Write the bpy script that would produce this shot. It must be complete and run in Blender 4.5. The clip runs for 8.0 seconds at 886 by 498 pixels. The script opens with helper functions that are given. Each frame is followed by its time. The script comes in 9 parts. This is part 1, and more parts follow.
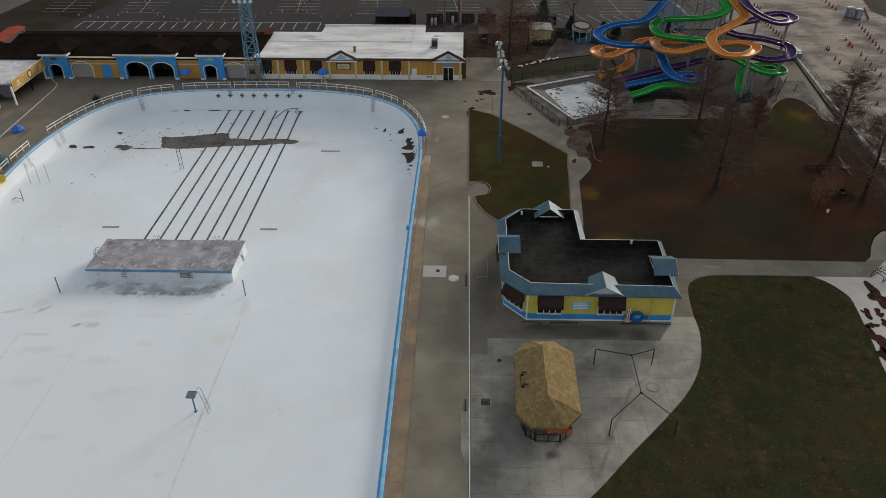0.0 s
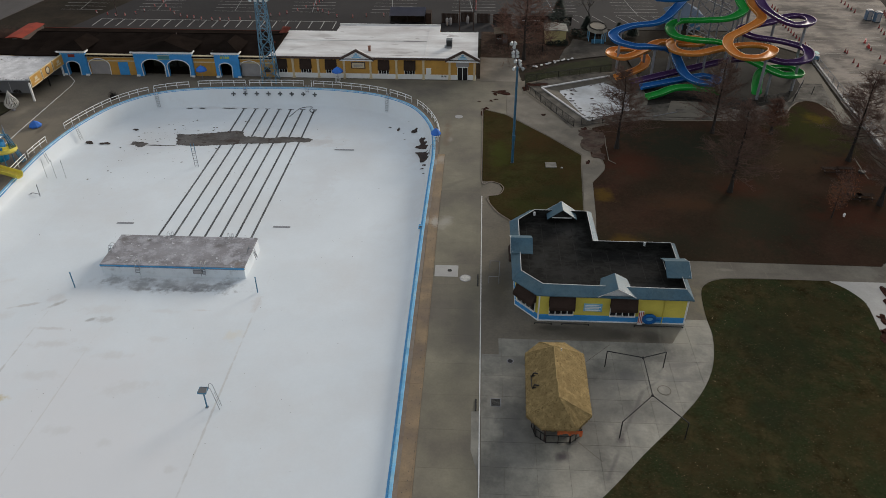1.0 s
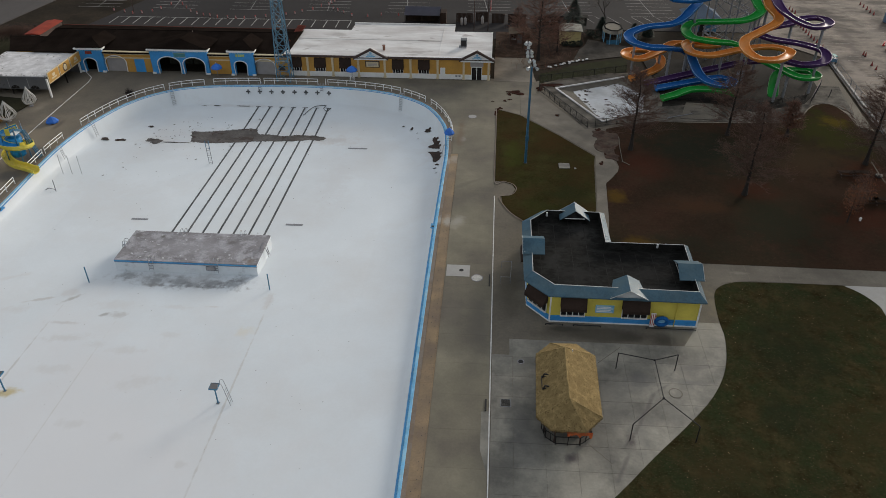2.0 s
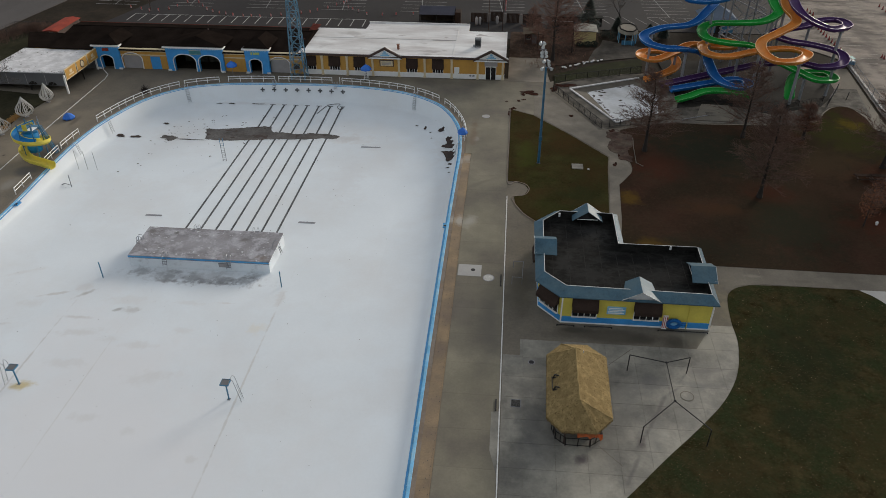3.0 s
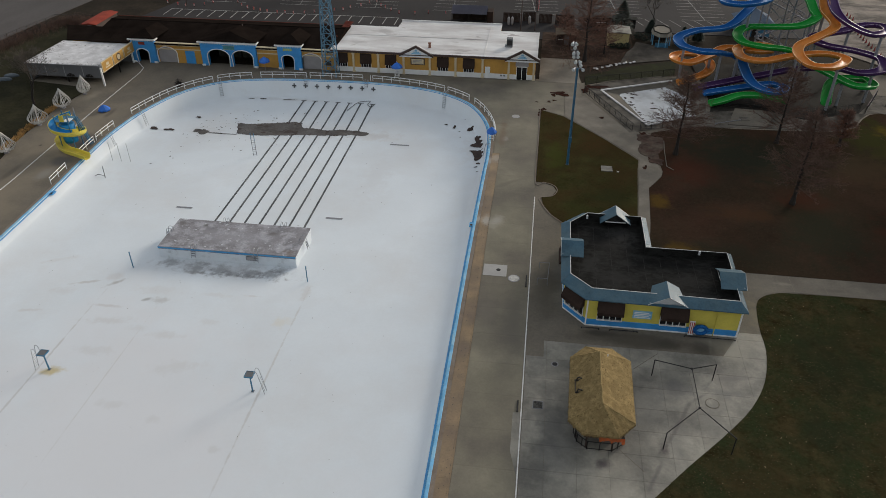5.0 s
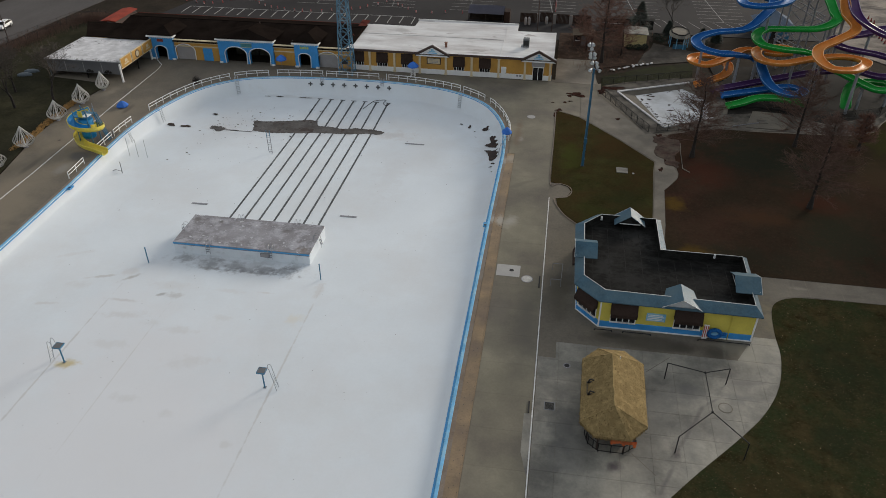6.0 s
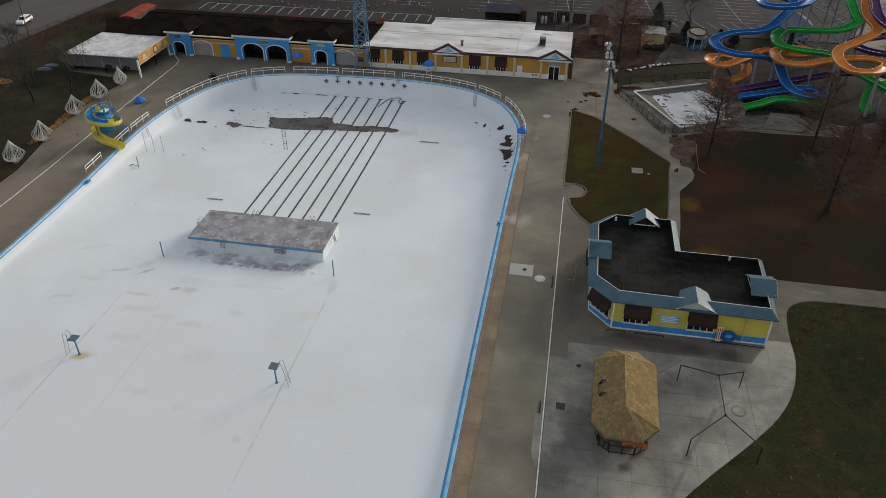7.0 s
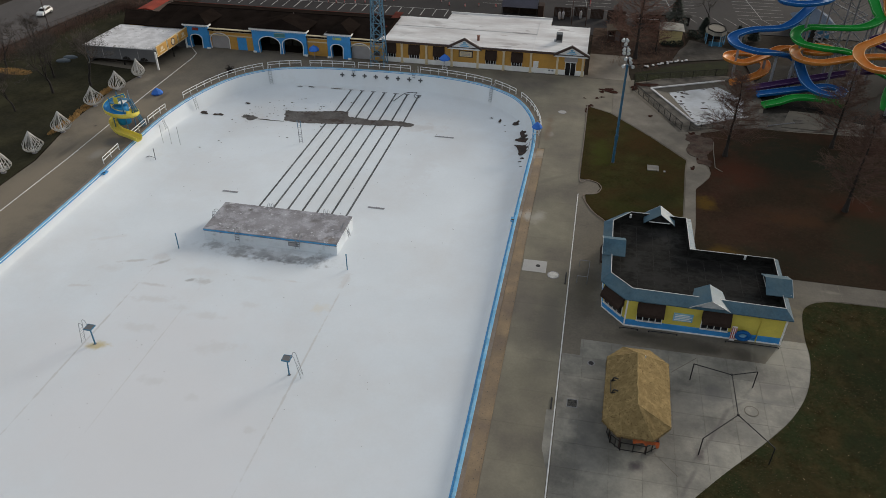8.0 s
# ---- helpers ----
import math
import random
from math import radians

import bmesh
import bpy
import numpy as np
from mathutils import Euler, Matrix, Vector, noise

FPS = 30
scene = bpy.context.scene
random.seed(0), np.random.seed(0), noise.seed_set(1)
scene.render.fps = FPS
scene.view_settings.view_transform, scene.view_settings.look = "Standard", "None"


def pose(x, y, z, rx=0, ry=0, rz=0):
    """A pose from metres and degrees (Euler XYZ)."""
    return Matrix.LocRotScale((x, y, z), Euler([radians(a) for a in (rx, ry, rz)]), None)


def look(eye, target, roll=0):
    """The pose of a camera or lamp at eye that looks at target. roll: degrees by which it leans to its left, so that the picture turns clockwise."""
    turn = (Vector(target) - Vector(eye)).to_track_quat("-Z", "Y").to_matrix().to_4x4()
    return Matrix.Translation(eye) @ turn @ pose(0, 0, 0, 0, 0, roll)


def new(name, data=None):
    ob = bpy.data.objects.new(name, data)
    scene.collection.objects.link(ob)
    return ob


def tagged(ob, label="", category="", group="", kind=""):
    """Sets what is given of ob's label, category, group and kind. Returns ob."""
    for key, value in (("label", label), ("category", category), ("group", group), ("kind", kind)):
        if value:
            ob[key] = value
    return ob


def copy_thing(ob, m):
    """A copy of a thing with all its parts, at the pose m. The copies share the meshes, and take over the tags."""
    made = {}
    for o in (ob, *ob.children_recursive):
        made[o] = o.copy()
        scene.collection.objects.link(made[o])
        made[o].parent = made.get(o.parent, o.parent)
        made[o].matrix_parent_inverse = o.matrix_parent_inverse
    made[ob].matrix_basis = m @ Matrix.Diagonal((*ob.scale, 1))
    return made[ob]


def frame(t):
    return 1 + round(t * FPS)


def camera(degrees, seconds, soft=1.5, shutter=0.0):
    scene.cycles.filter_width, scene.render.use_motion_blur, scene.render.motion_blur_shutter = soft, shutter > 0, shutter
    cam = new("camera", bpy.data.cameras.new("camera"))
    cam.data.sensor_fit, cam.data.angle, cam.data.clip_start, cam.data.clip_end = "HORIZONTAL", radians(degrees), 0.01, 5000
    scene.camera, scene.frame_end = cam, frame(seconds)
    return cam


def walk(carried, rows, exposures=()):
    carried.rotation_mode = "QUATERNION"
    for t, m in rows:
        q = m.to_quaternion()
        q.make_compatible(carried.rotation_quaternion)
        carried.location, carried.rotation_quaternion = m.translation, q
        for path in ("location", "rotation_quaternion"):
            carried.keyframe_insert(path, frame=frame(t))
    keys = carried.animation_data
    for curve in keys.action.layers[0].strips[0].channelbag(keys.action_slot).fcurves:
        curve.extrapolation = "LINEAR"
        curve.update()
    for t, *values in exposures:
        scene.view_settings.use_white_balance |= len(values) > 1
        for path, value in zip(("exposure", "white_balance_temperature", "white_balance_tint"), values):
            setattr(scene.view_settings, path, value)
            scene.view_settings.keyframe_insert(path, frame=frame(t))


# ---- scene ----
cam = camera(62.14, 8.0, soft=0.75)
# seconds, yaw, pitch, roll: a hovering drone that turns to its left and sinks a little
ROWS = [
    (0.0, 1.741, -34.290, -0.218), (0.5, 2.325, -34.278, -0.203), (1.0, 2.908, -34.279, -0.172),
    (1.5, 3.485, -34.279, -0.150), (3.0, 5.199, -34.294, -0.106), (3.5, 5.787, -34.304, -0.087),
    (4.0, 6.403, -34.309, -0.062), (4.5, 7.045, -34.312, -0.040), (6.0, 8.981, -34.325, 0.083),
    (6.5, 9.620, -34.340, 0.120), (7.0, 10.254, -34.425, 0.132), (7.5, 10.900, -34.622, 0.140),
    (8.0, 11.550, -34.815, 0.160),
]


def eye(t):
    """The drone's drift: a hand's width to the right and half a metre down."""
    return 0.29 * t / 8, 0.05 * t / 8, 54.0 - 0.47 * min(1.0, t / 7)


walk(cam, [(t, pose(*eye(t), 90 + p, 0, yaw) @ pose(0, 0, 0, 0, 0, r)) for t, yaw, p, r in ROWS])

# ---- light: a low hazy winter sun from the far right ----
SUN_EL, SUN_AZ = radians(16), radians(55)
world = bpy.data.worlds.new("sky")
scene.world = world
world.use_nodes = True
wn = world.node_tree
sky = wn.nodes.new("ShaderNodeTexSky")
sky.sky_type, sky.sun_disc = "NISHITA", False
sky.sun_elevation, sky.sun_rotation = SUN_EL, radians(90) - SUN_AZ
sky.air_density, sky.dust_density = 1.0, 3.0
cloud = wn.nodes.new("ShaderNodeMix")
cloud.data_type = "RGBA"
cloud.inputs["Factor"].default_value = 0.72
cloud.inputs["B"].default_value = (5.0, 5.2, 5.35, 1)  # thin cloud over most of the sky
wn.links.new(sky.outputs[0], cloud.inputs["A"])
wn.links.new(cloud.outputs["Result"], wn.nodes["Background"].inputs[0])
wn.nodes["Background"].inputs[1].default_value = 0.1055
sun = new("sun", bpy.data.lights.new("sun", "SUN"))
sun.data.energy, sun.data.angle, sun.data.color = 2.25, radians(17), (1.0, 0.93, 0.83)
sun.matrix_world = look((120, 170, 110), (120 - math.cos(SUN_EL) * math.cos(SUN_AZ), 170 - math.cos(SUN_EL) * math.sin(SUN_AZ), 110 - math.sin(SUN_EL)))
scene.view_settings.exposure = 0.09

# ---- materials ----
def mat(name, col, rough=0.8, metal=0.0, var=0.2, scale=0.35, fine=9.0, bump=0.15, other=None, cover=0.5, soft=0.12,
        each=0.0, spots=None, spec=0.5, stretch=None):
    """Procedural paint: broad stains, fine grain, an optional second colour in patches and small dark spots."""
    m = bpy.data.materials.new(name)
    m.use_nodes = True
    nt = m.node_tree
    n, l = nt.nodes, nt.links
    bs = n["Principled BSDF"]
    geo = n.new("ShaderNodeNewGeometry")
    where = geo.outputs["Position"]
    if stretch:
        mp = n.new("ShaderNodeMapping")
        mp.inputs["Scale"].default_value = stretch
        l.new(where, mp.inputs["Vector"])
        where = mp.outputs[0]

    def noise_tex(s, detail=5.0, r=0.6):
        t = n.new("ShaderNodeTexNoise")
        t.inputs["Scale"].default_value, t.inputs["Detail"].default_value, t.inputs["Roughness"].default_value = s, detail, r
        l.new(where, t.inputs["Vector"])
        return t.outputs["Fac"]

    def mix(fac, a, b, kind="MIX"):
        x = n.new("ShaderNodeMix")
        x.data_type, x.blend_type = "RGBA", kind
        for sock, v in ((x.inputs["Factor"], fac), (x.inputs["A"], a), (x.inputs["B"], b)):
            if isinstance(v, (int, float)):
                sock.default_value = v
            elif isinstance(v, tuple):
                sock.default_value = (*v, 1)
            else:
                l.new(v, sock)
        return x.outputs["Result"]

    def ramp(v, a, b, lo=0.0, hi=1.0):
        x = n.new("ShaderNodeMapRange")
        x.inputs["From Min"].default_value, x.inputs["From Max"].default_value = a, b
        x.inputs["To Min"].default_value, x.inputs["To Max"].default_value = lo, hi
        l.new(v, x.inputs["Value"])
        return x.outputs["Result"]

    broad, grain = noise_tex(scale), noise_tex(fine, 3.0, 0.7)
    dark = tuple(c * (1 - var) for c in col)
    light = tuple(min(1.0, c * (1 + var)) for c in col)
    out = mix(ramp(broad, 0.33, 0.67), dark, light)
    if other:
        patch = noise_tex(scale * 0.55 + 0.013, 6.0, 0.62)
        edge = 0.62 - 0.24 * cover
        out = mix(ramp(patch, edge - soft / 2, edge + soft / 2), out, other)
    if spots:
        dots = noise_tex(spots[1], 2.0, 0.5)
        out = mix(ramp(dots, spots[2], spots[2] + 0.03), out, spots[0])
    out = mix(1.0, out, mix(ramp(grain, 0.3, 0.7), (1 - var * 0.55,) * 3, (1 + var * 0.35,) * 3), "MULTIPLY")
    if each:
        info = n.new("ShaderNodeObjectInfo")
        shade = n.new("ShaderNodeCombineColor")
        v = ramp(info.outputs["Random"], 0, 1, 1 - each, 1 + each)
        for s in ("Red", "Green", "Blue"):
            l.new(v, shade.inputs[s])
        out = mix(1.0, out, shade.outputs[0], "MULTIPLY")
    l.new(out, bs.inputs["Base Color"])
    l.new(ramp(broad, 0.3, 0.7, max(0.02, rough - 0.08), min(1.0, rough + 0.08)), bs.inputs["Roughness"])
    bs.inputs["Metallic"].default_value = metal
    bs.inputs["Specular IOR Level"].default_value = spec
    if bump:
        b = n.new("ShaderNodeBump")
        b.inputs["Strength"].default_value, b.inputs["Distance"].default_value = bump, 0.03
        l.new(grain, b.inputs["Height"])
        l.new(b.outputs[0], bs.inputs["Normal"])
    return m


POOL_WHITE = mat("pool_paint", (0.677, 0.722, 0.761), 0.7, var=0.03, scale=0.11, fine=3.0, bump=0.05, other=(0.63, 0.645, 0.66), cover=0.12, soft=0.3)
POOL_BLUE = mat("rim_blue_paint", (0.05, 0.27, 0.56), 0.6, var=0.25, scale=0.6, bump=0.05, other=(0.10, 0.36, 0.62), cover=0.34, soft=0.3)
PALE_BLUE = mat("pale_blue_paint", (0.15, 0.42, 0.67), 0.6, var=0.15, scale=0.8, bump=0.05, other=(0.32, 0.54, 0.66), cover=0.25, soft=0.2)
STRIP_GREY = mat("mauve_grey_concrete", (0.195, 0.150, 0.115), 0.85, var=0.2, scale=0.7, fine=5, bump=0.1, other=(0.24, 0.215, 0.19), cover=0.3, soft=0.3, spec=0.15)
LINE_BLACK = mat("lane_paint", (0.055, 0.058, 0.063), 0.8, var=0.3, scale=0.6, bump=0.03, other=(0.14, 0.145, 0.15), cover=0.28, soft=0.3)
MUD = mat("mud", (0.066, 0.056, 0.050), 0.8, var=0.5, scale=0.6, fine=2.6, bump=0.3, other=(0.125, 0.115, 0.11), cover=0.4, soft=0.25, spots=((0.05, 0.032, 0.027), 0.5, 0.60))
LEAF_MUD = mat("leaf_litter", (0.040, 0.024, 0.019), 0.9, var=0.5, scale=1.2, fine=6, bump=0.5)
CONC_ISLAND = mat("island_concrete", (0.235, 0.226, 0.240), 0.85, var=0.25, scale=1.0, fine=4.5, bump=0.2, other=(0.37, 0.365, 0.395), cover=0.34, soft=0.14, spots=((0.52, 0.53, 0.56), 1.7, 0.655))
CONC_DECK = mat("deck_concrete", (0.224, 0.204, 0.153), 0.85, spec=0.15, var=0.14, scale=0.16, fine=4, bump=0.1, other=(0.135, 0.119, 0.10), cover=0.45, soft=0.3, each=0.03)
CONC_DARK = mat("wet_shaded_deck_concrete", (0.132, 0.116, 0.095), 0.85, spec=0.12, var=0.22, scale=0.13, fine=3, bump=0.1, other=(0.185, 0.160, 0.126), cover=0.32, soft=0.3, each=0.05)
CONC_PLAZA = mat("plaza_concrete", (0.258, 0.243, 0.205), 0.75, var=0.2, scale=0.3, fine=3.5, bump=0.1, other=(0.125, 0.118, 0.103), cover=0.42, soft=0.2, each=0.06)
CONC_LIGHT = mat("pale_concrete", (0.34, 0.33, 0.315), 0.8, var=0.12, scale=0.3, fine=4, bump=0.1, each=0.05)
CONC_PATH = mat("path_concrete", (0.155, 0.138, 0.114), 0.85, spec=0.15, var=0.18, scale=0.3, fine=4, bump=0.1, other=(0.11, 0.098, 0.082), cover=0.4, soft=0.25, each=0.06)
BAND_TAN = mat("tan_pavers", (0.262, 0.187, 0.110), 0.85, var=0.2, scale=0.35, fine=5, bump=0.2, other=(0.17, 0.125, 0.09), cover=0.35, soft=0.25, each=0.06)
JOINT = mat("joint_filler", (0.075, 0.068, 0.06), 0.9, var=0.3)
GRASS = mat("winter_grass", (0.044, 0.035, 0.0165), 0.95, var=0.45, scale=0.55, fine=2.6, bump=0.5, other=(0.030, 0.036, 0.0165), cover=0.5, soft=0.22, spec=0.0)
GRASS_GREEN = mat("lawn_grass", (0.043, 0.042, 0.016), 0.95, var=0.35, scale=0.3, fine=2.6, bump=0.5, other=(0.048, 0.031, 0.014), cover=0.45, soft=0.3, spec=0.0)
LEAFY = mat("leaf_strewn_grass", (0.049, 0.027, 0.019), 0.95, var=0.28, scale=0.10, fine=2.0, bump=0.5, other=(0.029, 0.026, 0.017), cover=0.5, soft=0.4, spec=0.0)
EARTH = mat("bare_winter_ground", (0.040, 0.031, 0.022), 0.95, var=0.4, scale=0.1, fine=1.5, bump=0.4, other=(0.020, 0.016, 0.012), cover=0.5, soft=0.3, spec=0.05)
ASPHALT = mat("asphalt", (0.030, 0.0275, 0.028), 0.9, spec=0.12, var=0.2, scale=0.07, fine=2, bump=0.2, other=(0.039, 0.0355, 0.0355), cover=0.4, soft=0.3)
LOT_PALE = mat("old_asphalt", (0.235, 0.198, 0.168), 0.9, var=0.3, scale=0.30, fine=2.2, bump=0.2, other=(0.092, 0.078, 0.068), cover=0.40, soft=0.14, stretch=(0.6, 1.0, 1.0), spec=0.1)
CONC_WALK = mat("footpath_concrete", (0.205, 0.182, 0.150), 0.85, spec=0.15, var=0.18, scale=0.3, fine=4, bump=0.1, other=(0.14, 0.125, 0.105), cover=0.4, soft=0.25)
ROAD = mat("road_asphalt", (0.100, 0.090, 0.086), 0.85, spec=0.15, var=0.15, scale=0.1, fine=2, bump=0.15, other=(0.075, 0.067, 0.064), cover=0.4, soft=0.3, stretch=(1.0, 0.3, 1))
WHITE = mat("white_paint", (0.78, 0.78, 0.77), 0.5, var=0.06, scale=0.8, bump=0.03)
LINE_WHITE = mat("road_marking", (0.62, 0.61, 0.59), 0.7, var=0.2, scale=1.5, bump=0.03)
LINE_WORN = mat("worn_marking", (0.25, 0.24, 0.235), 0.8, var=0.3, scale=0.5, bump=0.03)
ROOF_WHITE = mat("white_roof_membrane", (0.69, 0.685, 0.68), 0.6, var=0.09, scale=0.35, fine=2.5, bump=0.06, other=(0.47, 0.44, 0.43), cover=0.42, soft=0.26, stretch=(0.4, 1.4, 1), spots=((0.40, 0.37, 0.36), 0.55, 0.66))
ROOF_SNOWY = mat("weathered_white_roof", (0.66, 0.65, 0.66), 0.7, var=0.14, scale=0.9, fine=3.5, bump=0.1, other=(0.43, 0.42, 0.425), cover=0.34, soft=0.3)
ROOF_BROWN = mat("brown_shingles", (0.0150, 0.0112, 0.0094), 0.95, spec=0.0, var=0.3, scale=0.3, fine=5, bump=0.4)
ROOF_RED = mat("red_roof", (0.27, 0.052, 0.034), 0.85, spec=0.1, var=0.2, scale=0.4, fine=3, bump=0.2)
OCHRE = mat("ochre_stucco", (0.50, 0.27, 0.055), 0.75, var=0.12, scale=0.5, fine=6, bump=0.12)
YELLOW = mat("yellow_stucco", (0.62, 0.52, 0.09), 0.7, var=0.1, scale=0.5, fine=6, bump=0.1)
CREAM = mat("cream_trim", (0.60, 0.50, 0.33), 0.65, var=0.1, scale=0.8, bump=0.05)
AZURE = mat("azure_stucco", (0.04, 0.27, 0.62), 0.6, var=0.12, scale=0.6, fine=6, bump=0.1)
BROWN_AWN = mat("brown_awning", (0.040, 0.027, 0.022), 0.9, var=0.2, scale=1.0, fine=7, bump=0.2, spec=0.08)
BROWN_TRIM = mat("brown_trim", (0.06, 0.035, 0.028), 0.7, var=0.2, bump=0.05)
SHUTTER = mat("grey_shutter", (0.32, 0.305, 0.305), 0.6, var=0.08, scale=0.8, bump=0.05)
STEEL_ROOF = mat("blue_grey_metal_roof", (0.050, 0.108, 0.152), 0.48, metal=0.0, spec=0.2, var=0.22, scale=0.5, fine=4, bump=0.04, other=(0.085, 0.14, 0.168), cover=0.35, soft=0.3)
TAR = mat("tar_roof", (0.0150, 0.0148, 0.0138), 0.9, spec=0.06, var=0.4, scale=2.2, fine=6, bump=0.2, other=(0.0235, 0.0235, 0.022), cover=0.34, soft=0.10, stretch=(0.5, 0.9, 1))
GREY_WALL = mat("grey_siding", (0.13, 0.13, 0.135), 0.7, var=0.12, bump=0.05)
GLASS = mat("dark_window_glass", (0.012, 0.013, 0.015), 0.08, var=0.1, bump=0.0)
DARK = mat("dark_interior", (0.03, 0.027, 0.025), 0.9, var=0.4, scale=0.8, bump=0.0, spec=0.05)
THATCH = mat("palm_thatch", (0.272, 0.198, 0.092), 0.95, var=0.36, scale=2.4, fine=11, bump=1.4, other=(0.215, 0.152, 0.070), cover=0.42, soft=0.3, spec=0.05, spots=((0.145, 0.098, 0.045), 6.5, 0.61))
THATCH_RIDGE = mat("palm_thatch_ridge", (0.31, 0.228, 0.108), 0.95, var=0.2, scale=2, fine=14, bump=0.6, spec=0.05)
BLACK_IRON = mat("black_iron", (0.016, 0.015, 0.015), 0.55, metal=0.3, var=0.2, bump=0.02)
BLUE_STEEL = mat("blue_painted_steel", (0.04, 0.165, 0.28), 0.5, var=0.2, scale=1.2, bump=0.03)
LADDER_PALE = mat("pale_ladder_paint", (0.42, 0.44, 0.46), 0.5, var=0.15, bump=0.02)
GALV = mat("galvanised_steel", (0.34, 0.36, 0.38), 0.45, metal=0.6, var=0.15, bump=0.03)
GREY_STEEL = mat("grey_painted_steel", (0.20, 0.205, 0.225), 0.55, var=0.15, bump=0.03)
LAMP_GLASS = mat("floodlight_glass", (0.60, 0.63, 0.64), 0.25, var=0.08, bump=0.0)
CANVAS_BLUE = mat("blue_canvas", (0.03, 0.15, 0.55), 0.8, var=0.15, scale=1.5, bump=0.1)
POLE_BLUE = mat("dark_blue_pole_paint", (0.022, 0.10, 0.175), 0.5, var=0.2, scale=1.2, bump=0.03)
VERGE = mat("verge_grass", (0.046, 0.043, 0.026), 0.95, var=0.35, scale=0.2, fine=2.0, bump=0.5, other=(0.030, 0.029, 0.021), cover=0.5, soft=0.35, spec=0.0)
BARK = mat("bark", (0.024, 0.019, 0.016), 0.95, var=0.3, scale=1.5, fine=9, bump=0.6)
TWIG = mat("bare_twigs", (0.122, 0.078, 0.063), 0.95, var=0.3, bump=0.0, spec=0.05)
TWIG_RED = mat("russet_twigs", (0.165, 0.092, 0.070), 0.95, var=0.35, bump=0.0, spec=0.1)
PINE = mat("conifer_needles", (0.018, 0.028, 0.020), 0.9, var=0.4, scale=1.5, bump=0.2)
RUST_LEAF = mat("rust_leaves", (0.21, 0.075, 0.030), 0.9, var=0.4, scale=1.5, bump=0.1)
STRAW = mat("dry_ornamental_grass", (0.36, 0.215, 0.075), 0.95, var=0.3, scale=1.5, bump=0.4)
SLIDE_BLUE = mat("blue_gelcoat", (0.008, 0.112, 0.35), 0.5, spec=0.22, var=0.14, scale=0.4, fine=3, bump=0.02)
SLIDE_GREEN = mat("green_gelcoat", (0.012, 0.30, 0.043), 0.5, spec=0.22, var=0.14, scale=0.4, fine=3, bump=0.02)
SLIDE_ORANGE = mat("orange_gelcoat", (0.62, 0.235, 0.045), 0.5, spec=0.22, var=0.14, scale=0.4, fine=3, bump=0.02)
SLIDE_PURPLE = mat("purple_gelcoat", (0.066, 0.026, 0.11), 0.5, spec=0.22, var=0.14, scale=0.4, fine=3, bump=0.02)
SLIDE_YELLOW = mat("yellow_gelcoat", (0.66, 0.55, 0.08), 0.4, var=0.1, scale=0.6, fine=3, bump=0.02)
CONE_DULL = mat("faded_cone_red", (0.23, 0.035, 0.03), 0.7, var=0.25, bump=0.0)
CONE_RED = mat("barrier_red", (0.42, 0.035, 0.03), 0.6, var=0.15, bump=0.0)


def stained(m, rows, freq=0.5):
    """Adds soft-edged stains and painted shade to a paint: x, y, half width, half length, colour, strength and, if need
    be, a turn in degrees.
    """
    nt = m.node_tree
    n, l = nt.nodes, nt.links
    bs = n["Principled BSDF"]
    out = bs.inputs["Base Color"].links[0].from_socket
    geo = n.new("ShaderNodeNewGeometry")
    tex = n.new("ShaderNodeTexNoise")
    tex.inputs["Scale"].default_value, tex.inputs["Detail"].default_value, tex.inputs["Roughness"].default_value = freq, 6.0, 0.65
    l.new(geo.outputs["Position"], tex.inputs["Vector"])
    for x, y, rx, ry, colour, strength, *turn in rows:
        off = n.new("ShaderNodeVectorMath")
        off.operation, off.inputs[1].default_value = "SUBTRACT", (x, y, 0)
        l.new(geo.outputs["Position"], off.inputs[0])
        rot = n.new("ShaderNodeVectorRotate")
        rot.rotation_type, rot.inputs["Angle"].default_value = "Z_AXIS", -radians(turn[0]) if turn else 0.0
        l.new(off.outputs[0], rot.inputs["Vector"])
        mp = n.new("ShaderNodeMapping")
        mp.inputs["Scale"].default_value = (1 / rx, 1 / ry, 0)
        l.new(rot.outputs[0], mp.inputs["Vector"])
        far = n.new("ShaderNodeVectorMath")
        far.operation = "LENGTH"
        l.new(mp.outputs[0], far.inputs[0])
        wob = n.new("ShaderNodeMath")
        wob.operation, wob.inputs[1].default_value = "MULTIPLY_ADD", 2.4
        l.new(tex.outputs["Fac"], wob.inputs[0])
        l.new(far.outputs["Value"], wob.inputs[2])
        rg_ = n.new("ShaderNodeMapRange")
        rg_.interpolation_type = "SMOOTHSTEP"
        rg_.inputs["From Min"].default_value, rg_.inputs["From Max"].default_value = 2.25, 1.35
        rg_.inputs["To Min"].default_value, rg_.inputs["To Max"].default_value = 0.0, strength
        l.new(wob.outputs[0], rg_.inputs["Value"])
        mx = n.new("ShaderNodeMix")
        mx.data_type = "RGBA"
        mx.inputs["B"].default_value = (*colour, 1)
        l.new(rg_.outputs["Result"], mx.inputs["Factor"])
        l.new(out, mx.inputs["A"])
        out = mx.outputs["Result"]
    l.new(out, bs.inputs["Base Color"])


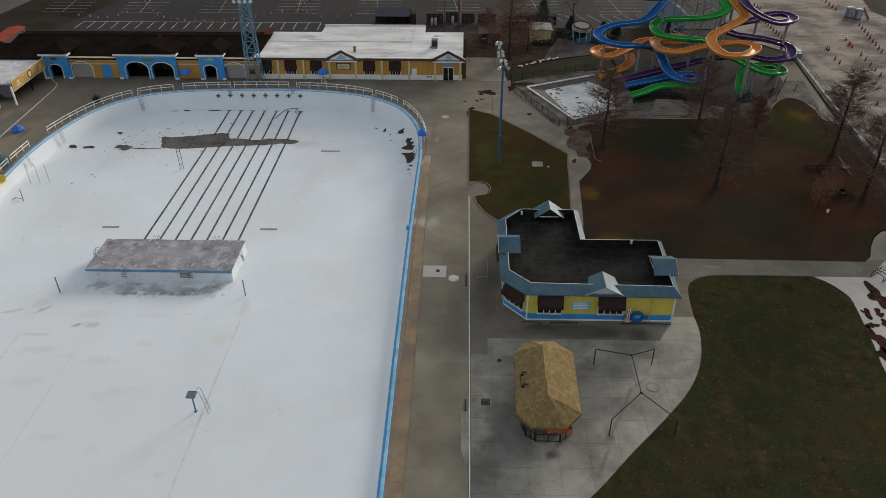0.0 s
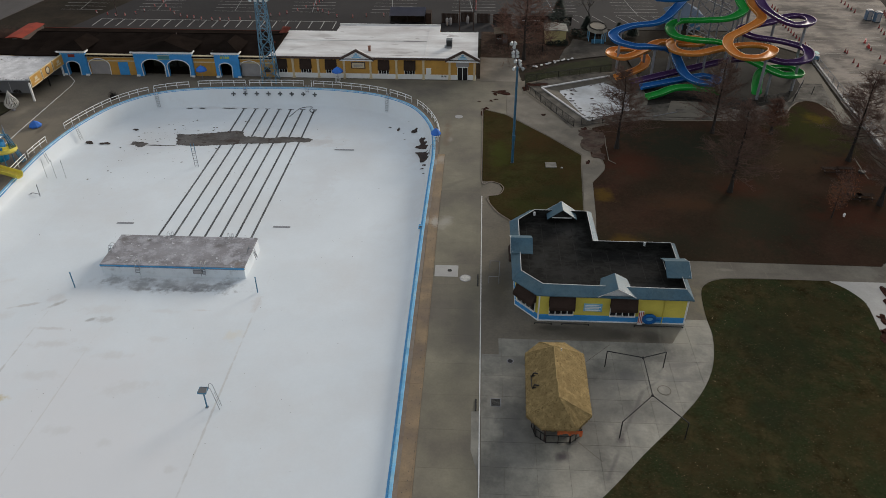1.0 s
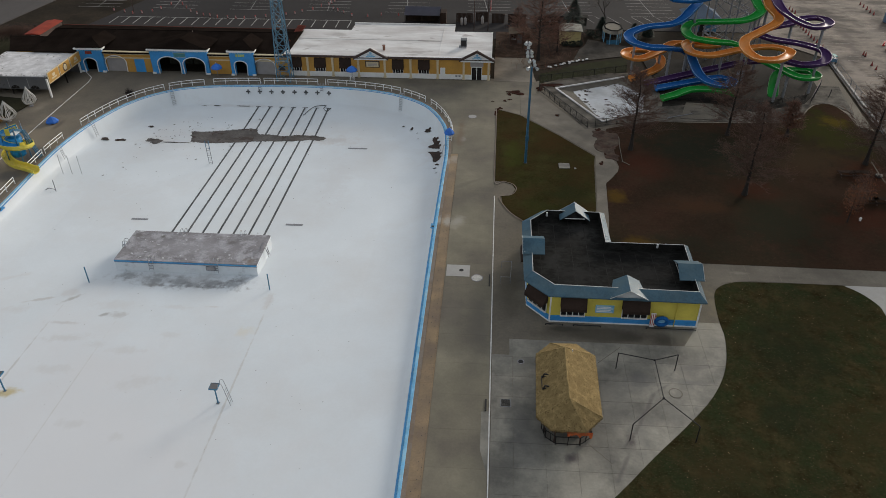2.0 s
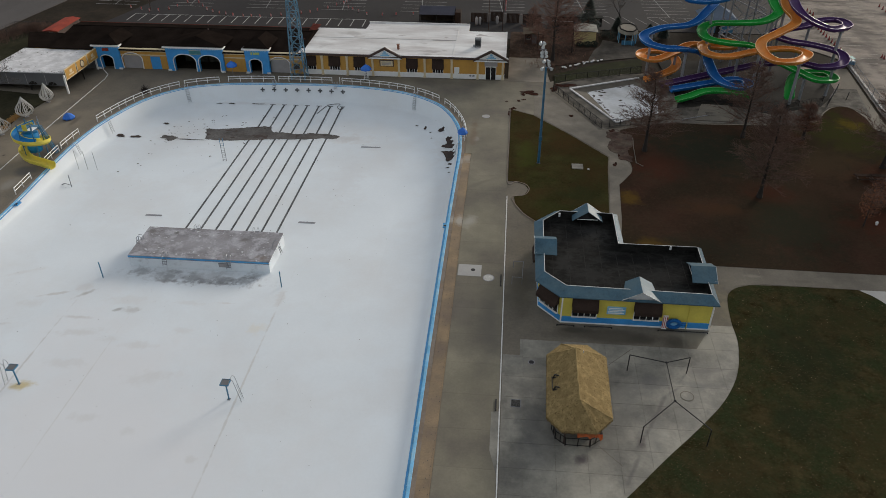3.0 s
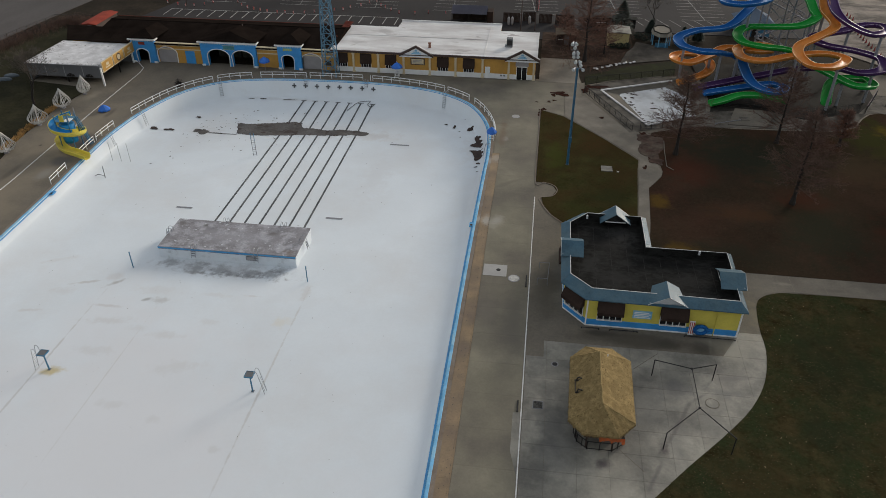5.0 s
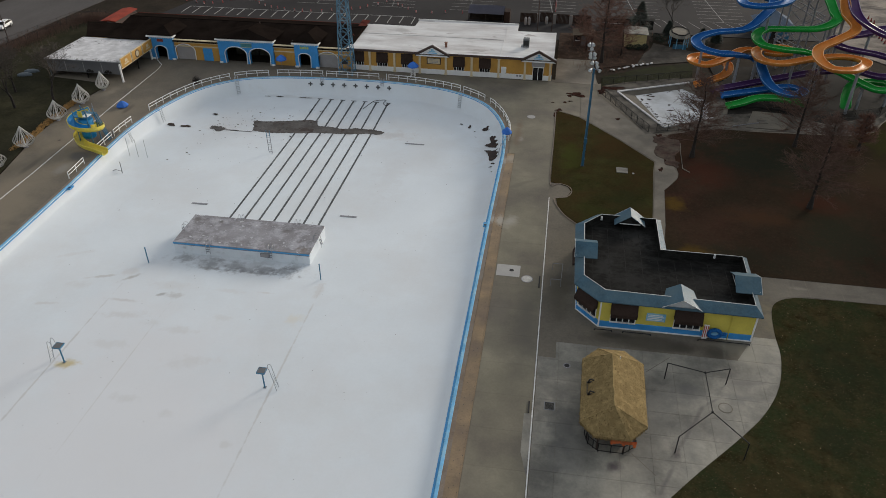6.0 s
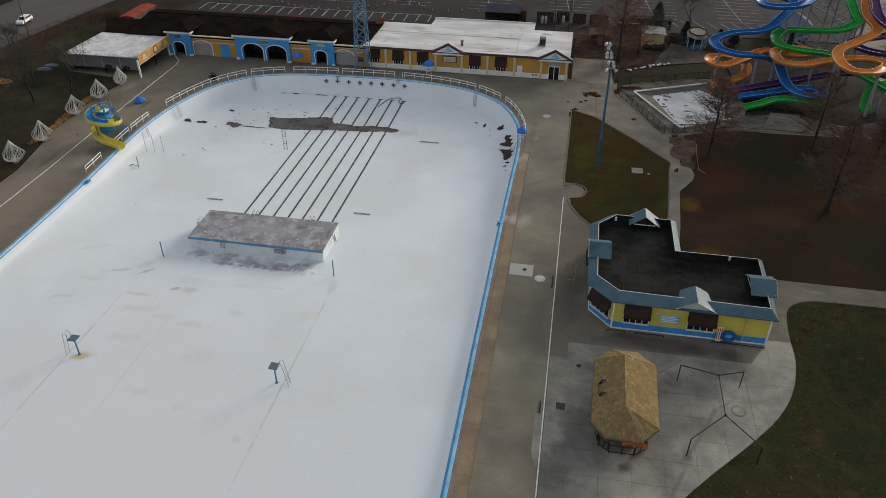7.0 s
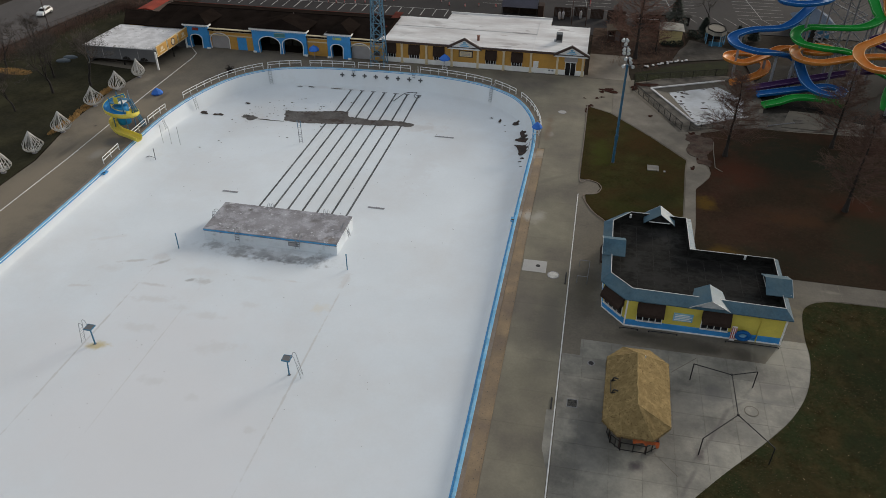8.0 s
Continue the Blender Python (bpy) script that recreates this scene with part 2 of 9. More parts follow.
FILM, RUSTY = (0.60, 0.60, 0.605), (0.55, 0.46, 0.25)
SHALLOW = (0.685, 0.683, 0.702)
stained(POOL_WHITE, [(-40.0, 38.0, 30.0, 34.0, SHALLOW, 0.75)], 0.05)
stained(POOL_WHITE, [
                     (-44.0, 66.2, 3.4, 1.2, FILM, 0.5), (-42.8, 64.5, 1.4, 0.9, (0.48, 0.475, 0.47), 0.7), (-50.6, 68.4, 1.4, 1.5, FILM, 0.7), (-26.0, 68.4, 0.7, 2.2, FILM, 0.7), (-36.6, 66.4, 2.6, 0.6, FILM, 0.45), (-55.6, 64.6, 2.0, 0.9, FILM, 0.5), (-43.1, 59.2, 1.6, 0.8, FILM, 0.5),
                     (-35.5, 61.2, 1.4, 0.7, FILM, 0.5), (-35.0, 46.1, 0.9, 0.7, FILM, 0.55), (-27.5, 43.3, 0.7, 0.6, FILM, 0.7), (-27.0, 62.6, 1.4, 1.4, (0.66, 0.62, 0.53), 0.5), (-48.7, 51.2, 1.5, 1.0, RUSTY, 0.9), (-27.2, 115.7, 3.0, 1.3, (0.47, 0.465, 0.47), 0.75), (-26.4, 115.6, 5.0, 2.6, FILM, 0.6), (-40.0, 116.2, 17.0, 5.0, FILM, 0.55),
                     (-58.0, 113.4, 3.6, 2.2, FILM, 0.8), (-47.0, 129.8, 12.0, 0.9, FILM, 0.5), (-9.5, 113.0, 3.2, 8.0, FILM, 0.45), (-24.0, 100.0, 3.0, 11.0, (0.63, 0.65, 0.675), 0.6), (-60.0, 95.0, 8.0, 5.0, (0.64, 0.66, 0.68), 0.5), (-25.8, 50, 0.17, 22, (0.55, 0.55, 0.55), 0.9), (-50.4, 50, 0.18, 20, (0.55, 0.55, 0.55), 0.9), (-42.7, 50, 0.12, 14, (0.60, 0.60, 0.60), 0.8),
                     (-53.6, 66.8, 2.6, 0.35, (0.50, 0.49, 0.48), 0.7, 20), (-50.0, 67.2, 1.6, 0.4, (0.40, 0.39, 0.38), 0.8, 48), (-48.6, 62.6, 2.4, 0.4, (0.55, 0.54, 0.54), 0.7), (-44.6, 64.4, 0.8, 0.35, (0.36, 0.36, 0.36), 0.8, 30), (-47.0, 60.0, 3.5, 0.8, FILM, 0.7, 10), (-39.4, 58.4, 2.2, 0.9, FILM, 0.6), (-36.0, 53.5, 3.0, 1.2, FILM, 0.55, 15), (-46.0, 55.0, 3.2, 1.0, FILM, 0.55), (-32.0, 66.8, 1.6, 0.25, FILM, 0.7), (-57.5, 60.5, 1.8, 0.4, (0.56, 0.55, 0.55), 0.6, 10), (-40.0, 47.5, 2.2, 0.8, FILM, 0.6), (-60.0, 71.0, 2.6, 0.6, FILM, 0.5, 30)], 0.8)
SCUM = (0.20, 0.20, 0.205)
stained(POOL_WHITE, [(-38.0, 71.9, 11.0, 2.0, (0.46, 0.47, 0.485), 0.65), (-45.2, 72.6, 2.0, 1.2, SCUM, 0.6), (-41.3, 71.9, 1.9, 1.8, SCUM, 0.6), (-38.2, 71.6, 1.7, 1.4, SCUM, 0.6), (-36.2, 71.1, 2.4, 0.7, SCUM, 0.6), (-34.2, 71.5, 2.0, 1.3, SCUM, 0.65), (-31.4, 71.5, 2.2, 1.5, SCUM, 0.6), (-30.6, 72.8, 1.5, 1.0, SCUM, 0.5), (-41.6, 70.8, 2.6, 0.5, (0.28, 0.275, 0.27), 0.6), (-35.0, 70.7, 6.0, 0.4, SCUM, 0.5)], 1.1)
stained(CONC_ISLAND, [(-29.8, 74.4, 1.0, 0.8, (0.17, 0.135, 0.11), 0.85), (-46.4, 79.4, 1.2, 0.8, (0.12, 0.11, 0.105), 0.8), (-42.9, 79.2, 0.5, 0.6, (0.13, 0.125, 0.12), 0.9), (-33.4, 78.4, 0.7, 0.8, (0.14, 0.13, 0.125), 0.85), (-38.0, 77.0, 7.0, 2.0, (0.33, 0.325, 0.35), 0.5)], 1.0)
RED_FALL = (0.062, 0.0225, 0.0150)
stained(LEAFY, [(33.0, 110.0, 13.0, 10.0, (0.022, 0.024, 0.017), 0.9), (40.0, 88.0, 8.0, 10.0, (0.026, 0.027, 0.018), 0.75), (26.0, 82.0, 9.0, 3.5, (0.030, 0.028, 0.019), 0.6),
                (57.0, 119.0, 8.0, 12.0, (0.036, 0.037, 0.013), 0.9), (59.3, 122.2, 3.0, 3.0, (0.090, 0.066, 0.015), 0.85), (18.9, 93.8, 2.2, 2.8, (0.095, 0.058, 0.016), 0.85), (20.0, 82.0, 2.4, 2.4, (0.085, 0.053, 0.016), 0.8),
                (24.0, 104.0, 6.0, 6.0, RED_FALL, 0.6), (39.0, 97.0, 5.0, 4.0, RED_FALL, 0.55), (52.0, 90.0, 8.0, 6.0, RED_FALL, 0.6), (57.0, 103.0, 6.0, 7.0, RED_FALL, 0.6), (50.0, 108.0, 9.0, 7.0, (0.052, 0.036, 0.022), 0.6), (47.0, 116.0, 4.0, 3.0, RED_FALL, 0.5), (30.0, 92.0, 7.0, 3.0, (0.066, 0.032, 0.018), 0.5)], 0.42)
stained(GRASS_GREEN, [(10.0, 112.0, 4.0, 6.0, (0.062, 0.036, 0.016), 0.7), (4.0, 106.0, 2.5, 7.0, (0.050, 0.056, 0.015), 0.7), (12.0, 94.0, 4.0, 4.0, (0.036, 0.038, 0.016), 0.7), (6.0, 117.0, 3.0, 3.0, (0.060, 0.040, 0.018), 0.6), (14.5, 101.0, 2.5, 5.0, (0.058, 0.035, 0.016), 0.6), (7.0, 90.0, 3.0, 3.0, (0.044, 0.046, 0.015), 0.6)], 0.45)
stained(GRASS, [(33.0, 62.0, 7.0, 8.0, (0.022, 0.025, 0.014), 0.6), (38.0, 50.0, 8.0, 6.0, (0.046, 0.034, 0.016), 0.5), (22.0, 45.0, 5.0, 4.0, (0.044, 0.033, 0.016), 0.5), (40.0, 68.0, 6.0, 4.0, (0.044, 0.034, 0.016), 0.5), (30.0, 52.0, 4.0, 4.0, (0.020, 0.024, 0.014), 0.5)], 0.4)
TAN = (0.215, 0.182, 0.138)
# tan and dark deck marks; the patch at (3, 70) paints the kiosk's shade
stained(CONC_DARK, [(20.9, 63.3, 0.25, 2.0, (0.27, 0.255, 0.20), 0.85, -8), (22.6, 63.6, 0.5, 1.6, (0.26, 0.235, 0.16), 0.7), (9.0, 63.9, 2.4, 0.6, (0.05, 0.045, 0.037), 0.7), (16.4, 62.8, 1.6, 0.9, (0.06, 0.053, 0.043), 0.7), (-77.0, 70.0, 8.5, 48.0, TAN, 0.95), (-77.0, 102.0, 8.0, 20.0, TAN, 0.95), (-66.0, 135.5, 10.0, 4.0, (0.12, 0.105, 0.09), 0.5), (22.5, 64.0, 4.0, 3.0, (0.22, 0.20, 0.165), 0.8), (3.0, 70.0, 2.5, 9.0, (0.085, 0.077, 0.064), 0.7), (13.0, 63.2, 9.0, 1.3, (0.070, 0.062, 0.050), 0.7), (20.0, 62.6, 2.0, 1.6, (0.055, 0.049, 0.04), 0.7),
                    # the first two paint shade round the spiral slide, the rest are marks
                    (-73.6, 101.0, 3.6, 3.4, (0.085, 0.082, 0.085), 0.85), (-73.2, 94.6, 2.4, 2.0, (0.10, 0.096, 0.094), 0.8), (-81.9, 119.5, 1.6, 3.0, (0.24, 0.21, 0.165), 0.8), (-73.3, 89.6, 1.5, 2.4, (0.25, 0.235, 0.21), 0.7), (-74.7, 112.6, 0.7, 3.0, (0.12, 0.10, 0.08), 0.8), (-79.5, 99.0, 0.5, 0.5, (0.06, 0.05, 0.045), 0.9), (-78.6, 90.0, 0.8, 5.0, (0.13, 0.112, 0.09), 0.7)], 0.12)
WORN = (0.38, 0.36, 0.32)
stained(BAND_TAN, [(-5.5, 85.8, 1.1, 1.6, WORN, 0.75), (-5.3, 104.0, 1.3, 1.8, WORN, 0.45), (-5.6, 92.0, 0.5, 3.0, (0.21, 0.16, 0.11), 0.5)], 0.7)
stained(STRIP_GREY, [(-6.4, 85.9, 0.8, 1.8, WORN, 0.8), (-6.4, 103.5, 0.8, 1.6, WORN, 0.6), (-6.5, 96.0, 0.6, 4.0, (0.26, 0.21, 0.16), 0.5)], 0.7)
# worn walkway patches, plus kiosk shade painted along the white line
stained(CONC_DECK, [(-4.0, 85.6, 1.3, 1.8, WORN, 0.6), (-4.5, 111.6, 0.7, 1.2, (0.30, 0.28, 0.25), 0.6), (-5.0, 114.0, 0.9, 6.0, (0.165, 0.120, 0.085), 0.7), (-3.0, 96.5, 0.6, 6.0, (0.15, 0.135, 0.11), 0.6, -50), (-0.6, 63.5, 1.6, 9.0, (0.145, 0.13, 0.108), 0.7), (-3.4, 66.0, 1.4, 5.0, (0.18, 0.162, 0.132), 0.5)], 0.35)
stained(CONC_PATH, [(31.6, 76.0, 1.6, 0.5, (0.20, 0.18, 0.15), 0.7), (36.4, 75.4, 2.6, 0.4, (0.105, 0.094, 0.079), 0.7), (41.5, 76.6, 2.8, 0.5, (0.11, 0.098, 0.083), 0.7), (48.6, 76.2, 2.6, 1.8, (0.185, 0.17, 0.145), 0.6), (27.0, 69.5, 1.4, 4.0, (0.20, 0.175, 0.125), 0.7)], 0.9)
OILY = (0.075, 0.064, 0.056)
stained(LOT_PALE, [(91.4, 181.0, 3.4, 4.0, OILY, 0.85), (94.6, 176.6, 2.0, 1.6, OILY, 0.8), (79.4, 174.0, 1.6, 13.0, (0.11, 0.094, 0.08), 0.8), (77.6, 161.0, 1.5, 9.0, (0.12, 0.10, 0.088), 0.7), (72.8, 148.0, 1.8, 16.0, (0.30, 0.26, 0.225), 0.6), (86.0, 170.0, 3.0, 12.0, (0.27, 0.235, 0.20), 0.5), (87.5, 150.0, 2.0, 12.0, (0.13, 0.11, 0.095), 0.6), (76.0, 138.0, 3.0, 7.0, (0.12, 0.10, 0.09), 0.6)], 0.3)
# grey scuffs on the tar; the near-black strips paint shade inside the parapet
stained(TAR, [(12.0, 79.0, 2.2, 2.6, (0.036, 0.036, 0.035), 0.7), (20.0, 67.8, 3.0, 0.8, (0.034, 0.034, 0.033), 0.7), (8.0, 72.5, 1.6, 2.6, (0.032, 0.032, 0.031), 0.7), (16.6, 73.6, 4.0, 0.9, (0.008, 0.008, 0.008), 0.7), (22.6, 72.6, 0.9, 2.6, (0.007, 0.007, 0.007), 0.8), (13.0, 67.4, 3.0, 0.6, (0.008, 0.008, 0.008), 0.6), (11.0, 70.0, 3.5, 1.6, (0.028, 0.027, 0.026), 0.7), (18.5, 70.5, 3.0, 1.4, (0.026, 0.025, 0.024), 0.6), (10.0, 77.0, 2.4, 2.0, (0.022, 0.021, 0.02), 0.6)], 1.2)
stained(ROOF_WHITE, [(-32.5, 150.5, 3.0, 1.4, (0.36, 0.34, 0.33), 0.8), (-36.0, 143.0, 2.0, 1.0, (0.42, 0.40, 0.39), 0.7), (-13.5, 147.4, 2.4, 0.6, (0.36, 0.34, 0.33), 0.8), (-15.5, 139.2, 2.4, 0.5, (0.30, 0.28, 0.27), 0.8), (-24.0, 152.0, 5.0, 2.0, (0.52, 0.50, 0.49), 0.6), (-33.0, 155.0, 2, 3, (0.4, 0.38, 0.37), 0.6)], 0.5)
# plaza stains and streaks; dark patches near x = 4 paint the hut's shade
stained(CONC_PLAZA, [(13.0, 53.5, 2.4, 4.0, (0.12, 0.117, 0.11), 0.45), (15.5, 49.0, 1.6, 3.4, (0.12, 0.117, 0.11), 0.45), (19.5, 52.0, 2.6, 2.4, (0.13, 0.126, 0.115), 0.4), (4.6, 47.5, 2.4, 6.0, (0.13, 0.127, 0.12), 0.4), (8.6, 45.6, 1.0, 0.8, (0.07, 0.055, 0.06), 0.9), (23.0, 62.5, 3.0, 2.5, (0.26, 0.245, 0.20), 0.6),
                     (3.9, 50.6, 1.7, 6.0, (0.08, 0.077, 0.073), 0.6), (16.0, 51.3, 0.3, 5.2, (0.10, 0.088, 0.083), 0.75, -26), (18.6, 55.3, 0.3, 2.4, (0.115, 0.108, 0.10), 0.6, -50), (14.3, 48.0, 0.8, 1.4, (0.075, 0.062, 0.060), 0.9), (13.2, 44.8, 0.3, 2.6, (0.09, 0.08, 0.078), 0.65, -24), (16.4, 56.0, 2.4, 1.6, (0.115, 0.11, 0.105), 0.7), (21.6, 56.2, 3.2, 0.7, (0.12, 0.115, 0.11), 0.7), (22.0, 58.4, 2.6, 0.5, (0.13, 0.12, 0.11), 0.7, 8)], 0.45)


# ---- building helpers ----
def thing(name, label, category, group="", kind="", at=(0, 0, 0), turn=0):
    ob = new(name)
    ob.matrix_world = pose(*at, 0, 0, turn)
    ob.empty_display_size = 0.2
    return tagged(ob, label, category, group, kind)


def mesh_of(bm, name, material, smooth=False):
    bmesh.ops.recalc_face_normals(bm, faces=bm.faces)
    me = bpy.data.meshes.new(name)
    bm.to_mesh(me)
    bm.free()
    if smooth:
        for p in me.polygons:
            p.use_smooth = True
    for m in material if isinstance(material, (list, tuple)) else (material,):
        me.materials.append(m)
    return me


def part(name, bm, material, parent=None, label="", smooth=False):
    ob = new(name, mesh_of(bm, name, material, smooth))
    if parent is not None:
        ob.parent = parent
    return tagged(ob, label)


def single(name, bm, material, label, category, group="", kind="", smooth=False):
    return tagged(part(name, bm, material, None, "", smooth), label, category, group, kind)


def box(bm, x0, x1, y0, y1, z0, z1):
    v = [bm.verts.new((x, y, z)) for z in (z0, z1) for x, y in ((x0, y0), (x1, y0), (x1, y1), (x0, y1))]
    for f in ((3, 2, 1, 0), (4, 5, 6, 7), (0, 1, 5, 4), (1, 2, 6, 5), (2, 3, 7, 6), (3, 0, 4, 7)):
        bm.faces.new([v[i] for i in f])
    return bm


def boxes(*rows):
    bm = bmesh.new()
    for r in rows:
        box(bm, *r)
    return bm


def bar(bm, a, b, r, r2=None, n=6):
    """A round bar from a to b."""
    a, b = Vector(a), Vector(b)
    r2 = r if r2 is None else r2
    d = (b - a).normalized()
    u = d.orthogonal().normalized()
    w = d.cross(u)
    ring = [[bm.verts.new(p + (u * math.cos(2 * math.pi * i / n) + w * math.sin(2 * math.pi * i / n)) * q) for i in range(n)] for p, q in ((a, r), (b, r2))]
    for i in range(n):
        bm.faces.new((ring[0][i], ring[0][(i + 1) % n], ring[1][(i + 1) % n], ring[1][i]))
    bm.faces.new(ring[0][::-1])
    bm.faces.new(ring[1])
    return bm


def bars(rows, r, n=6):
    bm = bmesh.new()
    for a, b in rows:
        bar(bm, a, b, r, n=n)
    return bm


def prism(bm, poly, z0, z1):
    lo = [bm.verts.new((x, y, z0)) for x, y in poly]
    hi = [bm.verts.new((x, y, z1)) for x, y in poly]
    n = len(poly)
    for i in range(n):
        bm.faces.new((lo[i], lo[(i + 1) % n], hi[(i + 1) % n], hi[i]))
    bm.faces.new(hi)
    bm.faces.new(lo[::-1])
    return bm


def lathe(bm, profile, n=16, at=(0, 0, 0)):
    """Turns (radius, height) pairs round the upright axis."""
    rings = []
    for r, z in profile:
        rings.append([bm.verts.new((at[0] + max(r, 1e-4) * math.cos(2 * math.pi * i / n), at[1] + max(r, 1e-4) * math.sin(2 * math.pi * i / n), at[2] + z)) for i in range(n)])
    for a, b in zip(rings, rings[1:]):
        for i in range(n):
            bm.faces.new((a[i], a[(i + 1) % n], b[(i + 1) % n], b[i]))
    bm.faces.new(rings[0][::-1])
    bm.faces.new(rings[-1])
    return bm


def glide(pts, step=8, closed=False):
    """A smooth curve through the points."""
    p = [Vector(q) for q in pts]
    n = len(p)
    out = []
    for i in range(n if closed else n - 1):
        if closed:
            a, b, c, d = (p[(i + k) % n] for k in (-1, 0, 1, 2))
        else:
            a, b, c, d = p[max(i - 1, 0)], p[i], p[i + 1], p[min(i + 2, n - 1)]
        for k in range(step):
            t = k / step
            out.append(0.5 * (2 * b + (c - a) * t + (2 * a - 5 * b + 4 * c - d) * t * t + (3 * b - a - 3 * c + d) * t ** 3))
    if not closed:
        out.append(p[-1])
    return out


def even(pts, gap):
    """Points at even steps along a line of points."""
    out, left = [pts[0].copy()], gap
    for a, b in zip(pts, pts[1:]):
        d = (b - a).length
        done = 0.0
        while d - done >= left:
            done += left
            out.append(a.lerp(b, done / d))
            left = gap
        left -= d - done
    return out


def sweep(bm, pts, section, closed_section=True, bank=0.0):
    """Carries a section (sideways, up) along the points."""
    rings = []
    n = len(pts)
    for i, p in enumerate(pts):
        d = (pts[min(i + 1, n - 1)] - pts[max(i - 1, 0)]).normalized()
        side = d.cross(Vector((0, 0, 1))).normalized()
        up = side.cross(d)
        if bank:
            e = (pts[min(i + 2, n - 1)] - p).cross(p - pts[max(i - 2, 0)])
            lean = max(-1.0, min(1.0, e.z * 0.25)) * bank
            side, up = side * math.cos(lean) + up * math.sin(lean), up * math.cos(lean) - side * math.sin(lean)
        rings.append([bm.verts.new(p + side * s + up * u) for s, u in section])
    m = len(section)
    for a, b in zip(rings, rings[1:]):
        for i in range(m if closed_section else m - 1):
            bm.faces.new((a[i], a[(i + 1) % m], b[(i + 1) % m], b[i]))
    if closed_section:
        bm.faces.new(rings[0][::-1])
        bm.faces.new(rings[-1])
    return bm


def sheet(outline, holes=(), z=0.0):
    """A flat sheet with holes."""
    bm = bmesh.new()
    edges = []
    for loop in (outline, *holes):
        v = [bm.verts.new((q[0], q[1], z)) for q in loop]
        edges += [bm.edges.new((v[i], v[(i + 1) % len(v)])) for i in range(len(v))]
    bmesh.ops.triangle_fill(bm, use_beauty=True, use_dissolve=False, edges=edges)
    for f in bm.faces:
        if f.normal.z < 0:
            f.normal_flip()
    return bm


def slab(outline, z0, z1):
    """A solid slab of any outline."""
    bm = sheet(outline, (), z1)
    for f in bm.faces:
        f.normal_update()
    rim = [e for e in bm.edges if len(e.link_faces) == 1]
    got = bmesh.ops.extrude_edge_only(bm, edges=rim)
    for v in (g for g in got["geom"] if isinstance(g, bmesh.types.BMVert)):
        v.co.z = z0
    return bm


def ragged(cx, cy, rx, ry, seed, n=40, rough=0.35, lean=0.0):
    """An uneven blot outline."""
    rng = random.Random(seed)
    ph = [rng.uniform(0, 6.28) for _ in range(6)]
    out = []
    for i in range(n):
        a = 2 * math.pi * i / n
        k = 1 + rough * sum(math.sin((j + 2) * a + ph[j]) / (j + 1.5) for j in range(6)) + rng.uniform(-0.06, 0.06)
        x, y = rx * k * math.cos(a), ry * k * math.sin(a)
        out.append((cx + x + lean * y, cy + y))
    return out


def inside(p, poly):
    hit = False
    for (x0, y0), (x1, y1) in zip(poly, poly[1:] + poly[:1]):
        if (y0 > p[1]) != (y1 > p[1]) and p[0] < (x1 - x0) * (p[1] - y0) / (y1 - y0) + x0:
            hit = not hit
    return hit


def clip_cell(poly, x0, x1, y0, y1):
    """The part of a polygon that lies in an upright rectangle."""
    for axis, lim, keep in ((0, x0, 1), (0, x1, -1), (1, y0, 1), (1, y1, -1)):
        out = []
        for a, b in zip(poly, poly[1:] + poly[:1]):
            da, db = (a[axis] - lim) * keep, (b[axis] - lim) * keep
            if da >= 0:
                out.append(a)
            if da * db < 0:
                t = da / (da - db)
                out.append((a[0] + (b[0] - a[0]) * t, a[1] + (b[1] - a[1]) * t))
        poly = out
        if len(poly) < 3:
            return []
    clean = [p for i, p in enumerate(poly) if math.dist(p, poly[i - 1]) > 0.01]
    area = abs(sum(a[0] * b[1] - a[1] * b[0] for a, b in zip(clean, clean[1:] + clean[:1]))) / 2 if len(clean) > 2 else 0
    return clean if area > 0.15 else []


def pave(name, outline, cx, cy, material, parent, z0, z1, gap=0.02, ox=0.0, oy=0.0):
    """Concrete slabs, each a part of its own, over an outline."""
    xs, ys = [p[0] for p in outline], [p[1] for p in outline]
    i0, i1 = math.floor((min(xs) - ox) / cx), math.ceil((max(xs) - ox) / cx)
    j0, j1 = math.floor((min(ys) - oy) / cy), math.ceil((max(ys) - oy) / cy)
    for i in range(i0, i1):
        for j in range(j0, j1):
            q = clip_cell(outline, ox + i * cx + gap, ox + (i + 1) * cx - gap, oy + j * cy + gap, oy + (j + 1) * cy - gap)
            if q:
                part(name, slab(q, z0, z1) if len(q) > 4 else prism(bmesh.new(), q, z0, z1), material, parent)


# ---- the pool basin ----
RIM_KNOTS = [(-6.9, 4), (-6.92, 40), (-7.05, 60), (-7.1, 82), (-7.0, 98), (-7.0, 108), (-8.0, 116.6), (-11.4, 124.2), (-16.9, 129), (-23.8, 131.5),
             (-33, 132.6), (-44.5, 132.4), (-54, 131.4), (-61, 128.8), (-66.2, 123), (-69.2, 114), (-70.2, 105), (-70.0, 97), (-69.2, 86), (-68.7, 73),
             (-68.4, 61), (-68.1, 40), (-68.0, 4)]
RIM = [(p.x, p.y) for p in glide([(x, y, 0) for x, y in RIM_KNOTS], 6)] + [(-60, -4), (-15, -4)]


def grow(loop, d):
    """A loop moved outwards by d."""
    out = []
    n = len(loop)
    for i in range(n):
        a, b = loop[i - 1], loop[(i + 1) % n]
        t = Vector((b[0] - a[0], b[1] - a[1])).normalized()
        out.append((loop[i][0] + t.y * d, loop[i][1] - t.x * d))
    return out


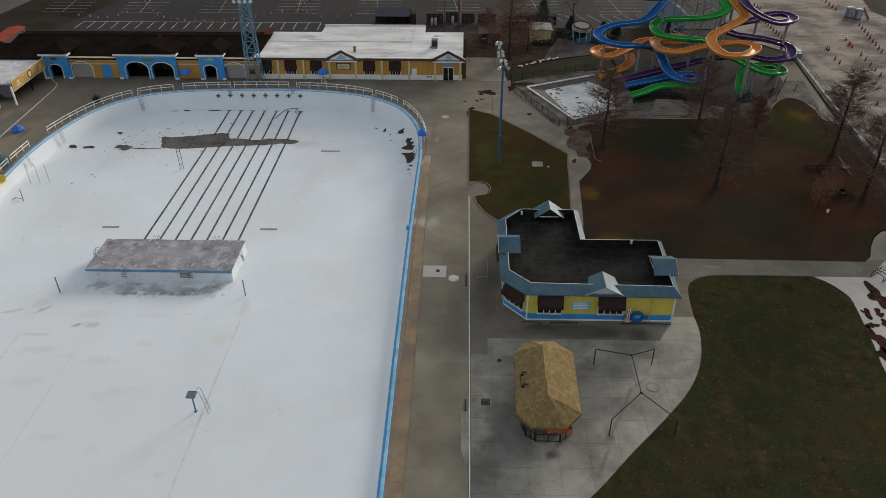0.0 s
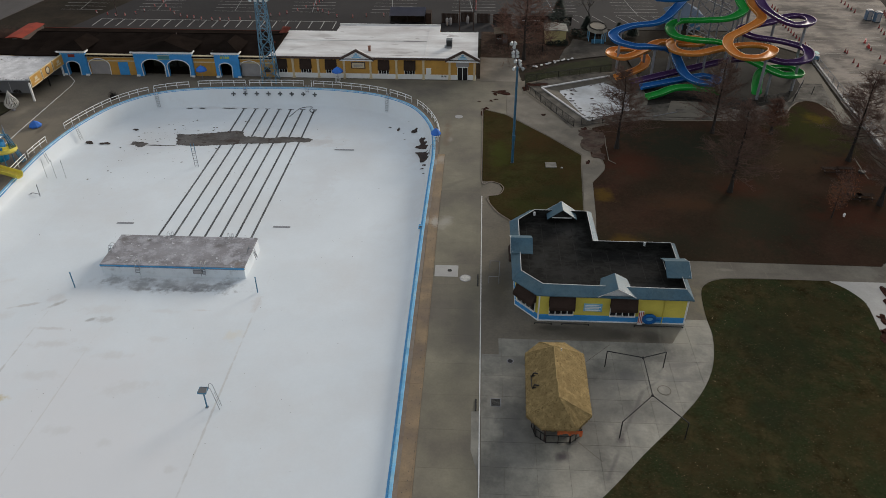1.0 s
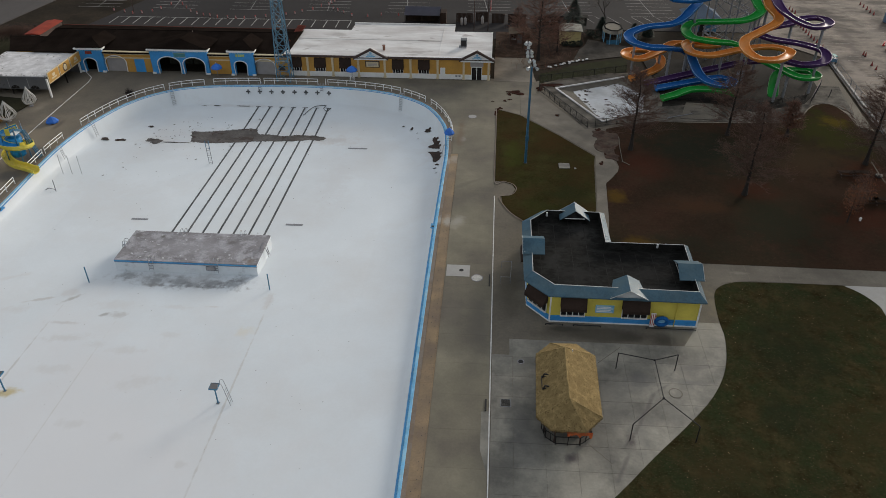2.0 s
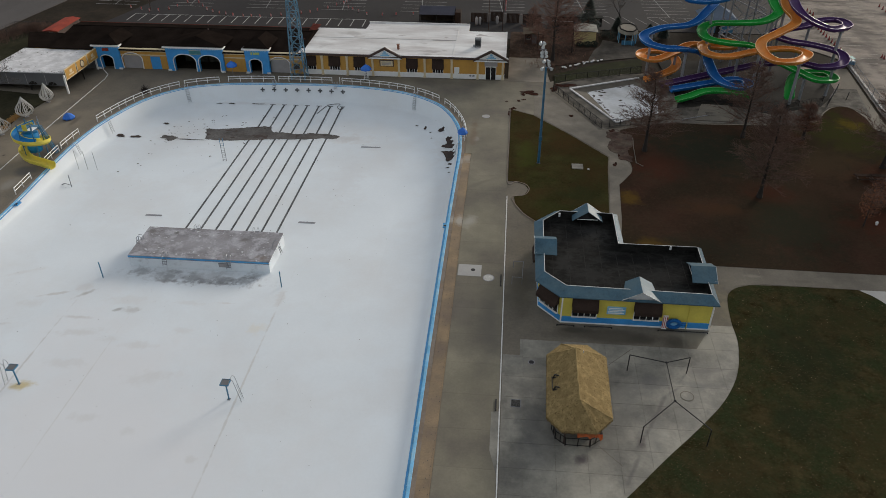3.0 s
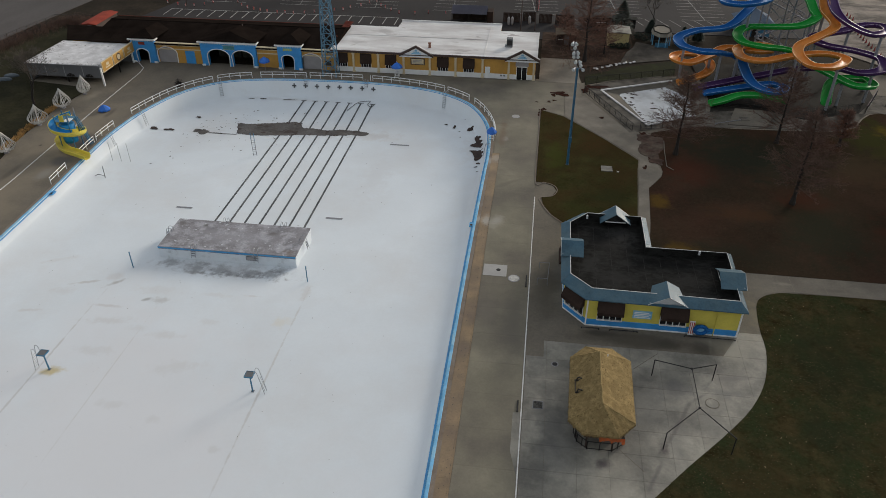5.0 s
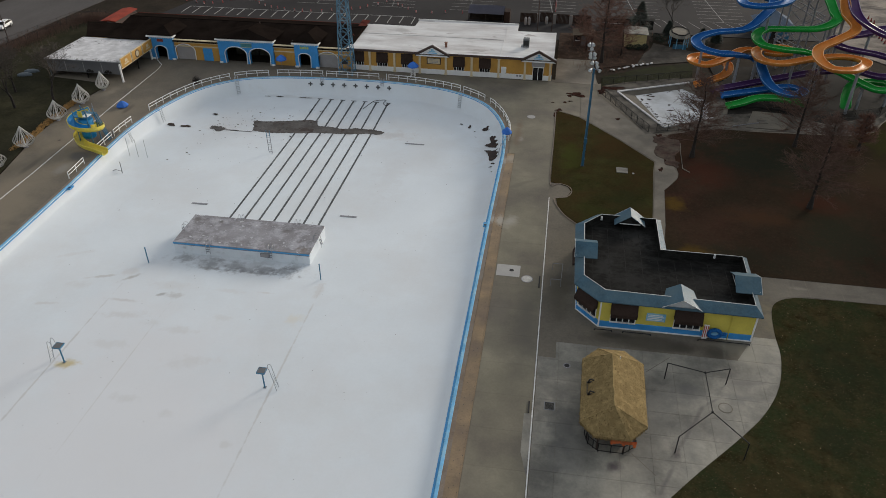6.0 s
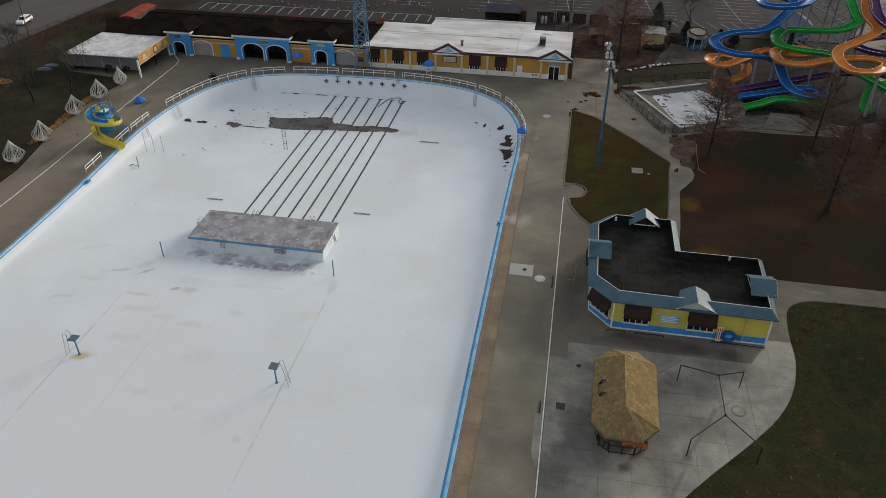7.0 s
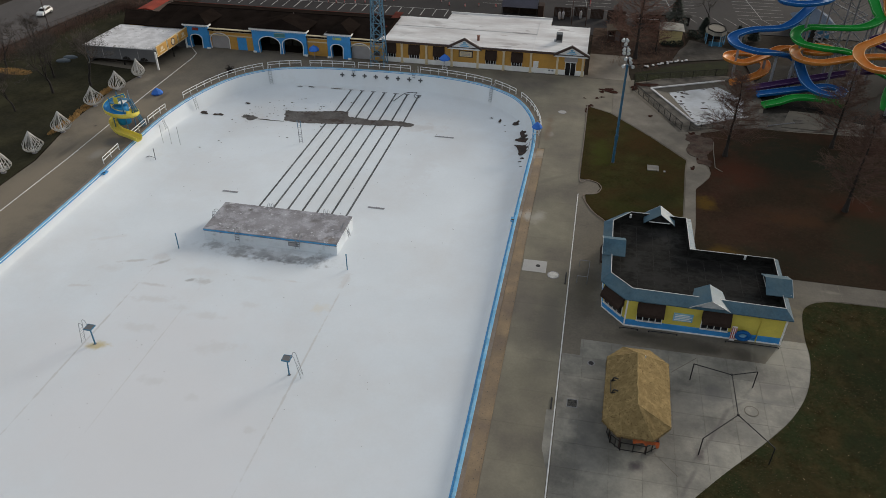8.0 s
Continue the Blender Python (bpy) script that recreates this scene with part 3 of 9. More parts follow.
DEPTH = ((-10, -0.9), (45, -1.05), (60, -1.2), (66, -1.34), (72, -1.6), (78, -1.87), (84, -2.1), (100, -2.6), (118, -3.1), (140, -3.2))


def floor_z(y):
    for (y0, z0), (y1, z1) in zip(DEPTH, DEPTH[1:]):
        if y <= y1:
            return z0 + (z1 - z0) * (y - y0) / (y1 - y0)
    return DEPTH[-1][1]


EDGE = ((-10, -0.65), (80, -1.0), (96, -1.75), (112, -2.75), (122, -3.1), (140, -3.2))


def edge_z(y):
    for (y0, z0), (y1, z1) in zip(EDGE, EDGE[1:]):
        if y <= y1:
            return z0 + (z1 - z0) * (y - y0) / (y1 - y0)
    return EDGE[-1][1]


# the floor rises in a smooth sweep towards the side walls
OPEN = even([Vector((x, y, 0)) for x, y in RIM], 1.6)
EVEN_RIM = [(p.x, p.y) for p in OPEN]
SPREAD = 8.0


def bed_z(y, d):
    """Floor height at y, d metres inside the rim."""
    if d < 1.1:
        lo, hi = edge_z(y) + 0.06, edge_z(y) + 0.32 * min(1.0, -edge_z(y) - 0.3)
        return lo + (hi - lo) * (1.1 - max(d, 0.75)) / 0.35
    f = max(0.0, min(1.0, (d - 1.1) / (SPREAD - 1.1)))
    f = f * (2 - f)
    return edge_z(y) + (floor_z(y) - edge_z(y)) * f


INNER_LOOP = grow(EVEN_RIM, -SPREAD)
bm = sheet(INNER_LOOP)
for y, _ in DEPTH[1:-1]:
    bmesh.ops.bisect_plane(bm, geom=bm.verts[:] + bm.edges[:] + bm.faces[:], plane_co=(0, y, 0), plane_no=(0, 1, 0))
for v in bm.verts:
    v.co.z = floor_z(v.co.y)
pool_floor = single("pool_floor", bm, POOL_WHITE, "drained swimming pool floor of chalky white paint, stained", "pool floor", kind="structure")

bm = bmesh.new()
levels = [(0.0, lambda y: -0.02), (0.02, lambda y: -0.13), (0.24, lambda y: -0.15), (0.75, lambda y: edge_z(y) + 0.32 * min(1.0, -edge_z(y) - 0.3)), (1.1, lambda y: edge_z(y) + 0.06)]
levels += [(d, lambda y, d=d: bed_z(y, d)) for d in (1.8, 2.7, 3.8, 5.2, 6.6, SPREAD)]
rings = [[bm.verts.new((x, y, h(y))) for x, y in grow(EVEN_RIM, -d)] for d, h in levels]
n = len(EVEN_RIM)
for a, b in zip(rings, rings[1:]):
    for i in range(n):
        bm.faces.new((a[i], b[i], b[(i + 1) % n], a[(i + 1) % n]))
for f in bm.faces:
    f.smooth = True
single("pool_wall", bm, POOL_WHITE, "white painted concrete wall of the drained pool", "pool wall", kind="structure")

# pale coping, the deep blue gutter ledge inside it, worn blue overspray on the wall and a bare strip outside
open_rim = [Vector((x, y, 0)) for x, y in RIM[:-2]]
coping = sweep(bmesh.new(), open_rim, [(0.02, -0.25), (0.36, -0.25), (0.36, 0.035), (0.32, 0.055), (0.06, 0.055), (0.02, 0.03)])
single("pool_coping", coping, PALE_BLUE, "worn pale blue concrete coping along the pool edge", "pool coping", kind="structure")
ledge = sweep(bmesh.new(), open_rim, [(-0.24, -0.22), (0.016, -0.22), (0.016, -0.10), (-0.22, -0.115)])
single("gutter_ledge", ledge, POOL_BLUE, "deep blue painted gutter ledge inside the coping", "gutter", kind="structure")
strip = sweep(bmesh.new(), open_rim, [(0.364, -0.08), (0.80, -0.08), (0.80, 0.012), (0.364, 0.012)])
single("deck_strip", strip, STRIP_GREY, "mauve-grey concrete strip beside the coping", "pavement", kind="structure")

# ---- ground and paving ----
HOLE = grow(RIM, 0.05)
# the slides end in a small sunk pool
SPL = [(12.2, 134.6), (26.0, 141.3), (29.8, 134.2), (28.2, 125.2), (19.4, 119.9)]
bm = sheet([(-1500, -1200), (1500, -1200), (1500, 2200), (-1500, 2200)], [HOLE, SPL], -0.14)
single("ground", bm, EARTH, "bare brown winter ground with thin grass", "ground", kind="structure")

DECK = [(-81.3, -20), (-81.3, 86), (-84.3, 100), (-85.3, 113), (-84.0, 123), (-98, 125), (-98, 139), (3.2, 139), (3.4, 150), (7.2, 150), (8.6, 138),
        (14, 141.5), (27, 144), (60, 152), (68.5, 150), (66, 128), (65, 119), (63, 121), (60.6, 129), (57, 125.5), (52, 121.5), (29, 120.3),
        (23.5, 118.6), (20.5, 104), (18.2, 98.5), (17.0, 88.2), (17.0, 84.0), (27.0, 78.0), (51.6, 77.9), (66, 77.0), (66, 73.0), (52, 60), (46.6, 56), (60, 20), (60, -20)]
bm = sheet(DECK, [grow(RIM, 0.1), SPL], -0.03)
single("pool_deck", bm, CONC_DARK, "damp dark concrete deck round the pool, kiosk and slide shade painted in", "pavement", kind="structure")

# walkway slabs between pool and white line, laid as separate panels
WALK = [(-4.79, 30), (0.9, 30), (0.9, 124.3), (5.2, 122.2), (5.3, 131), (8.5, 131.5), (8.0, 137.5), (-30, 137.5), (-30, 134.3), (-22, 133.4), (-15, 131), (-9.6, 126.2), (-6.9, 118.4), (-6.0, 113), (-5.9, 106.1), (-4.92, 106.1), (-4.95, 84), (-4.81, 61)]
walkway = thing("walkway", "tan-grey concrete walkway of cast panels beside the pool", "pavement", kind="structure")
BAND = [(-6.1, 30), (-4.82, 30), (-4.84, 61), (-4.98, 84), (-4.95, 106), (-6.18, 106), (-6.25, 84), (-6.22, 61)]
band = thing("paver_band", "tan weathered paver band with small bolt holes", "pavement", kind="structure")

LAWN_A = [(1.15, 124.0), (1.1, 111), (1.05, 97.6), (2.2, 97.4), (3.6, 96.6), (4.1, 95.2), (3.5, 93.6), (2.0, 92.9), (2.2, 91.0), (3.4, 88.5), (5.2, 86.4), (15.0, 86.4),
          (15.5, 92), (16.4, 103.3), (16.8, 106.6), (11.6, 113.8), (5.1, 121.8)]
LAWN_C = [(17.6, 97.8), (18.5, 99.2), (19.7, 101.2), (20.2, 103.2), (20.0, 106.0), (19.3, 109.2), (19.0, 112), (19.8, 117), (23.8, 118.9), (29, 120.6), (34, 120.5), (42, 120.6), (51.5, 121.6), (54.5, 123.6), (56.8, 127.4), (58.6, 129.5), (60.3, 130.4), (61.6, 130.2), (62.4, 129.1), (63.1, 125.8), (62.9, 121.0),
          (62.9, 111), (62.6, 99), (62.0, 86.2), (58.5, 85.5), (56.3, 84.8), (54.7, 83.3), (53.2, 80.9), (52.2, 78.8), (51.2, 77.55), (25.6, 77.8), (16.3, 77.9), (16.5, 84.4), (16.9, 88.0)]
LAWN_E = [(27.3, 71.0), (28.2, 72.8), (29.9, 73.8), (32.4, 74.15), (42.4, 74.2), (43.6, 73.9), (44.9, 72.65), (45.95, 70.6), (46.05, 69.0), (45.75, 66.4), (45.1, 61.6), (44.2, 55), (45, 44), (50, 20), (-4, 20), (4, 33.0),
          (12.3, 41.8), (16.2, 46.2), (20.2, 50.5), (23.4, 54.4), (25.6, 58.6), (26.7, 63.2), (26.8, 66.8)]
LAWN_E = [(p.x, p.y) for p in glide([(x, y, 0) for x, y in LAWN_E], 4, True)]
for nm, outline, m, lab in (("lawn", LAWN_A, GRASS_GREEN, "short olive winter lawn round the light pole"), ("lawn", LAWN_C, LEAFY, "shaded lawn strewn with russet leaves under bare trees"),
                            ("lawn", LAWN_E, GRASS, "dark olive winter lawn with pale flecks")):
    single(nm, slab(outline, -0.1, 0.03), m, lab, "lawn", kind="structure")

PLAZA = [(1.15, 33), (5.0, 32.6), (13.0, 41.2), (16.9, 45.6), (20.9, 49.9), (24.1, 53.9), (26.4, 58.4), (27.5, 63.2), (27.6, 66.0), (24.4, 66.0), (22.0, 61.8), (3.0, 61.8), (3.0, 59.2), (1.15, 59.2)]
plaza = thing("plaza", "pale grey concrete plaza of square panels, stained, hut shade painted in", "pavement", kind="structure")
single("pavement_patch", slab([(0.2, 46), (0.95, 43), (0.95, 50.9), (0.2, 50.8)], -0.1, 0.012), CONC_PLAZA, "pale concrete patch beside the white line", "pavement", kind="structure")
single("path", slab([(17.0, 84.6), (27.2, 78.4), (51.5, 78.2), (58, 78), (58, 74.2), (46.6, 74.1), (43.4, 74.25), (32.4, 74.35), (29.8, 74.0), (28.4, 73.0), (27.6, 71.0), (27.4, 66.0), (24.4, 66.0), (25.0, 77.2), (16.5, 77.6), (16.5, 84)], -0.1, 0.008),
       CONC_PATH, "grey concrete footpath between lawns", "path", kind="structure")
single("path", slab([(43.3, 74.2), (50.4, 74.15), (53.6, 77.7), (66, 77), (66, 56), (44.3, 56), (44.9, 61.7), (45.6, 66.5), (45.8, 69.0), (45.7, 70.6), (44.7, 72.5)], -0.1, 0.012), CONC_LIGHT, "pale concrete path with drifts of red leaves", "path", kind="structure")
single("path", slab([(14.9, 86.0), (17.0, 84.6), (17.7, 97.9), (20.2, 102.4), (18.4, 112), (19.4, 117), (16.2, 117.0), (9.0, 131.5), (5.4, 131), (5.3, 122), (11.8, 114), (17.0, 106.8), (16.6, 103.3), (15.7, 92)], -0.1, 0.01),
       CONC_WALK, "worn grey concrete footpath", "path", kind="structure")
single("path", slab([(51.4, 77.6), (52.4, 78.8), (53.4, 80.9), (54.8, 83.1), (56.4, 84.6), (58.5, 85.3), (61.8, 85.9), (62.0, 78.0), (53.4, 77.9)], -0.1, 0.02), CONC_DECK, "rounded end of a tan concrete path", "path", kind="structure")
for a, b in (((12.3, 58.5), (15.0, 61.2)), ((10.3, 47.4), (12.3, 45.2))):
    bm = sweep(bmesh.new(), [Vector((*a, 0)), Vector((*b, 0))], [(-0.03, -0.02), (0.03, -0.02), (0.03, 0.009), (-0.03, 0.009)])
    single("plaza_joint", bm, CONC_DARK, "dark diagonal joint in the plaza", "joint", "plaza joints", "structure")
for x in (28.6, 32.4, 36.2, 40.0, 43.8, 47.6):
    single("path_joint", boxes((x, x + 0.05, 74.45, 77.7, 0.0, 0.0125)), CONC_DARK, "dark sawn joint across the footpath", "joint", "footpath joints", "structure")
single("painted_line", boxes((0.94, 1.06, 20, 93.0, -0.02, 0.016)), LINE_WHITE, "long white painted line along the walkway", "painted line", kind="structure")
bm = sweep(bmesh.new(), [Vector(p) for p in ((-76.0, 40, 0), (-76.55, 72, 0), (-76.9, 88, 0), (-77.4, 98, 0), (-78.1, 112, 0), (-78.7, 132, 0), (-79.2, 134.4, 0), (-81.8, 137.4, 0))], [(-0.08, -0.02), (0.08, -0.02), (0.08, 0.012), (-0.08, 0.012)])
single("painted_line", bm, LINE_WHITE, "white painted line on the far deck", "painted line", kind="structure")

single("pavement", slab([(0.4, 137.6), (8.3, 137.6), (8.1, 146.1), (7.4, 151), (0.4, 151)], -0.1, 0.004), CONC_WALK, "concrete passage beside the hall", "pavement", kind="structure")

# ---- parking lots and road ----
single("parking_lot", slab([(-97, 163), (-97, 155), (-40, 155), (-40, 163), (8, 163), (8, 171), (58, 171), (72, 196), (120, 420), (-40, 420), (-91, 186)], -0.3, -0.02), ASPHALT, "dark asphalt parking lot, empty", "parking lot", kind="structure")
single("parking_lot", slab([(66.6, 128), (64.6, 90), (64.0, 60), (400, 60), (400, 420), (120, 420), (72, 196), (58, 171), (64, 162), (69.5, 155)], -0.3, -0.01), LOT_PALE, "pale worn asphalt overflow parking lot", "parking lot", kind="structure")
single("grass_verge", slab([(102.4, 195.6), (100.2, 185.7), (101.4, 181.1), (125, 172), (420, 172), (420, 400), (140, 400)], -0.3, 0.0), EARTH, "dull brown ground past the overflow lot", "lawn", kind="structure")
single("road", slab([(-126, 60), (-120.5, 130), (-117, 163), (-112, 200), (-95, 300), (-120, 300), (-138, 200), (-141, 160), (-143, 130), (-148, 60)], -0.3, -0.03), ROAD, "grey asphalt road beyond the fence", "road", kind="structure")
single("grass_verge", slab([(-119.5, 60), (-118.6, 127), (-112, 163), (-99, 158), (-98.2, 125), (-84.4, 123), (-85.6, 113), (-84.6, 100), (-81.6, 86), (-81.5, 40)], -0.3, -0.05), VERGE, "dull green winter grass under bare trees", "lawn", kind="structure")
# ---- diving island in the pool ----
island = thing("pool_island", "concrete island platform with white sides in the drained pool", "platform", at=(0, 0, 0))
part("body", boxes((-47.2, -28.75, 73.65, 80.4, -2.3, -0.22)), POOL_WHITE, island)
part("edge_band", boxes((-47.27, -28.78, 73.58, 73.7, -0.24, -0.03), (-47.27, -47.15, 73.7, 80.3, -0.24, -0.03)), POOL_BLUE, island, "blue painted edge band")
part("lip", boxes((-47.2, -28.72, 73.55, 80.42, -0.30, -0.245)), CONC_ISLAND, island, "thin grey lip under the band")
part("white_band", boxes((-47.12, -28.70, 73.72, 80.45, -0.24, -0.03)), POOL_WHITE, island)
part("top_slab", boxes((-47.25, -28.70, 73.62, 80.45, -0.03, 0.05)), CONC_ISLAND, island, "stained grey concrete top")


def pool_ladder(at, turn, drop, parent=None):
    """Two bent rails with steps."""
    t = thing("pool_ladder", "steel pool ladder with grab rails", "ladder", "pool ladders", at=at, turn=turn) if parent is None else parent
    for x in (-0.28, 0.28):
        pts = glide([(x, 0.45, 0.0), (x, 0.42, 0.5), (x, 0.12, 0.66), (x, -0.2, 0.52), (x, -0.31, 0.0), (x, -0.34 - 0.16 * drop, -drop)], 4)
        part("rail", bars(list(zip(pts, pts[1:])), 0.034, 5), LADDER_PALE if drop > 1.5 else GALV, t)
    k = int(drop / 0.32)
    for i in range(k):
        part("step", boxes((-0.28, 0.28, -0.40 - 0.05 * i, -0.29 - 0.05 * i, -0.32 * i - 0.2, -0.32 * i - 0.14)), LADDER_PALE if drop > 1.5 else GREY_STEEL, t)
    return t


for x, y, turn, dr in ((-42.3, 73.62, 0, 1.1), (-33.9, 73.62, 0, 1.1), (-40.5, 80.42, 180, 1.4), (-32.4, 80.42, 180, 1.4), (-47.22, 77.2, -90, 1.2), (-28.72, 77.3, 90, 1.2)):
    pool_ladder((x, y, 0.05), turn, dr)
frame_box = thing("towel_frame", "small dark metal frame fixed to the island wall", "metal frame")
part("frame", bars([((-35.3, 73.5, -0.45), (-34.1, 73.5, -0.45)), ((-34.1, 73.5, -0.45), (-34.1, 73.5, -1.0)), ((-34.1, 73.5, -1.0), (-35.3, 73.5, -1.0)), ((-35.3, 73.5, -1.0), (-35.3, 73.5, -0.45))], 0.035), GREY_STEEL, frame_box)
part("panel", boxes((-35.3, -34.1, 73.5, 73.66, -1.0, -0.45)), SHUTTER, frame_box)

# ---- the white-roofed hall ----
hall = thing("hall", "long ochre hall with white base and flat white roof", "building")
part("wall", boxes((-40, -0.45, 138.25, 138.55, 0.95, 4.1)), OCHRE, hall)
part("base_wall", boxes((-40, -0.4, 138.2, 138.6, -0.1, 0.95)), WHITE, hall, "white painted base")
part("side_wall", boxes((-0.8, -0.45, 138.55, 153.5, -0.1, 4.1)), OCHRE, hall)
part("back_wall", boxes((-40, -30, 153.2, 153.5, -0.1, 4.1), (-30, -8.4, 157.6, 157.9, -0.1, 4.1), (-8.4, -0.3, 153.2, 153.5, -0.1, 4.1)), OCHRE, hall)
bm = slab([(-41.0, 137.9), (-0.2, 137.9), (-0.2, 153.9), (-8.3, 153.9), (-8.3, 158.1), (-30, 158.1), (-30.2, 153.7), (-41.0, 153.7)], 4.1, 4.35)
part("roof", bm, ROOF_WHITE, hall, "flat white membrane roof with seams")
part("parapet", boxes((-30.2, -8.3, 157.9, 158.15, 4.35, 4.6), (-0.4, -0.17, 138, 153.9, 4.35, 4.42)), ROOF_WHITE, hall)
part("roof_seam", boxes((-40.5, -10.5, 147.6, 147.75, 4.35, 4.42)), ROOF_WHITE, hall)
part("roof_seam", boxes((-10.6, -10.45, 138.2, 157.8, 4.35, 4.42)), ROOF_WHITE, hall)
part("fascia", boxes((-41.0, -0.17, 137.78, 137.9, 3.95, 4.38)), BROWN_TRIM, hall, "dark brown roof edge")
for x in (-36.4, -31.4, -26.3, -21.1, -16.0, -10.7, -5.6, -0.75):
    part("pilaster", boxes((x - 0.2, x + 0.2, 138.0, 138.3, -0.1, 3.95), (x - 0.28, x + 0.28, 137.95, 138.3, -0.1, 0.25), (x - 0.28, x + 0.28, 137.95, 138.3, 3.7, 3.95)), CREAM, hall)


def awning_window(x, w, parent, y, z0, z1, deep=0.55):
    win = part("window", boxes((x - w / 2, x + w / 2, y - 0.06, y + 0.02, z0, z0 + 1.0)), GLASS, parent)
    n = 4
    part("window_frame", boxes(*[(x - w / 2 + w * i / n - 0.04, x - w / 2 + w * i / n + 0.04, y - 0.1, y, z0, z0 + 1.0) for i in range(n + 1)],
                               (x - w / 2 - 0.04, x + w / 2 + 0.04, y - 0.1, y, z0 - 0.08, z0), (x - w / 2, x + w / 2, y - 0.1, y, z0 + 0.95, z0 + 1.0)), WHITE, win)
    bm = bmesh.new()
    a = [bm.verts.new(p) for p in ((x - w / 2 - 0.15, y, z1), (x + w / 2 + 0.15, y, z1), (x + w / 2 + 0.15, y - deep, z0 + 1.0), (x - w / 2 - 0.15, y - deep, z0 + 1.0),
                                   (x - w / 2 - 0.15, y - deep, z0 + 0.82), (x + w / 2 + 0.15, y - deep, z0 + 0.82), (x - w / 2 - 0.15, y, z0 + 1.0), (x + w / 2 + 0.15, y, z0 + 1.0))]
    for f in ((0, 1, 2, 3), (3, 2, 5, 4), (0, 3, 6), (1, 7, 2)):
        bm.faces.new([a[i] for i in f])
    part("awning", bm, BROWN_AWN, parent, "dark brown fabric awning")


for x in (-38.7, -33.9, -28.9, -18.5, -13.4):
    awning_window(x, 2.0, hall, 138.25, 1.0, 3.75)
sign = part("sign_board", boxes((-24.9, -22.1, 138.12, 138.25, 2.0, 3.3)), BROWN_TRIM, hall, "framed cream sign board")
part("sign_face", boxes((-24.7, -22.3, 138.06, 138.12, 2.15, 3.15)), CREAM, sign)
for i in range(3):
    part("lettering", boxes((-24.4, -22.6, 138.03, 138.06, 2.35 + 0.26 * i, 2.46 + 0.26 * i)), SHUTTER, sign)
door = part("door", boxes((-10.2, -9.2, 138.1, 138.25, 0.0, 2.25)), WHITE, hall, "white service door")
part("door_handle", boxes((-9.35, -9.28, 138.04, 138.1, 1.0, 1.12)), GREY_STEEL, door)
entry = part("entrance", boxes((-4.0, -2.1, 138.1, 138.2, 0.0, 2.5)), GLASS, hall, "dark glass double door")
part("door_frame", boxes((-4.1, -4.0, 138.04, 138.2, 0, 2.6), (-2.1, -2.0, 138.04, 138.2, 0, 2.6), (-3.1, -3.0, 138.04, 138.1, 0, 2.5), (-4.1, -2.0, 138.04, 138.2, 2.5, 2.62)), WHITE, entry)
part("transom_panel", boxes((-4.3, -1.8, 138.05, 138.2, 2.65, 3.6)), SHUTTER, hall)
for x in (-7.0, -6.4):
    part("wall_vent", boxes((x - 0.2, x + 0.2, 138.1, 138.2, 0.5, 0.8)), GREY_STEEL, hall)
for cx in (-23.7, -3.05):
    bm = bmesh.new()
    w, y0, y1 = 3.1, 137.4, 140.6
    tri = [(-w, 4.15), (w, 4.15), (0, 5.75)]
    f_ = [bm.verts.new((cx + a, y0 + 0.25, b)) for a, b in tri]
    bm.faces.new(f_)
    ped = part("pediment", bm, WHITE, hall, "white gable with small blue emblem")
    bm = bmesh.new()
    for s in (-1, 1):
        v = [bm.verts.new(p) for p in ((cx, y0, 6.05), (cx + s * (w + 0.3), y0, 4.2), (cx + s * (w + 0.3), y0, 3.75), (cx, y0, 5.55),
                                       (cx, y0 + 0.35, 6.05), (cx + s * (w + 0.3), y0 + 0.35, 4.2), (cx + s * (w + 0.3), y0 + 0.35, 3.75), (cx, y0 + 0.35, 5.55))]
        for f in ((0, 1, 2, 3), (4, 7, 6, 5), (0, 4, 5, 1), (1, 5, 6, 2), (2, 6, 7, 3)):
            bm.faces.new([v[i] for i in f])
    part("rake_trim", bm, BROWN_TRIM, hall)
    bm = bmesh.new()
    for s in (-1, 1):
        v = [bm.verts.new(p) for p in ((cx, y0 + 0.35, 5.95), (cx + s * (w + 0.25), y0 + 0.35, 4.0), (cx + s * (w + 0.25), y0 + 0.6, 4.36), (cx, y1 + 1.2, 4.4))]
        bm.faces.new(v)
    part("gable_roof", bm, ROOF_WHITE, hall)
    part("cornice", boxes((cx - w - 0.2, cx + w + 0.2, 137.5, 138.0, 3.72, 3.92)), WHITE, hall)
    bm = boxes((cx - 0.9, cx + 0.9, y0 + 0.2, y0 + 0.24, 4.3, 4.5), (cx - 0.6, cx + 0.6, y0 + 0.2, y0 + 0.24, 4.58, 4.8), (cx - 0.25, cx + 0.25, y0 + 0.2, y0 + 0.24, 4.85, 5.2))
    part("emblem", bm, PALE_BLUE, ped)

DARK_STEEL = mat("dark_grey_steel", (0.10, 0.105, 0.11), 0.6, var=0.2)
hvac = thing("roof_unit", "grey rooftop air conditioning unit on the white roof", "air conditioner", at=(-5.9, 144.2, 4.35))
housing = part("housing", boxes((-0.6, 0.6, -0.6, 0.6, 0.25, 1.75)), DARK_STEEL, hvac)
part("grille", boxes((-0.48, 0.48, -0.63, -0.6, 0.5, 1.5)), BLACK_IRON, housing)
part("curb", boxes((-0.55, 0.55, -0.55, 0.55, -0.02, 0.25)), SHUTTER, hvac)
part("duct", boxes((-0.95, -0.6, -0.25, 0.25, 0.0, 0.45)), GALV, hvac)
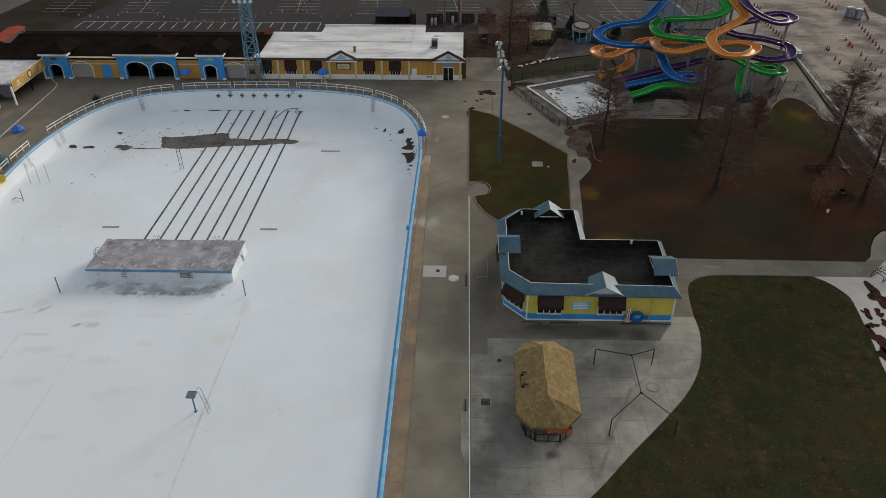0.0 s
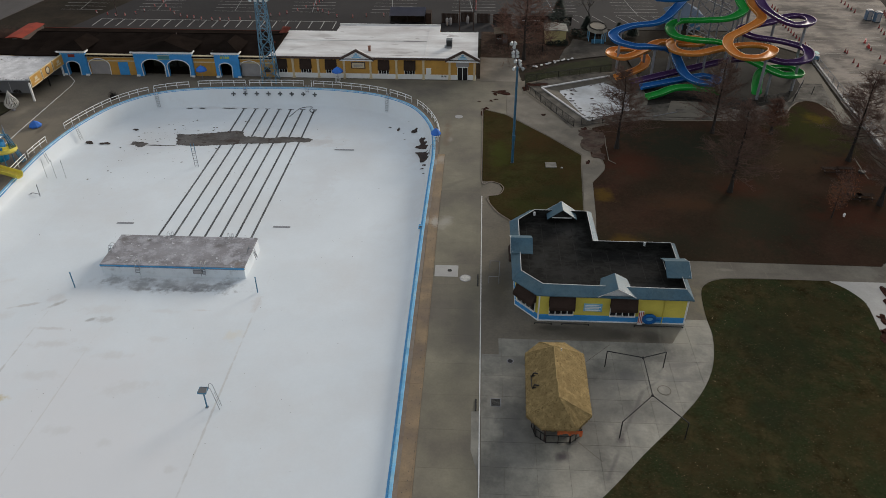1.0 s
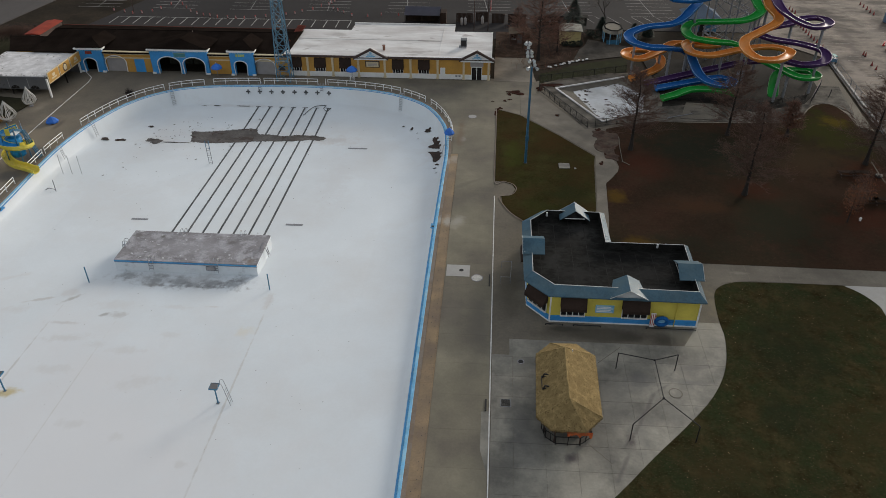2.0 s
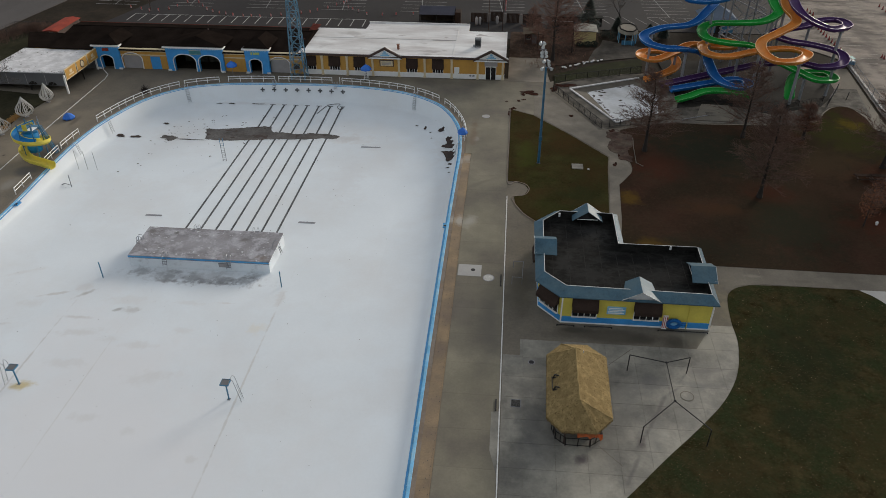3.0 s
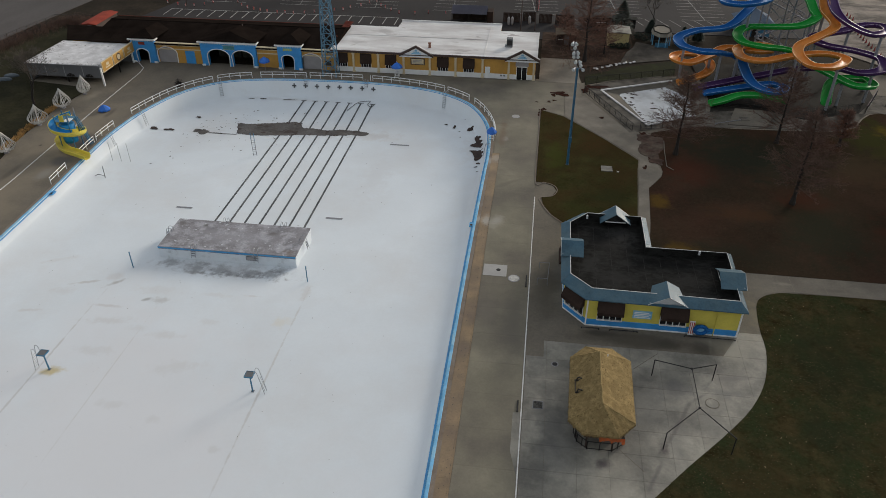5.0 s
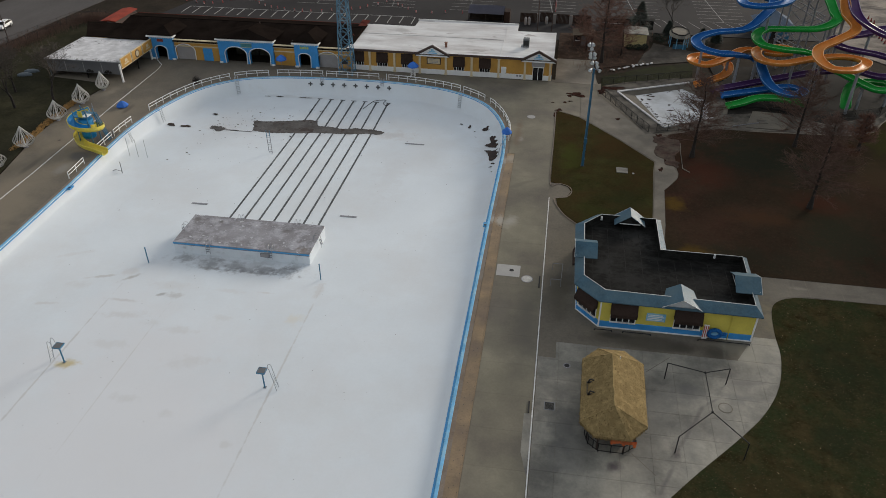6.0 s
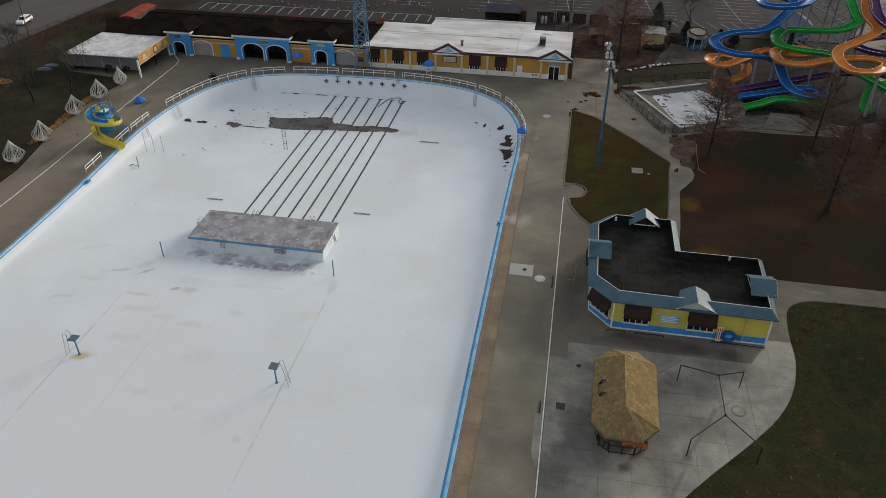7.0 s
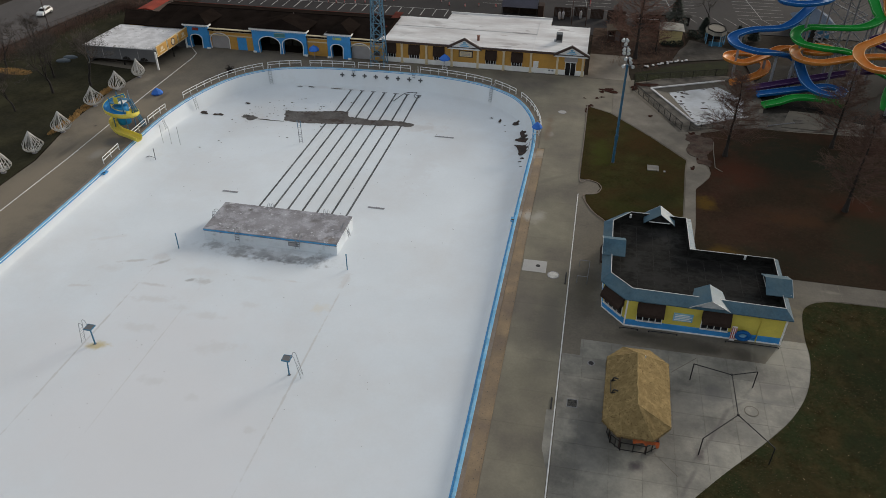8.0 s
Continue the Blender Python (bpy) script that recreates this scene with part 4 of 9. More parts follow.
BRICK = mat("weathered_brick", (0.20, 0.095, 0.065), 0.9, var=0.3, scale=2.0)
OLD_RED = mat("faded_red_flashing", (0.15, 0.042, 0.032), 0.9, spec=0.05, var=0.25, scale=0.5)
chim = thing("chimney", "small brick roof vent with metal cap", "chimney", at=(-21.6, 141.6, 4.33))
part("stack", boxes((-0.22, 0.22, -0.22, 0.22, 0, 0.95)), BRICK, chim)
part("cap", boxes((-0.3, 0.3, -0.3, 0.3, 0.95, 1.02)), BRICK, chim)

# ---- the arcade wing with the blue portals ----
PASSAGE = mat("dim_passage_wall", (0.075, 0.075, 0.06), 0.9, var=0.4, scale=0.9, bump=0.0, other=(0.03, 0.03, 0.027), cover=0.5, soft=0.3, spec=0.05)
wing = thing("arcade_wing", "ochre arcade building with azure portals and dark shingled roof", "building")


def arched(name, x0, x1, y, z1, openings, parent, material, thick=0.5, label="", trim=True):
    """A wall with round-arched openings (centre, width, spring height)."""
    outline = [(x0, -0.1)]
    for c, w, sp in openings:
        outline += [(c - w / 2, -0.1)] + [(c - w / 2 * math.cos(math.pi * i / 12), sp + w / 2 * 0.62 * math.sin(math.pi * i / 12)) for i in range(13)] + [(c + w / 2, -0.1)]
    outline += [(x1, -0.1), (x1, z1), (x0, z1)]
    bm = slab(outline, 0, thick)
    for v in bm.verts:
        v.co = Vector((v.co.x, y + thick - v.co.z, v.co.y))
    w_ = part(name, bm, material, parent, label)
    if trim:
        for c, w, sp in openings:
            bm = bmesh.new()
            arc = [Vector((c - w / 2, y - 0.05, 0)), *[Vector((c - (w / 2 + 0.1) * math.cos(math.pi * i / 12), y - 0.05, sp + (w / 2 * 0.62 + 0.1) * math.sin(math.pi * i / 12))) for i in range(13)], Vector((c + w / 2, y - 0.05, 0))]
            for a, b in zip(arc, arc[1:]):
                bar(bm, a, b, 0.095, n=6)
            part("arch_trim", bm, WHITE, w_)
    return w_


arched("wall", -77.6, -67.8, 138.1, 3.55, [(-75.4, 4.1, 1.9)], wing, OCHRE)
part("shutter", boxes((-77.4, -73.2, 138.4, 138.5, -0.1, 3.3)), SHUTTER, wing)
arched("wall", -56.2, -51.7, 138.1, 3.55, [], wing, OCHRE)
arched("wall", -46.9, -40.0, 138.1, 3.55, [(-45.0, 4.0, 1.9)], wing, OCHRE)
part("shutter", boxes((-47.0, -42.8, 138.4, 138.5, -0.1, 3.3)), SHUTTER, wing)
for a, b in ((-77.6, -67.8), (-56.2, -51.7), (-46.9, -40.0)):
    part("frieze", boxes((a, b, 137.98, 138.1, 2.75, 2.95), (a, b, 137.9, 138.5, 3.55, 3.75), (a, b, 137.8, 138.3, 4.05, 4.2)), CREAM, wing, "cream moulded frieze")
    part("upper_wall", boxes((a, b, 138.02, 138.4, 3.75, 4.05)), OCHRE, wing)
part("door", boxes((-71.5, -69.5, 138.02, 138.1, 0.0, 2.6)), AZURE, wing, "azure double door")
portals = [(-82.6, -77.6, 4.6, [(-80.4, 2.5, 2.0)]), (-67.8, -56.2, 4.7, [(-64.2, 4.5, 2.0), (-59.15, 4.3, 2.0)]), (-51.7, -46.9, 4.7, [(-49.7, 2.4, 2.1)])]
for a, b, z1, ops in portals:
    gate = arched("portal", a, b, 137.5, z1, ops, wing, AZURE, 0.9, "azure stucco portal with white arches")
    part("cornice", boxes((a - 0.35, b + 0.35, 137.2, 138.6, z1, z1 + 0.13), (a - 0.42, b + 0.42, 137.1, 138.65, z1 + 0.13, z1 + 0.29)), WHITE, gate, "white moulded cornice")
    for i in range(int((b - a) / 0.5)):
        part("dentil", boxes((a + 0.15 + 0.5 * i, a + 0.4 + 0.5 * i, 137.42, 137.5, z1 - 0.3, z1 - 0.08)), PALE_BLUE, gate)
    for x in (a + 0.25, b - 0.25):
        part("plinth", boxes((x - 0.35, x + 0.35, 137.3, 137.6, -0.1, 0.3)), WHITE, gate)
    for c, w, sp in ops:
        part("passage_back", boxes((c - w / 2 - 0.2, c + w / 2 + 0.2, 143.2, 143.3, -0.1, 4.0)), PASSAGE, wing)
    mid = (a + b) / 2
    bm = bmesh.new()
    ridge = bm.verts.new((mid, 139.8, z1 + 1.75)), bm.verts.new((mid, 145.5, z1 + 1.3))
    c4 = [bm.verts.new(p) for p in ((a - 0.3, 137.3, z1 + 0.4), (b + 0.3, 137.3, z1 + 0.4), (b + 0.3, 144.5, z1 + 0.2), (a - 0.3, 144.5, z1 + 0.2))]
    for f in ((c4[0], c4[1], ridge[0]), (c4[1], c4[2], ridge[1], ridge[0]), (c4[3], c4[0], ridge[0], ridge[1])):
        bm.faces.new(f)
    part("hip_roof", bm, ROOF_BROWN, wing, "dark brown hipped shingle roof")
sign_c = part("portal_sign", boxes((-62.9, -60.6, 137.4, 137.5, 3.5, 4.25)), mat("sea_green_sign", (0.06, 0.22, 0.24), 0.6, var=0.2, scale=2.0), wing, "sea-green sign board with pale rim")
part("sign_rim", boxes((-63.0, -60.5, 137.42, 137.48, 3.43, 3.5), (-63.0, -60.5, 137.42, 137.48, 4.25, 4.32)), CREAM, sign_c)
part("portal_sign", boxes((-80.9, -79.6, 137.4, 137.5, 3.7, 4.25)), ROOF_RED, wing)
sign_e = part("portal_sign", boxes((-50.6, -48.5, 137.42, 137.5, 3.7, 4.4)), POOL_BLUE, wing, "blue sign board with yellow-green marks")
LIME = mat("lime_sign_paint", (0.42, 0.47, 0.08), 0.6, var=0.15)
for x in (-50.25, -49.75, -49.3, -48.85):
    part("sign_mark", boxes((x - 0.16, x + 0.16, 137.38, 137.42, 3.82, 4.28)), LIME, sign_e)
bm = bmesh.new()
r = [bm.verts.new(p) for p in ((-92, 137.6, 4.0), (-40.2, 137.6, 4.0), (-40.2, 148.0, 5.3), (-92, 148.0, 5.3), (-40.2, 154.4, 4.0), (-94, 154.4, 4.0), (-92, 137.6, 3.8), (-40.2, 137.6, 3.8), (-40.2, 154.4, 3.8), (-94, 154.4, 3.8))]
for f in ((0, 1, 2, 3), (3, 2, 4, 5), (0, 6, 7, 1), (5, 4, 8, 9), (6, 9, 8, 7), (0, 3, 5, 9, 6), (1, 7, 8, 4, 2)):
    bm.faces.new([r[i] for i in f])
part("roof", bm, ROOF_BROWN, wing, "long dark brown shingled roof")
part("roof_edge", boxes((-94, -40.2, 154.4, 154.52, 3.7, 4.06)), OLD_RED, wing, "thin faded red roof edge")
bm = slab([(-97.0, 138.2), (-92.02, 138.2), (-92.02, 147.2), (-102.0, 147.2)], 3.66, 3.8)
part("side_roof", bm, ROOF_BROWN, wing, "low dark side roof")
for x in (-88.0, -79.0, -67.5, -56.4, -44.5):
    part("roof_seam", bars([((x, 137.9, 4.05), (x + 0.2, 148.0, 5.34))], 0.035, 4), ROOF_BROWN, wing)
part("hip_cap", bars([((-58.5, 138.8, 4.2), (-62.6, 148.0, 5.36))], 0.09, 5), BROWN_TRIM, wing, "reddish brown hip cap")
part("ridge_cap", bars([((-92, 148.0, 5.32), (-40.3, 148.0, 5.32))], 0.09, 6), ROOF_BROWN, wing)
part("rear_wall", boxes((-92, -40.3, 153.8, 154.1, -0.1, 3.7), (-92, -91.7, 139, 153.8, -0.1, 3.8), (-101.0, -92, 146.5, 146.7, -0.1, 3.66), (-101.0, -100.8, 146.0, 146.5, -0.1, 3.66), (-92, -82.6, 138.3, 138.6, -0.1, 3.8)), OCHRE, wing)
bm = bmesh.new()
v = [bm.verts.new(p) for p in ((-41.4, 144.2, 4.95), (-40.5, 144.2, 4.7), (-40.2, 155.2, 4.6), (-42.0, 155.2, 4.75))]
bm.faces.new(v)
bmesh.ops.solidify(bm, geom=bm.faces[:], thickness=0.2)
part("valley_roof", bm, OLD_RED, wing, "red roof strip between the buildings")
# ---- lanes, crosses and stains in the pool ----
def pool_z(x, y):
    """Height of the pool floor or its swept side."""
    return bed_z(y, min((x - p) ** 2 + (y - q) ** 2 for p, q in EVEN_RIM) ** 0.5)



def on_floor(outline, lift=0.012, cells=0.0):
    bm = sheet(outline)
    if cells:
        for axis in (0, 1):
            lo, hi = min(p[axis] for p in outline), max(p[axis] for p in outline)
            for k in range(1, int((hi - lo) / cells)):
                at = lo + k * cells
                bmesh.ops.bisect_plane(bm, geom=bm.verts[:] + bm.edges[:] + bm.faces[:], plane_co=(at, at, 0), plane_no=(1 - axis, axis, 0))
    for y, _ in DEPTH[1:-1]:
        bmesh.ops.bisect_plane(bm, geom=bm.verts[:] + bm.edges[:] + bm.faces[:], plane_co=(0, y, 0), plane_no=(0, 1, 0))
    for v in bm.verts:
        d = min((v.co.x - x) ** 2 + (v.co.y - y) ** 2 for x, y in EVEN_RIM) ** 0.5
        v.co.z = bed_z(v.co.y, d) + lift + (0.03 if d < SPREAD else 0)
    return bm


for i in range(7):
    a, b = Vector((-43.86 + i * 2.18, 83.2)), Vector((-44.6 + i * 2.26, 129.5))
    w = 0.15
    single("lane_line", on_floor([(a.x - w, a.y), (a.x + w, a.y), (b.x + w, b.y), (b.x - w, b.y)], 0.016), LINE_BLACK, "black painted swimming lane line", "lane line", "lane lines", "structure")
    single("lane_end_bar", on_floor([(b.x - 0.5, b.y), (b.x + 0.5, b.y), (b.x + 0.5, b.y + 0.25), (b.x - 0.5, b.y + 0.25)], 0.016), LINE_BLACK, "black painted lane end bar", "lane line", "lane end bars", "structure")
for i in range(8):
    x = -47.0 + i * 2.25
    rim_y = max(q for p, q in EVEN_RIM if abs(x - p) < 1.7)
    lean = lambda z: rim_y - 0.30 - 0.51 * (-0.15 - z) / 2.6
    bm = bmesh.new()
    for x0, x1, z0, z1 in ((x - 0.42, x + 0.42, -1.16, -0.92), (x - 0.12, x + 0.12, -1.44, -1.16), (x - 0.12, x + 0.12, -0.92, -0.64)):
        v = [bm.verts.new((px, lean(pz) - out, pz)) for out in (0.0, 0.06) for px, pz in ((x0, z0), (x1, z0), (x1, z1), (x0, z1))]
        for f in ((0, 1, 2, 3), (7, 6, 5, 4), (0, 4, 5, 1), (1, 5, 6, 2), (2, 6, 7, 3), (3, 7, 4, 0)):
            bm.faces.new([v[k] for k in f])
    single("target_cross", bm, LINE_BLACK, "black painted cross target on the pool wall", "wall mark", "lane target crosses", "structure")
for x0, x1, y in ((-51.1, -48.65, 86.75), (-28.5, -26.05, 86.7), (-24.25, -20.9, 112.7)):
    single("floor_grate", on_floor([(x0, y - 0.22), (x1, y - 0.22), (x1, y + 0.22), (x0, y + 0.22)], 0.03), GREY_STEEL, "long grey steel drain grate in the pool floor", "drain", "pool floor grates")
mud = [(-52.0, 113.4), (-52.6, 115.2), (-53.4, 117.2), (-53.2, 117.9), (-51.4, 117.8), (-49.5, 118.3), (-47.5, 118.6), (-45.0, 119.3), (-43.2, 119.7), (-41.9, 119.2), (-41.2, 117.6), (-39.0, 117.4), (-36.5, 117.0), (-33.5, 117.5), (-30.5, 117.3), (-28.9, 116.7), (-29.4, 115.6),
       (-31.5, 115.5), (-33.8, 114.9), (-37.0, 114.6), (-40, 114.4), (-42.2, 114.0), (-44.6, 113.6), (-47, 113.2), (-49.5, 113.1), (-51.3, 113.3)]
rmud = random.Random(14)
mud = [(p.x + rmud.gauss(0, 0.13), p.y + rmud.gauss(0, 0.10)) for p in glide([(x, y, 0) for x, y in mud], 7, True)]
single("mud_puddle", on_floor(mud, 0.02), MUD, "dried dark mud puddle on the pool floor", "mud", kind="stuff")
for k, (x, y, rx, ry) in enumerate(((-58.6, 113.4, 1.4, 1.0), (-55.0, 113.0, 2.4, 0.22))):
    single("mud_smear", on_floor(ragged(x, y, rx, ry, 40 + k), 0.018), MUD, "thin grey mud smear on the pool floor", "mud", "mud smears", "stuff")
DRIFTS = ([(-10.0, 117.1), (-9.65, 118.1), (-8.8, 118.1), (-8.25, 116.7), (-7.6, 114.4), (-8.1, 113.2), (-9.4, 113.3), (-10.6, 113.9), (-9.65, 115.2)],
          [(-10.4, 111.9), (-9.3, 111.9), (-8.1, 112.2), (-8.05, 109.8), (-8.25, 108.5), (-9.1, 107.8), (-9.5, 109.9), (-10.05, 111.4)])
rdr = random.Random(9)
for k, knots in enumerate(DRIFTS):
    edge = [(p.x + rdr.gauss(0, 0.06), p.y + rdr.gauss(0, 0.09)) for p in glide([(x, y, 0) for x, y in knots], 5, True)]
    single("leaf_patch", on_floor(edge, 0.045, 0.35), LEAF_MUD, "wet dark leaf litter drifted against the pool edge", "leaf litter", "leaf patches in the pool", "stuff")
for k, (x, y, rx, ry) in enumerate(((-10.9, 120.9, 0.9, 0.75), (-8.45, 106.75, 0.28, 0.4), (-8.7, 105.4, 0.25, 0.22), (-8.35, 103.5, 0.16, 0.16), (-14.1, 121.4, 0.26, 0.62), (-15.75, 122.3, 0.26, 0.2), (-12.3, 124.6, 0.7, 0.4), (-11.2, 123.4, 0.35, 0.2), (-9.6, 120.2, 0.3, 0.2),
                                    (-13.0, 119.6, 0.14, 0.14), (-12.6, 117.2, 0.12, 0.12), (-67.4, 113.2, 0.7, 0.6), (-64.6, 113.2, 0.85, 0.5),
                                    (-61.6, 119.3, 0.5, 0.35), (-52.7, 129.4, 0.8, 0.18), (-55.0, 129.2, 0.5, 0.15), (-47.5, 129.6, 1.6, 0.12))):
    single("leaf_patch", on_floor(ragged(x, y, rx, ry, 70 + k, 40, 0.3), 0.04, 0.4), LEAF_MUD, "wet dark leaf litter drifted in the pool", "leaf litter", "leaf patches in the pool", "stuff")
rng = random.Random(5)
bm = bmesh.new()
for i_ in range(420):
    x, y = rng.uniform(-66, -9), rng.uniform(40, 130)
    s = rng.uniform(0.03, 0.10) if y > 82 else rng.uniform(0.02, 0.06)
    if i_ > 260:
        x, y, s = rng.gauss(-58, 6), rng.gauss(118, 7), rng.choice((0.06, 0.1, 0.14, 0.22))
    a = rng.uniform(0, 3.1)
    z = floor_z(y) + 0.035
    if min((x - p) ** 2 + (y - q) ** 2 for p, q in EVEN_RIM) < 60:
        continue
    if abs(x + 38) < 9.6 and 73 < y < 81:
        continue
    bm.faces.new([bm.verts.new((x + s * math.cos(a + k), y + s * 0.7 * math.sin(a + k), z)) for k in (0, 1.5, 3.2, 4.6)])
single("scattered_leaves", bm, LEAF_MUD, "small dry leaves scattered over the pool floor", "leaves", kind="stuff")
hose = glide([(-35.0, 126.5, -3.06), (-34.1, 129.6, -3.06), (-33.1, 130.6, -3.06), (-31.7, 130.8, -3.06), (-31.9, 129.3, -3.06), (-31.0, 128.2, -3.06), (-30.6, 129.6, -3.06)], 5)
t = thing("loose_hose", "black hose lying tangled across the lane ends", "hose", at=(0, 0, 0))
part("hose", bars(list(zip(hose, hose[1:])), 0.05, 6), BLACK_IRON, t)
part("nozzle", bars([(hose[0], hose[0] + Vector((-0.1, -0.4, 0)))], 0.09, 6), GREY_STEEL, t)
# ---- lifeguard stands and posts in the pool ----
def guard_stand(x, y, turn):
    z = floor_z(y)
    t = thing("lifeguard_stand", "lifeguard stand on a single blue post with ladder", "lifeguard stand", "pool lifeguard stands", at=(x, y, z), turn=turn)
    part("post", bar(bmesh.new(), (0, 0, 0), (0, 0, 2.3), 0.08, 0.075, 10), BLUE_STEEL, t)
    part("base_plate", boxes((-0.16, 0.16, -0.16, 0.16, 0, 0.03)), GREY_STEEL, t)
    top = part("platform", boxes((-0.4, 0.4, -0.4, 0.4, 2.3, 2.4)), GREY_WALL, t, "grey weathered platform")
    part("platform_edge", boxes((-0.45, 0.45, -0.45, -0.4, 2.27, 2.42), (-0.45, 0.45, 0.4, 0.45, 2.27, 2.42), (-0.45, -0.4, -0.4, 0.4, 2.27, 2.42), (0.4, 0.45, -0.4, 0.4, 2.27, 2.42)), BLUE_STEEL, top)
    for s in (-0.3, 0.3):
        pts = glide([(0.5, s, 2.4), (0.6, s, 2.95), (0.9, s, 3.0), (1.05, s, 2.3), (1.4, s, 0.0)], 4)
        part("ladder_rail", bars(list(zip(pts, pts[1:])), 0.03, 5), GALV, t)
    for i in range(6):
        f = i / 6
        part("rung", bars([((1.1 + 0.28 * f, -0.3, 2.0 - 1.9 * f), (1.1 + 0.28 * f, 0.3, 2.0 - 1.9 * f))], 0.025, 5), GALV, t)


guard_stand(-26.5, 51.2, 0)
guard_stand(-49.1, 51.4, 180)
for x in (-26.45, -49.5):
    t = thing("rope_post", "slim blue rope post in the pool", "post", "rope posts", at=(x, 70.7, floor_z(70.7)))
    part("post", bar(bmesh.new(), (0, 0, 0), (0, 0, 2.3), 0.07, 0.07, 8), BLUE_STEEL, t)
    part("cap", bar(bmesh.new(), (0, 0, 2.3), (0, 0, 2.36), 0.09, 0.09, 8), BLUE_STEEL, t)
ladder = thing("standing_ladder", "tall grey metal ladder standing on the pool floor", "ladder", at=(-45.7, 105.2, floor_z(105.2)))
for s in (-0.28, 0.28):
    part("rail", bars([((s, 0, 0), (s - 0.16, 0.32, 2.6))], 0.045, 5), GREY_STEEL, ladder)
    part("top_rail", bars([((s - 0.16, 0.32, 2.6), (s - 0.25, 0.5, 3.9))], 0.055, 5), BLUE_STEEL, ladder, "blue painted upper rail")
for i in range(9):
    part("rung", bars([((-0.28 - 0.06 * (i + 1) * 0.45, 0.05 * i + 0.03, 0.4 * i + 0.25), (0.28 - 0.06 * (i + 1) * 0.45, 0.05 * i + 0.03, 0.4 * i + 0.25))], 0.03, 5), GREY_STEEL, ladder)
for x, y in ((-67.7, 99.3), (-66.4, 99.6), (-65.0, 99.9)):
    t = thing("net_pole", "thin leaning metal pole in the pool", "pole", "thin poles", at=(x, y, pool_z(x, y)))
    part("pole", bars([((0, 0, 0), (-0.35, 0.5, 3.0))], 0.04, 5), GALV, t)
t = thing("basket_post", "fallen metal basket post on the pool floor", "post", at=(-65.9, 93.6, pool_z(-65.9, 93.6)))
part("post", bars([((0, 0, 0), (-0.1, 0.2, 1.9))], 0.06, 6), GREY_STEEL, t)
part("arm", bars([((0, 0, 0.35), (-1.1, 0.2, 0.45)), ((-1.1, 0.2, 0.45), (-2.0, -0.1, 0.1)), ((-1.1, 0.2, 0.45), (-1.7, 0.6, 0.15)), ((-2.0, -0.1, 0.1), (-0.6, -0.5, 0.1))], 0.05, 5), GREY_STEEL, t)

# ---- white rails along the pool edge ----
def rail_section(a, b, gap=0.0):
    """A rail between two places on the rim, 0.9 m outside it."""
    line = even([Vector((x, y, 0)) for x, y in grow(RIM, 1.1)[:-2]], 0.25)
    near = lambda q: min(range(len(line)), key=lambda i: (line[i].x - q[0]) ** 2 + (line[i].y - q[1]) ** 2)
    i, j = sorted((near(a), near(b)))
    pts = line[i:j + 1]
    t = thing("guard_rail", "white painted pipe guard rail along the pool deck", "railing", "pool guard rails", at=(0, 0, 0))
    up = Vector((0, 0, 1))
    for h in (0.58, 1.08):
        sub = pts[::4] + [pts[-1]]
        pipe = [p + up * h for p, q in zip(sub, sub[1:]) if (q - p).length > 0.05] + [pts[-1] + up * h]
        part("rail", sweep(bmesh.new(), pipe, [(0.055 * math.cos(1.047 * c), 0.055 * math.sin(1.047 * c)) for c in range(6)]), WHITE, t)
    k = max(2, round((j - i) * 0.25 / 2.0) + 1)
    for m in range(k):
        p = pts[round(m * (len(pts) - 1) / (k - 1))]
        part("post", bar(bmesh.new(), p - up * 0.03, p + up * 1.1, 0.06, n=6), WHITE, t)


RAILS = (((-5.6, 112.5), (-11, 125.2)), ((-12.4, 126.2), (-16.4, 130)), ((-17.0, 130.4), (-31.5, 133.6)), ((-33.6, 133.7), (-44.0, 133.5)), ((-44.8, 133.5), (-53.8, 132.6)), ((-55.5, 132.2), (-61.5, 129.8)),
         ((-62.4, 129.2), (-70.7, 112.5)), ((-71.2, 107.5), (-71.1, 102)), ((-71.1, 101.2), (-70.8, 96.4)), ((-70.3, 92.0), (-70.0, 87.2)))
for a, b in RAILS:
    rail_section(a, b)
for x, y, turn, dr in ((-16.6, 129.15, -22, 2.6), (-61.0, 129.0, 30, 2.6), (-32.6, 132.7, 0, 0.75), (-44.6, 132.5, 0, 0.75), (-70.1, 103.2, 92, 1.6), (-69.3, 113.0, 76, 2.2), (-6.8, 107.8, -90, 1.4)):
    pool_ladder((x + 0.38 * math.sin(radians(turn)), y - 0.38 * math.cos(radians(turn)), 0.05), turn, dr)
for x, y in ((-32.0, 133.4),):
    t = thing("rim_post", "short white post at the pool rim", "post", at=(x, y, 0))
    part("post", bar(bmesh.new(), (0, 0, 0), (0, 0, 1.3), 0.06, n=6), WHITE, t)

